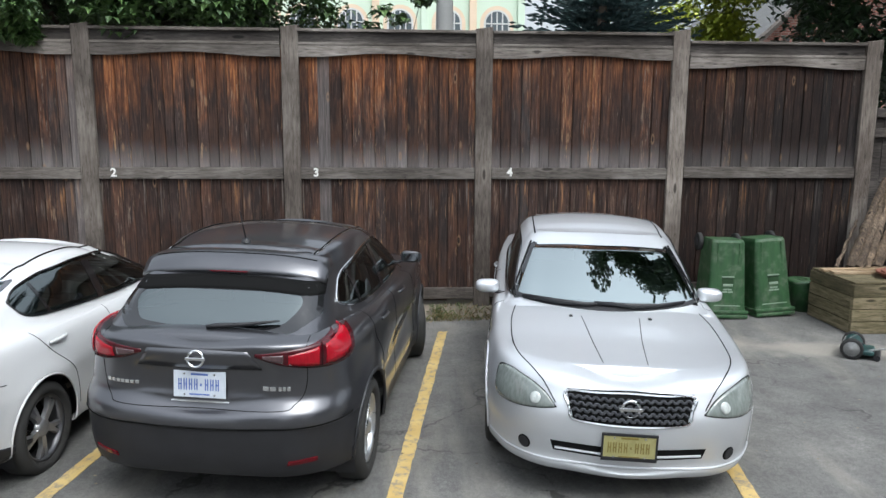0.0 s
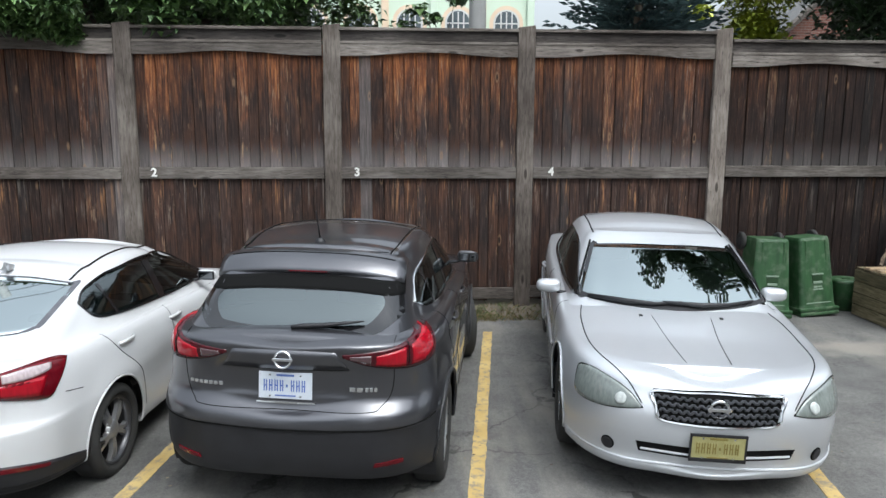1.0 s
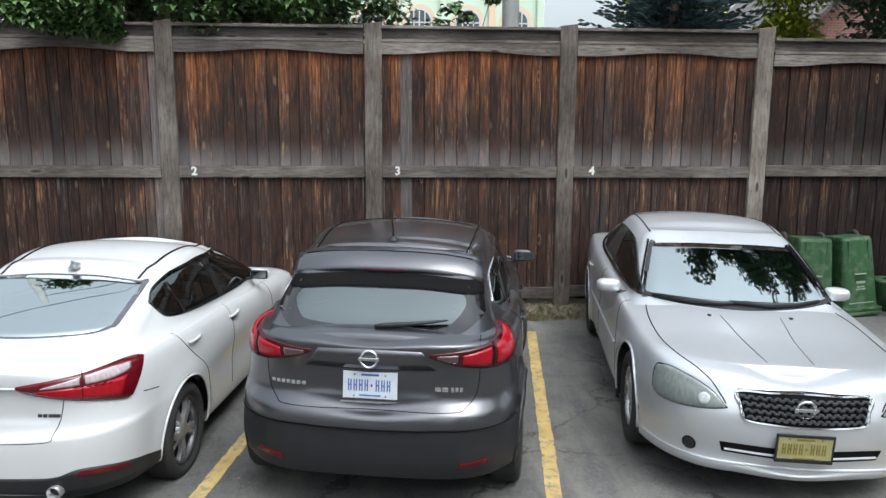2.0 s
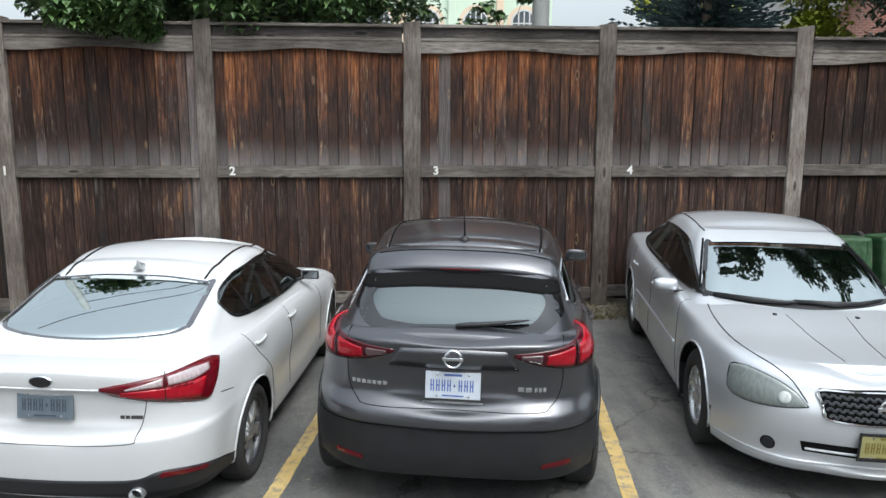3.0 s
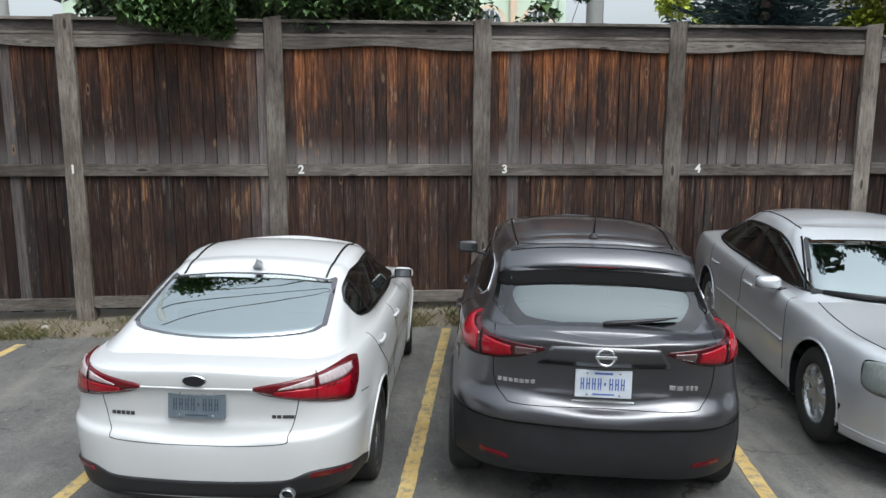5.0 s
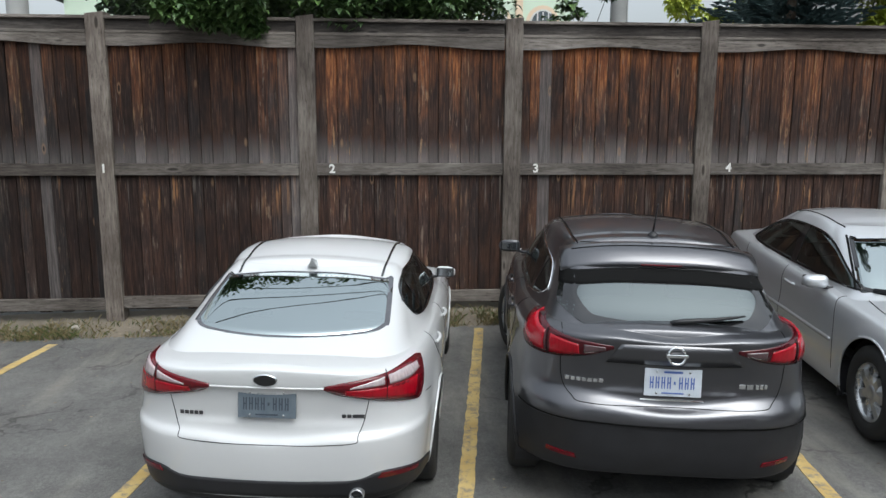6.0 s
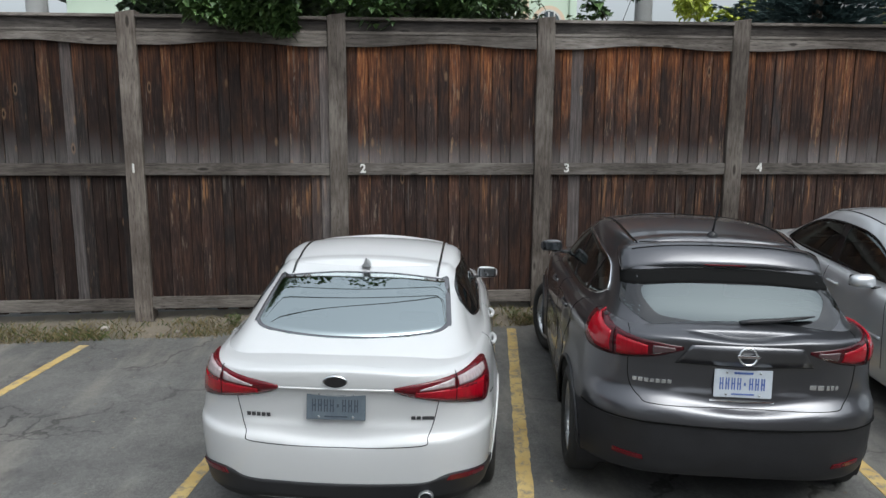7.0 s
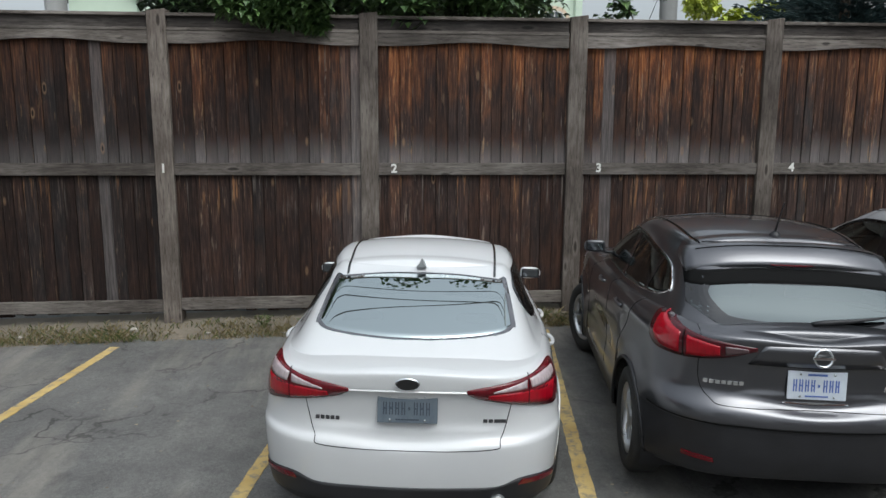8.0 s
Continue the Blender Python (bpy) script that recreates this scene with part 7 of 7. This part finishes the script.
def stone(x, y, r, seed):
    rng = random.Random(seed)
    bm = bmesh.new()
    bmesh.ops.create_icosphere(bm, subdivisions=2, radius=r)
    for v in bm.verts:
        v.co *= 1 + 0.35 * noise.noise(v.co * (2.2 / r) + Vector((seed, 0, 0)))
        v.co.z *= 0.55
    me = bpy.data.meshes.new("stone")
    bm.to_mesh(me)
    bm.free()
    me.materials.append(M_stone)
    ob = tagged(new("stone", me), "small pale rough stone lying on the earth", "stone", "stones by the fence")
    ob.matrix_world = pose(x, y, ground_z(x, y) + r * 0.25, 0, 0, rng.uniform(0, 180))


def foliage_material(name, dark, light, gloss=0.45):
    m, nt, b = shader(name)
    isl = nt.nodes.new("ShaderNodeNewGeometry").outputs["Random Per Island"]
    patchy = texture(nt, 1.3, 3, coords="World", shift=False)
    both = maths(nt, "ADD", maths(nt, "MULTIPLY", isl, 0.6), maths(nt, "MULTIPLY", patchy, 0.5))
    nt.links.new(ramp(nt, both, [(0.2, dark), (0.9, light)]), b.inputs["Base Color"])
    b.inputs["Roughness"].default_value = gloss
    b.inputs["Transmission Weight"].default_value = 0.0
    b.inputs["Subsurface Weight"].default_value = 0.0
    return m


M_straw = foliage_material("dry_grass", (0.11, 0.085, 0.035), (0.24, 0.20, 0.10), 0.8)
M_grass = foliage_material("green_grass", (0.035, 0.055, 0.012), (0.10, 0.13, 0.03), 0.6)
M_litter = foliage_material("dead_leaf", (0.07, 0.05, 0.03), (0.28, 0.23, 0.16), 0.9)
M_stone = simple("pale_stone", (0.22, 0.20, 0.17), (0.40, 0.37, 0.33), 0.9, bump=0.5)
M_maple = foliage_material("maple_leaf", (0.022, 0.050, 0.016), (0.095, 0.165, 0.045))
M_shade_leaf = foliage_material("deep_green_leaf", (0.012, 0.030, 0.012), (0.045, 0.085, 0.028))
M_spruce = foliage_material("blue_spruce_needle", (0.022, 0.046, 0.046), (0.085, 0.135, 0.135), 0.6)
M_lime = foliage_material("yellow_green_leaf", (0.22, 0.28, 0.02), (0.48, 0.52, 0.07))
M_bark = timber("bark", (0.03, 0.024, 0.019), (0.07, 0.056, 0.045), (0.13, 0.11, 0.09), "z", 0.4, 1.0)
grass()
for i, (x, y, size) in enumerate(((-4.62, 8.55, 0.16), (-4.2, 8.6, 0.11), (-3.15, 8.5, 0.15), (-1.5, 8.5, 0.10), (0.55, 8.55, 0.13), (0.25, 8.5, 0.09), (0.86, 8.6, 0.10))):
    weed(x, y, size, i)
for i, (x, y, r) in enumerate(((-6.05, 8.62, 0.055), (-6.4, 8.45, 0.03), (-7.2, 8.5, 0.04), (-5.2, 8.4, 0.025), (-4.4, 8.37, 0.02), (0.2, 8.30, 0.03))):
    stone(x, y, r, i + 3)


# ---- trees ----
def leaf_cloud(centres, count, size, rng, hang=0.25):
    """Small folded leaves scattered through clumps."""
    vs, fs = [], []
    for k in range(count):
        cx, cy, cz, r = centres[rng.randrange(len(centres))]
        u, v = rng.uniform(-1, 1), rng.uniform(0, math.tau)
        d = r * rng.random() ** 0.45
        q = math.sqrt(1 - u * u)
        p = Vector((cx + d * q * math.cos(v), cy + d * q * math.sin(v), cz + d * u * 0.75))
        a = rng.uniform(0, math.tau)
        f = Vector((math.cos(a), math.sin(a), rng.uniform(-0.9, 0.25))).normalized()
        s = f.cross(Vector((0, 0, 1))).normalized()
        up = s.cross(f)
        L = size * rng.uniform(0.6, 1.25)
        n = len(vs)
        pts = (Vector((0, 0, 0)), f * L * 0.35 + s * L * 0.42, f * L * 0.62 + s * L * 0.24, f * L, f * L * 0.62 - s * L * 0.24, f * L * 0.35 - s * L * 0.42)
        for i, o in enumerate(pts):
            vs.append(tuple(p + o + up * (0.10 * L if i in (1, 5) else 0) - Vector((0, 0, hang * L * (i == 3)))))
        fs += [(n, n + 1, n + 2, n + 3), (n, n + 3, n + 4, n + 5)]
    return vs, fs


def leafy_tree(name, label, x, y, trunk_h, trunk_r, centres, count, size, material, seed, z0=None):
    rng = random.Random(seed)
    z0 = fall(x) - 0.1 if z0 is None else z0
    t = thing(name, label, "tree", pose(x, y, z0))
    part("trunk", tube([(0, 0, 0), (0.06, 0.02, trunk_h * 0.4), (-0.04, 0.05, trunk_h * 0.75), (0.02, 0, trunk_h)], [trunk_r * 1.3, trunk_r, trunk_r * 0.85, trunk_r * 0.6], 12), M_bark, t, smooth=True)
    for cx, cy, cz, r in centres[::max(1, len(centres) // 14)]:
        a, b = Vector((0, 0, trunk_h * rng.uniform(0.55, 0.95))), Vector((cx - x, cy - y, cz - z0))
        m = (a + b) / 2 + Vector((rng.uniform(-0.2, 0.2), rng.uniform(-0.2, 0.2), 0.25))
        part("limb", tube([tuple(p) for p in smooth_line([a, m, b], 8)], [trunk_r * 0.45 * (1 - 0.1 * i) for i in range(9)], 6), M_bark, t)
    vs, fs = leaf_cloud([(cx - x, cy - y, cz - z0, r) for cx, cy, cz, r in centres], count, size, rng)
    crown = part("crown", mesh_of("crown", vs, fs, material), material, t)
    tagged(crown, kind="stuff")
    return t


def clump_field(x0, x1, y0, y1, z0, z1, n, r0, r1, seed):
    rng = random.Random(seed)
    return [(rng.uniform(x0, x1), rng.uniform(y0, y1), rng.uniform(z0, z1), rng.uniform(r0, r1)) for _ in range(n)]


def spruce(x, y, h, reach, seed, z0):
    """A conifer: whorls of drooping boughs, each a flat spray of needle shoots."""
    rng = random.Random(seed)
    t = thing("spruce_tree", "blue-green spruce tree standing behind the fence", "tree", pose(x, y, z0), "spruces behind the fence")
    part("trunk", tube([(0, 0, 0), (0, 0, h * 0.5), (0.03, 0, h)], [0.16, 0.10, 0.015], 10), M_bark, t, smooth=True)
    vs, fs = [], []

    def shoot(p, d, L, r):
        s = d.cross(Vector((0, 0, 1)))
        if s.length < 0.1:
            s = Vector((1, 0, 0))
        s.normalize()
        u = s.cross(d)
        if y + p.y < 9.15 and z0 + p.z < 3.50:  # clipped back where it met the fence
            return
        for k in range(5):
            a = k * math.tau / 5
            o = (s * math.cos(a) + u * math.sin(a)) * r
            n = len(vs)
            vs.extend([tuple(p), tuple(p + d * L * 0.45 + o), tuple(p + d * L), tuple(p + d * L * 0.5)])
            fs.append((n, n + 1, n + 2, n + 3))
    z = h * 0.12
    while z < h * 0.97:
        R = reach * (1 - z / h) ** 0.8 + 0.12
        m = rng.randrange(6, 9)
        a0 = rng.uniform(0, 6)
        for k in range(m):
            a = a0 + k * math.tau / m + rng.uniform(-0.2, 0.2)
            L = R * rng.uniform(0.75, 1.1)
            d = Vector((math.cos(a), math.sin(a), 0))
            s = Vector((-math.sin(a), math.cos(a), 0))
            droop = rng.uniform(0.05, 0.28)
            for i in range(int(L / 0.085)):
                f = (i + 1) * 0.085 / L
                base = d * L * f + Vector((0, 0, z - droop * L * f + 0.22 * L * f ** 3))
                spread = 0.42 * L * (1 - f) ** 0.8 + 0.08
                for sd in (-1, 1):
                    for q in range(max(1, int(spread / 0.11))):
                        g = base + s * sd * q * 0.11 + Vector((0, 0, rng.uniform(-0.03, 0.02) - 0.04 * q * 0.5))
                        shoot(g, (d * rng.uniform(0.5, 1.0) + s * sd * rng.uniform(0.2, 0.8) + Vector((0, 0, rng.uniform(-0.1, 0.35)))).normalized(), rng.uniform(0.10, 0.17), 0.022)
        z += rng.uniform(0.17, 0.24)
    tagged(part("crown", mesh_of("crown", vs, fs, M_spruce), M_spruce, t), kind="stuff")


# broad-leaved trees over the fence; their boughs hang a little way over its top
left_crown = clump_field(-6.0, -1.0, 10.0, 12.0, 3.7, 5.6, 60, 0.40, 0.6, 1) + clump_field(-4.85, -3.95, 8.42, 8.8, 3.18, 3.6, 14, 0.13, 0.22, 2) \
    + clump_field(-5.5, -1.5, 8.9, 10.5, 3.45, 4.0, 46, 0.28, 0.42, 3) + clump_field(-2.2, -0.9, 9.6, 10.6, 3.75, 4.5, 7, 0.2, 0.38, 4)
leafy_tree("maple_tree", "leafy green maple tree hanging over the fence", -4.2, 10.6, 4.6, 0.16, left_crown, 42000, 0.098, M_maple, 21)
dark_mid = clump_field(-6.6, -1.6, 12.0, 14.0, 2.9, 6.0, 60, 0.5, 0.75, 6)
leafy_tree("tree", "dense dark green tree behind the fence", -3.6, 13.4, 4.6, 0.2, dark_mid, 26000, 0.15, M_shade_leaf, 23)
sprig = clump_field(-0.35, 0.45, 10.5, 11.1, 3.3, 4.05, 7, 0.12, 0.24, 7)
leafy_tree("sapling", "thin leafy sapling rising behind the fence", 0.05, 10.75, 3.2, 0.03, sprig, 420, 0.12, M_maple, 24)
spruce(2.9, 10.35, 5.4, 3.1, 31, -0.2)
spruce(3.7, 12.3, 6.0, 2.7, 32, -0.2)
lime = clump_field(4.95, 5.65, 11.2, 12.0, 3.0, 4.7, 24, 0.20, 0.38, 8)
leafy_tree("shrub", "yellow-green leafy shrub behind the fence", 5.3, 11.8, 3.0, 0.06, lime, 6000, 0.10, M_lime, 25)
# second field is mirrored in the windscreen; third is added, unseen, to shade the fence
right_crown = clump_field(6.15, 11.5, 10.2, 13.0, 2.9, 7.0, 70, 0.45, 0.8, 9) + clump_field(3.0, 8.5, 8.6, 11.5, 6.2, 9.6, 60, 0.4, 0.75, 19) \
    + clump_field(5.0, 8.4, 8.7, 10.2, 4.5, 6.2, 36, 0.35, 0.5, 20)
leafy_tree("tree", "dark green tree behind the corner of the fence", 9.0, 12.6, 4.5, 0.2, right_crown, 56000, 0.14, M_shade_leaf, 26)
low_right = clump_field(7.0, 9.2, 24.4, 25.6, 3.2, 6.3, 18, 0.5, 0.8, 10)
leafy_tree("shrub", "yellow-green leafy shrub beyond the spruces", 8.1, 25.0, 3.4, 0.08, low_right, 3500, 0.24, M_lime, 27)

# unseen trees beside the lot, then trees and a pole line across it, seen only mirrored in the car windows
# added out of view to block the bright horizon from the car sides
side_a = clump_field(-19.0, -15.0, -6.0, 4.0, 1.0, 7.0, 40, 0.9, 1.5, 41)
leafy_tree("tree", "broad dark leafy tree beside the car park", -17.0, -1.0, 4.0, 0.3, side_a, 6000, 0.5, M_shade_leaf, 42)
# mirrored in the windows; made larger than that to dim this side's light
side_b = clump_field(9.5, 17.0, -13.0, 3.0, 0.8, 8.5, 90, 0.9, 1.6, 43)
leafy_tree("tree", "broad dark leafy tree beyond the planter side of the car park", 13.0, -4.0, 4.0, 0.3, side_b, 15000, 0.45, M_shade_leaf, 44)
back_a = clump_field(2.5, 9.5, -14.0, -8.0, 6.0, 13.0, 40, 0.8, 1.5, 12)
leafy_tree("tree", "tall leafy tree across the car park", 6.0, -11.5, 6.5, 0.3, back_a, 9000, 0.22, M_shade_leaf, 28)
back_b = clump_field(-10.5, -4.0, -22.0, -15.0, 5.0, 9.5, 34, 0.9, 1.6, 13)
leafy_tree("tree", "broad leafy tree across the car park", -7.5, -18.5, 5.0, 0.3, back_b, 7000, 0.24, M_shade_leaf, 29)


def utility_pole(x, y, z0, h, r, material, label, arms=True):
    t = thing("utility_pole", label, "utility pole", pose(x, y, z0))
    part("pole", lathe([(0, r * 1.25), (h * 0.5, r * 1.05), (h, r * 0.85), (h, 0.001)], 20, "z"), material, t, smooth=True)
    if arms:
        part("cross_arm", box(-1.1, 1.1, -0.05, 0.05, h - 0.6, h - 0.48, 0.01), M_rail, t)
        for ix in (-1.0, -0.55, 0.55, 1.0):
            ob = part("insulator", lathe([(0, 0.03), (0.05, 0.05), (0.08, 0.03), (0.14, 0.04), (0.18, 0.001)], 12, "z"), M_stone, t)
            ob.matrix_basis = Matrix.Translation((ix, 0, h - 0.48))
        ob = part("transformer", lathe([(0, 0.001), (0, 0.22), (0.7, 0.22), (0.78, 0.12), (0.78, 0.001)], 20, "z"), M_concrete, t, smooth=True)
        ob.matrix_basis = Matrix.Translation((0.42, 0, h - 2.2))


M_concrete = simple("pale_concrete", (0.30, 0.30, 0.29), (0.42, 0.42, 0.41), 0.85, scale=3, bump=0.2)
M_wire = simple("wire", (0.01, 0.01, 0.01), (0.02, 0.02, 0.02), 0.6)
utility_pole(0.80, 11.2, -0.2, 9.5, 0.115, M_concrete, "pale grey round concrete pole behind the fence", False)
utility_pole(-8.35, 12.9, -0.2, 9.5, 0.15, M_concrete, "pale grey round concrete pole behind the trees", False)
utility_pole(-2.2, -10.0, -0.1, 10.5, 0.15, M_bark, "timber utility pole with a transformer across the lot")
for i, (a, b, sag) in enumerate((((-30, -12, 9.9), (24, -8.5, 10.2), 1.1), ((-30, -12.5, 9.5), (24, -9.0, 9.8), 1.0), ((-30, -12.2, 8.2), (24, -8.8, 8.4), 1.3), ((0.8, 11.2, 8.3), (-8.35, 12.9, 8.6), 0.35), ((0.8, 11.2, 7.6), (-8.35, 12.9, 8.0), 0.3), ((0.8, 11.2, 7.9), (-20, 9.5, 7.4), 0.5))):
    a, b = Vector(a), Vector(b)
    pts = [tuple(a.lerp(b, t / 24) - Vector((0, 0, sag * 4 * (t / 24) * (1 - t / 24)))) for t in range(25)]
    ob = new("overhead_wire", None)
    bpy.data.objects.remove(ob)
    me = bpy.data.meshes.new("overhead_wire")
    bm = tube(pts, 0.022, 5)
    bm.to_mesh(me)
    bm.free()
    me.materials.append(M_wire)
    tagged(new("overhead_wire", me), "black overhead cable strung across the car park", "cable", "overhead cables")


# ---- fence boards, one by one ----
def board_mesh(k, wide, tall):
    rng = random.Random(k)
    bm = bmesh.new()
    add_box(bm, -wide / 2, wide / 2, 0, 0.020, 0, tall)
    bmesh.ops.bevel(bm, geom=[e for e in bm.edges if abs(e.verts[0].co.z - e.verts[1].co.z) > 0.5], offset=0.003, segments=1, affect="EDGES")
    add_box(bm, -wide / 2 - 0.012, wide / 2 + 0.012, 0.0215 + 0.0012 * k, 0.029 + 0.0012 * k, 0, tall)
    me = bpy.data.meshes.new("board")
    bmesh.ops.recalc_face_normals(bm, faces=bm.faces)
    bm.to_mesh(me)
    bm.free()
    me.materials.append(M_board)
    return me


BOARD_MESHES = [board_mesh(k, w, 3.03) for k, w in enumerate((0.104, 0.112, 0.118, 0.126, 0.136, 0.110))]
BOARD_WIDTHS = (0.104, 0.112, 0.118, 0.126, 0.136, 0.110)
brng = random.Random(5)
for i in range(len(POSTS) - 1):
    x, stop = POSTS[i] + 0.095, POSTS[i + 1] - 0.095
    while x < stop:
        k = brng.randrange(6)
        ob = new("board", BOARD_MESHES[k])
        ob.parent = fence
        drop = 0.09 if i == 6 else 0
        ob.matrix_basis = pose(min(x + BOARD_WIDTHS[k] / 2, stop - BOARD_WIDTHS[k] / 2 + 0.03), FENCE_Y + 0.045 + brng.uniform(0, 0.007), 0.13 + 0.0105 * x + brng.uniform(-0.02, 0.02) - drop, 0, brng.uniform(-0.12, 0.12), brng.uniform(-0.8, 0.8))
        x += BOARD_WIDTHS[k] + brng.uniform(0.002, 0.010)
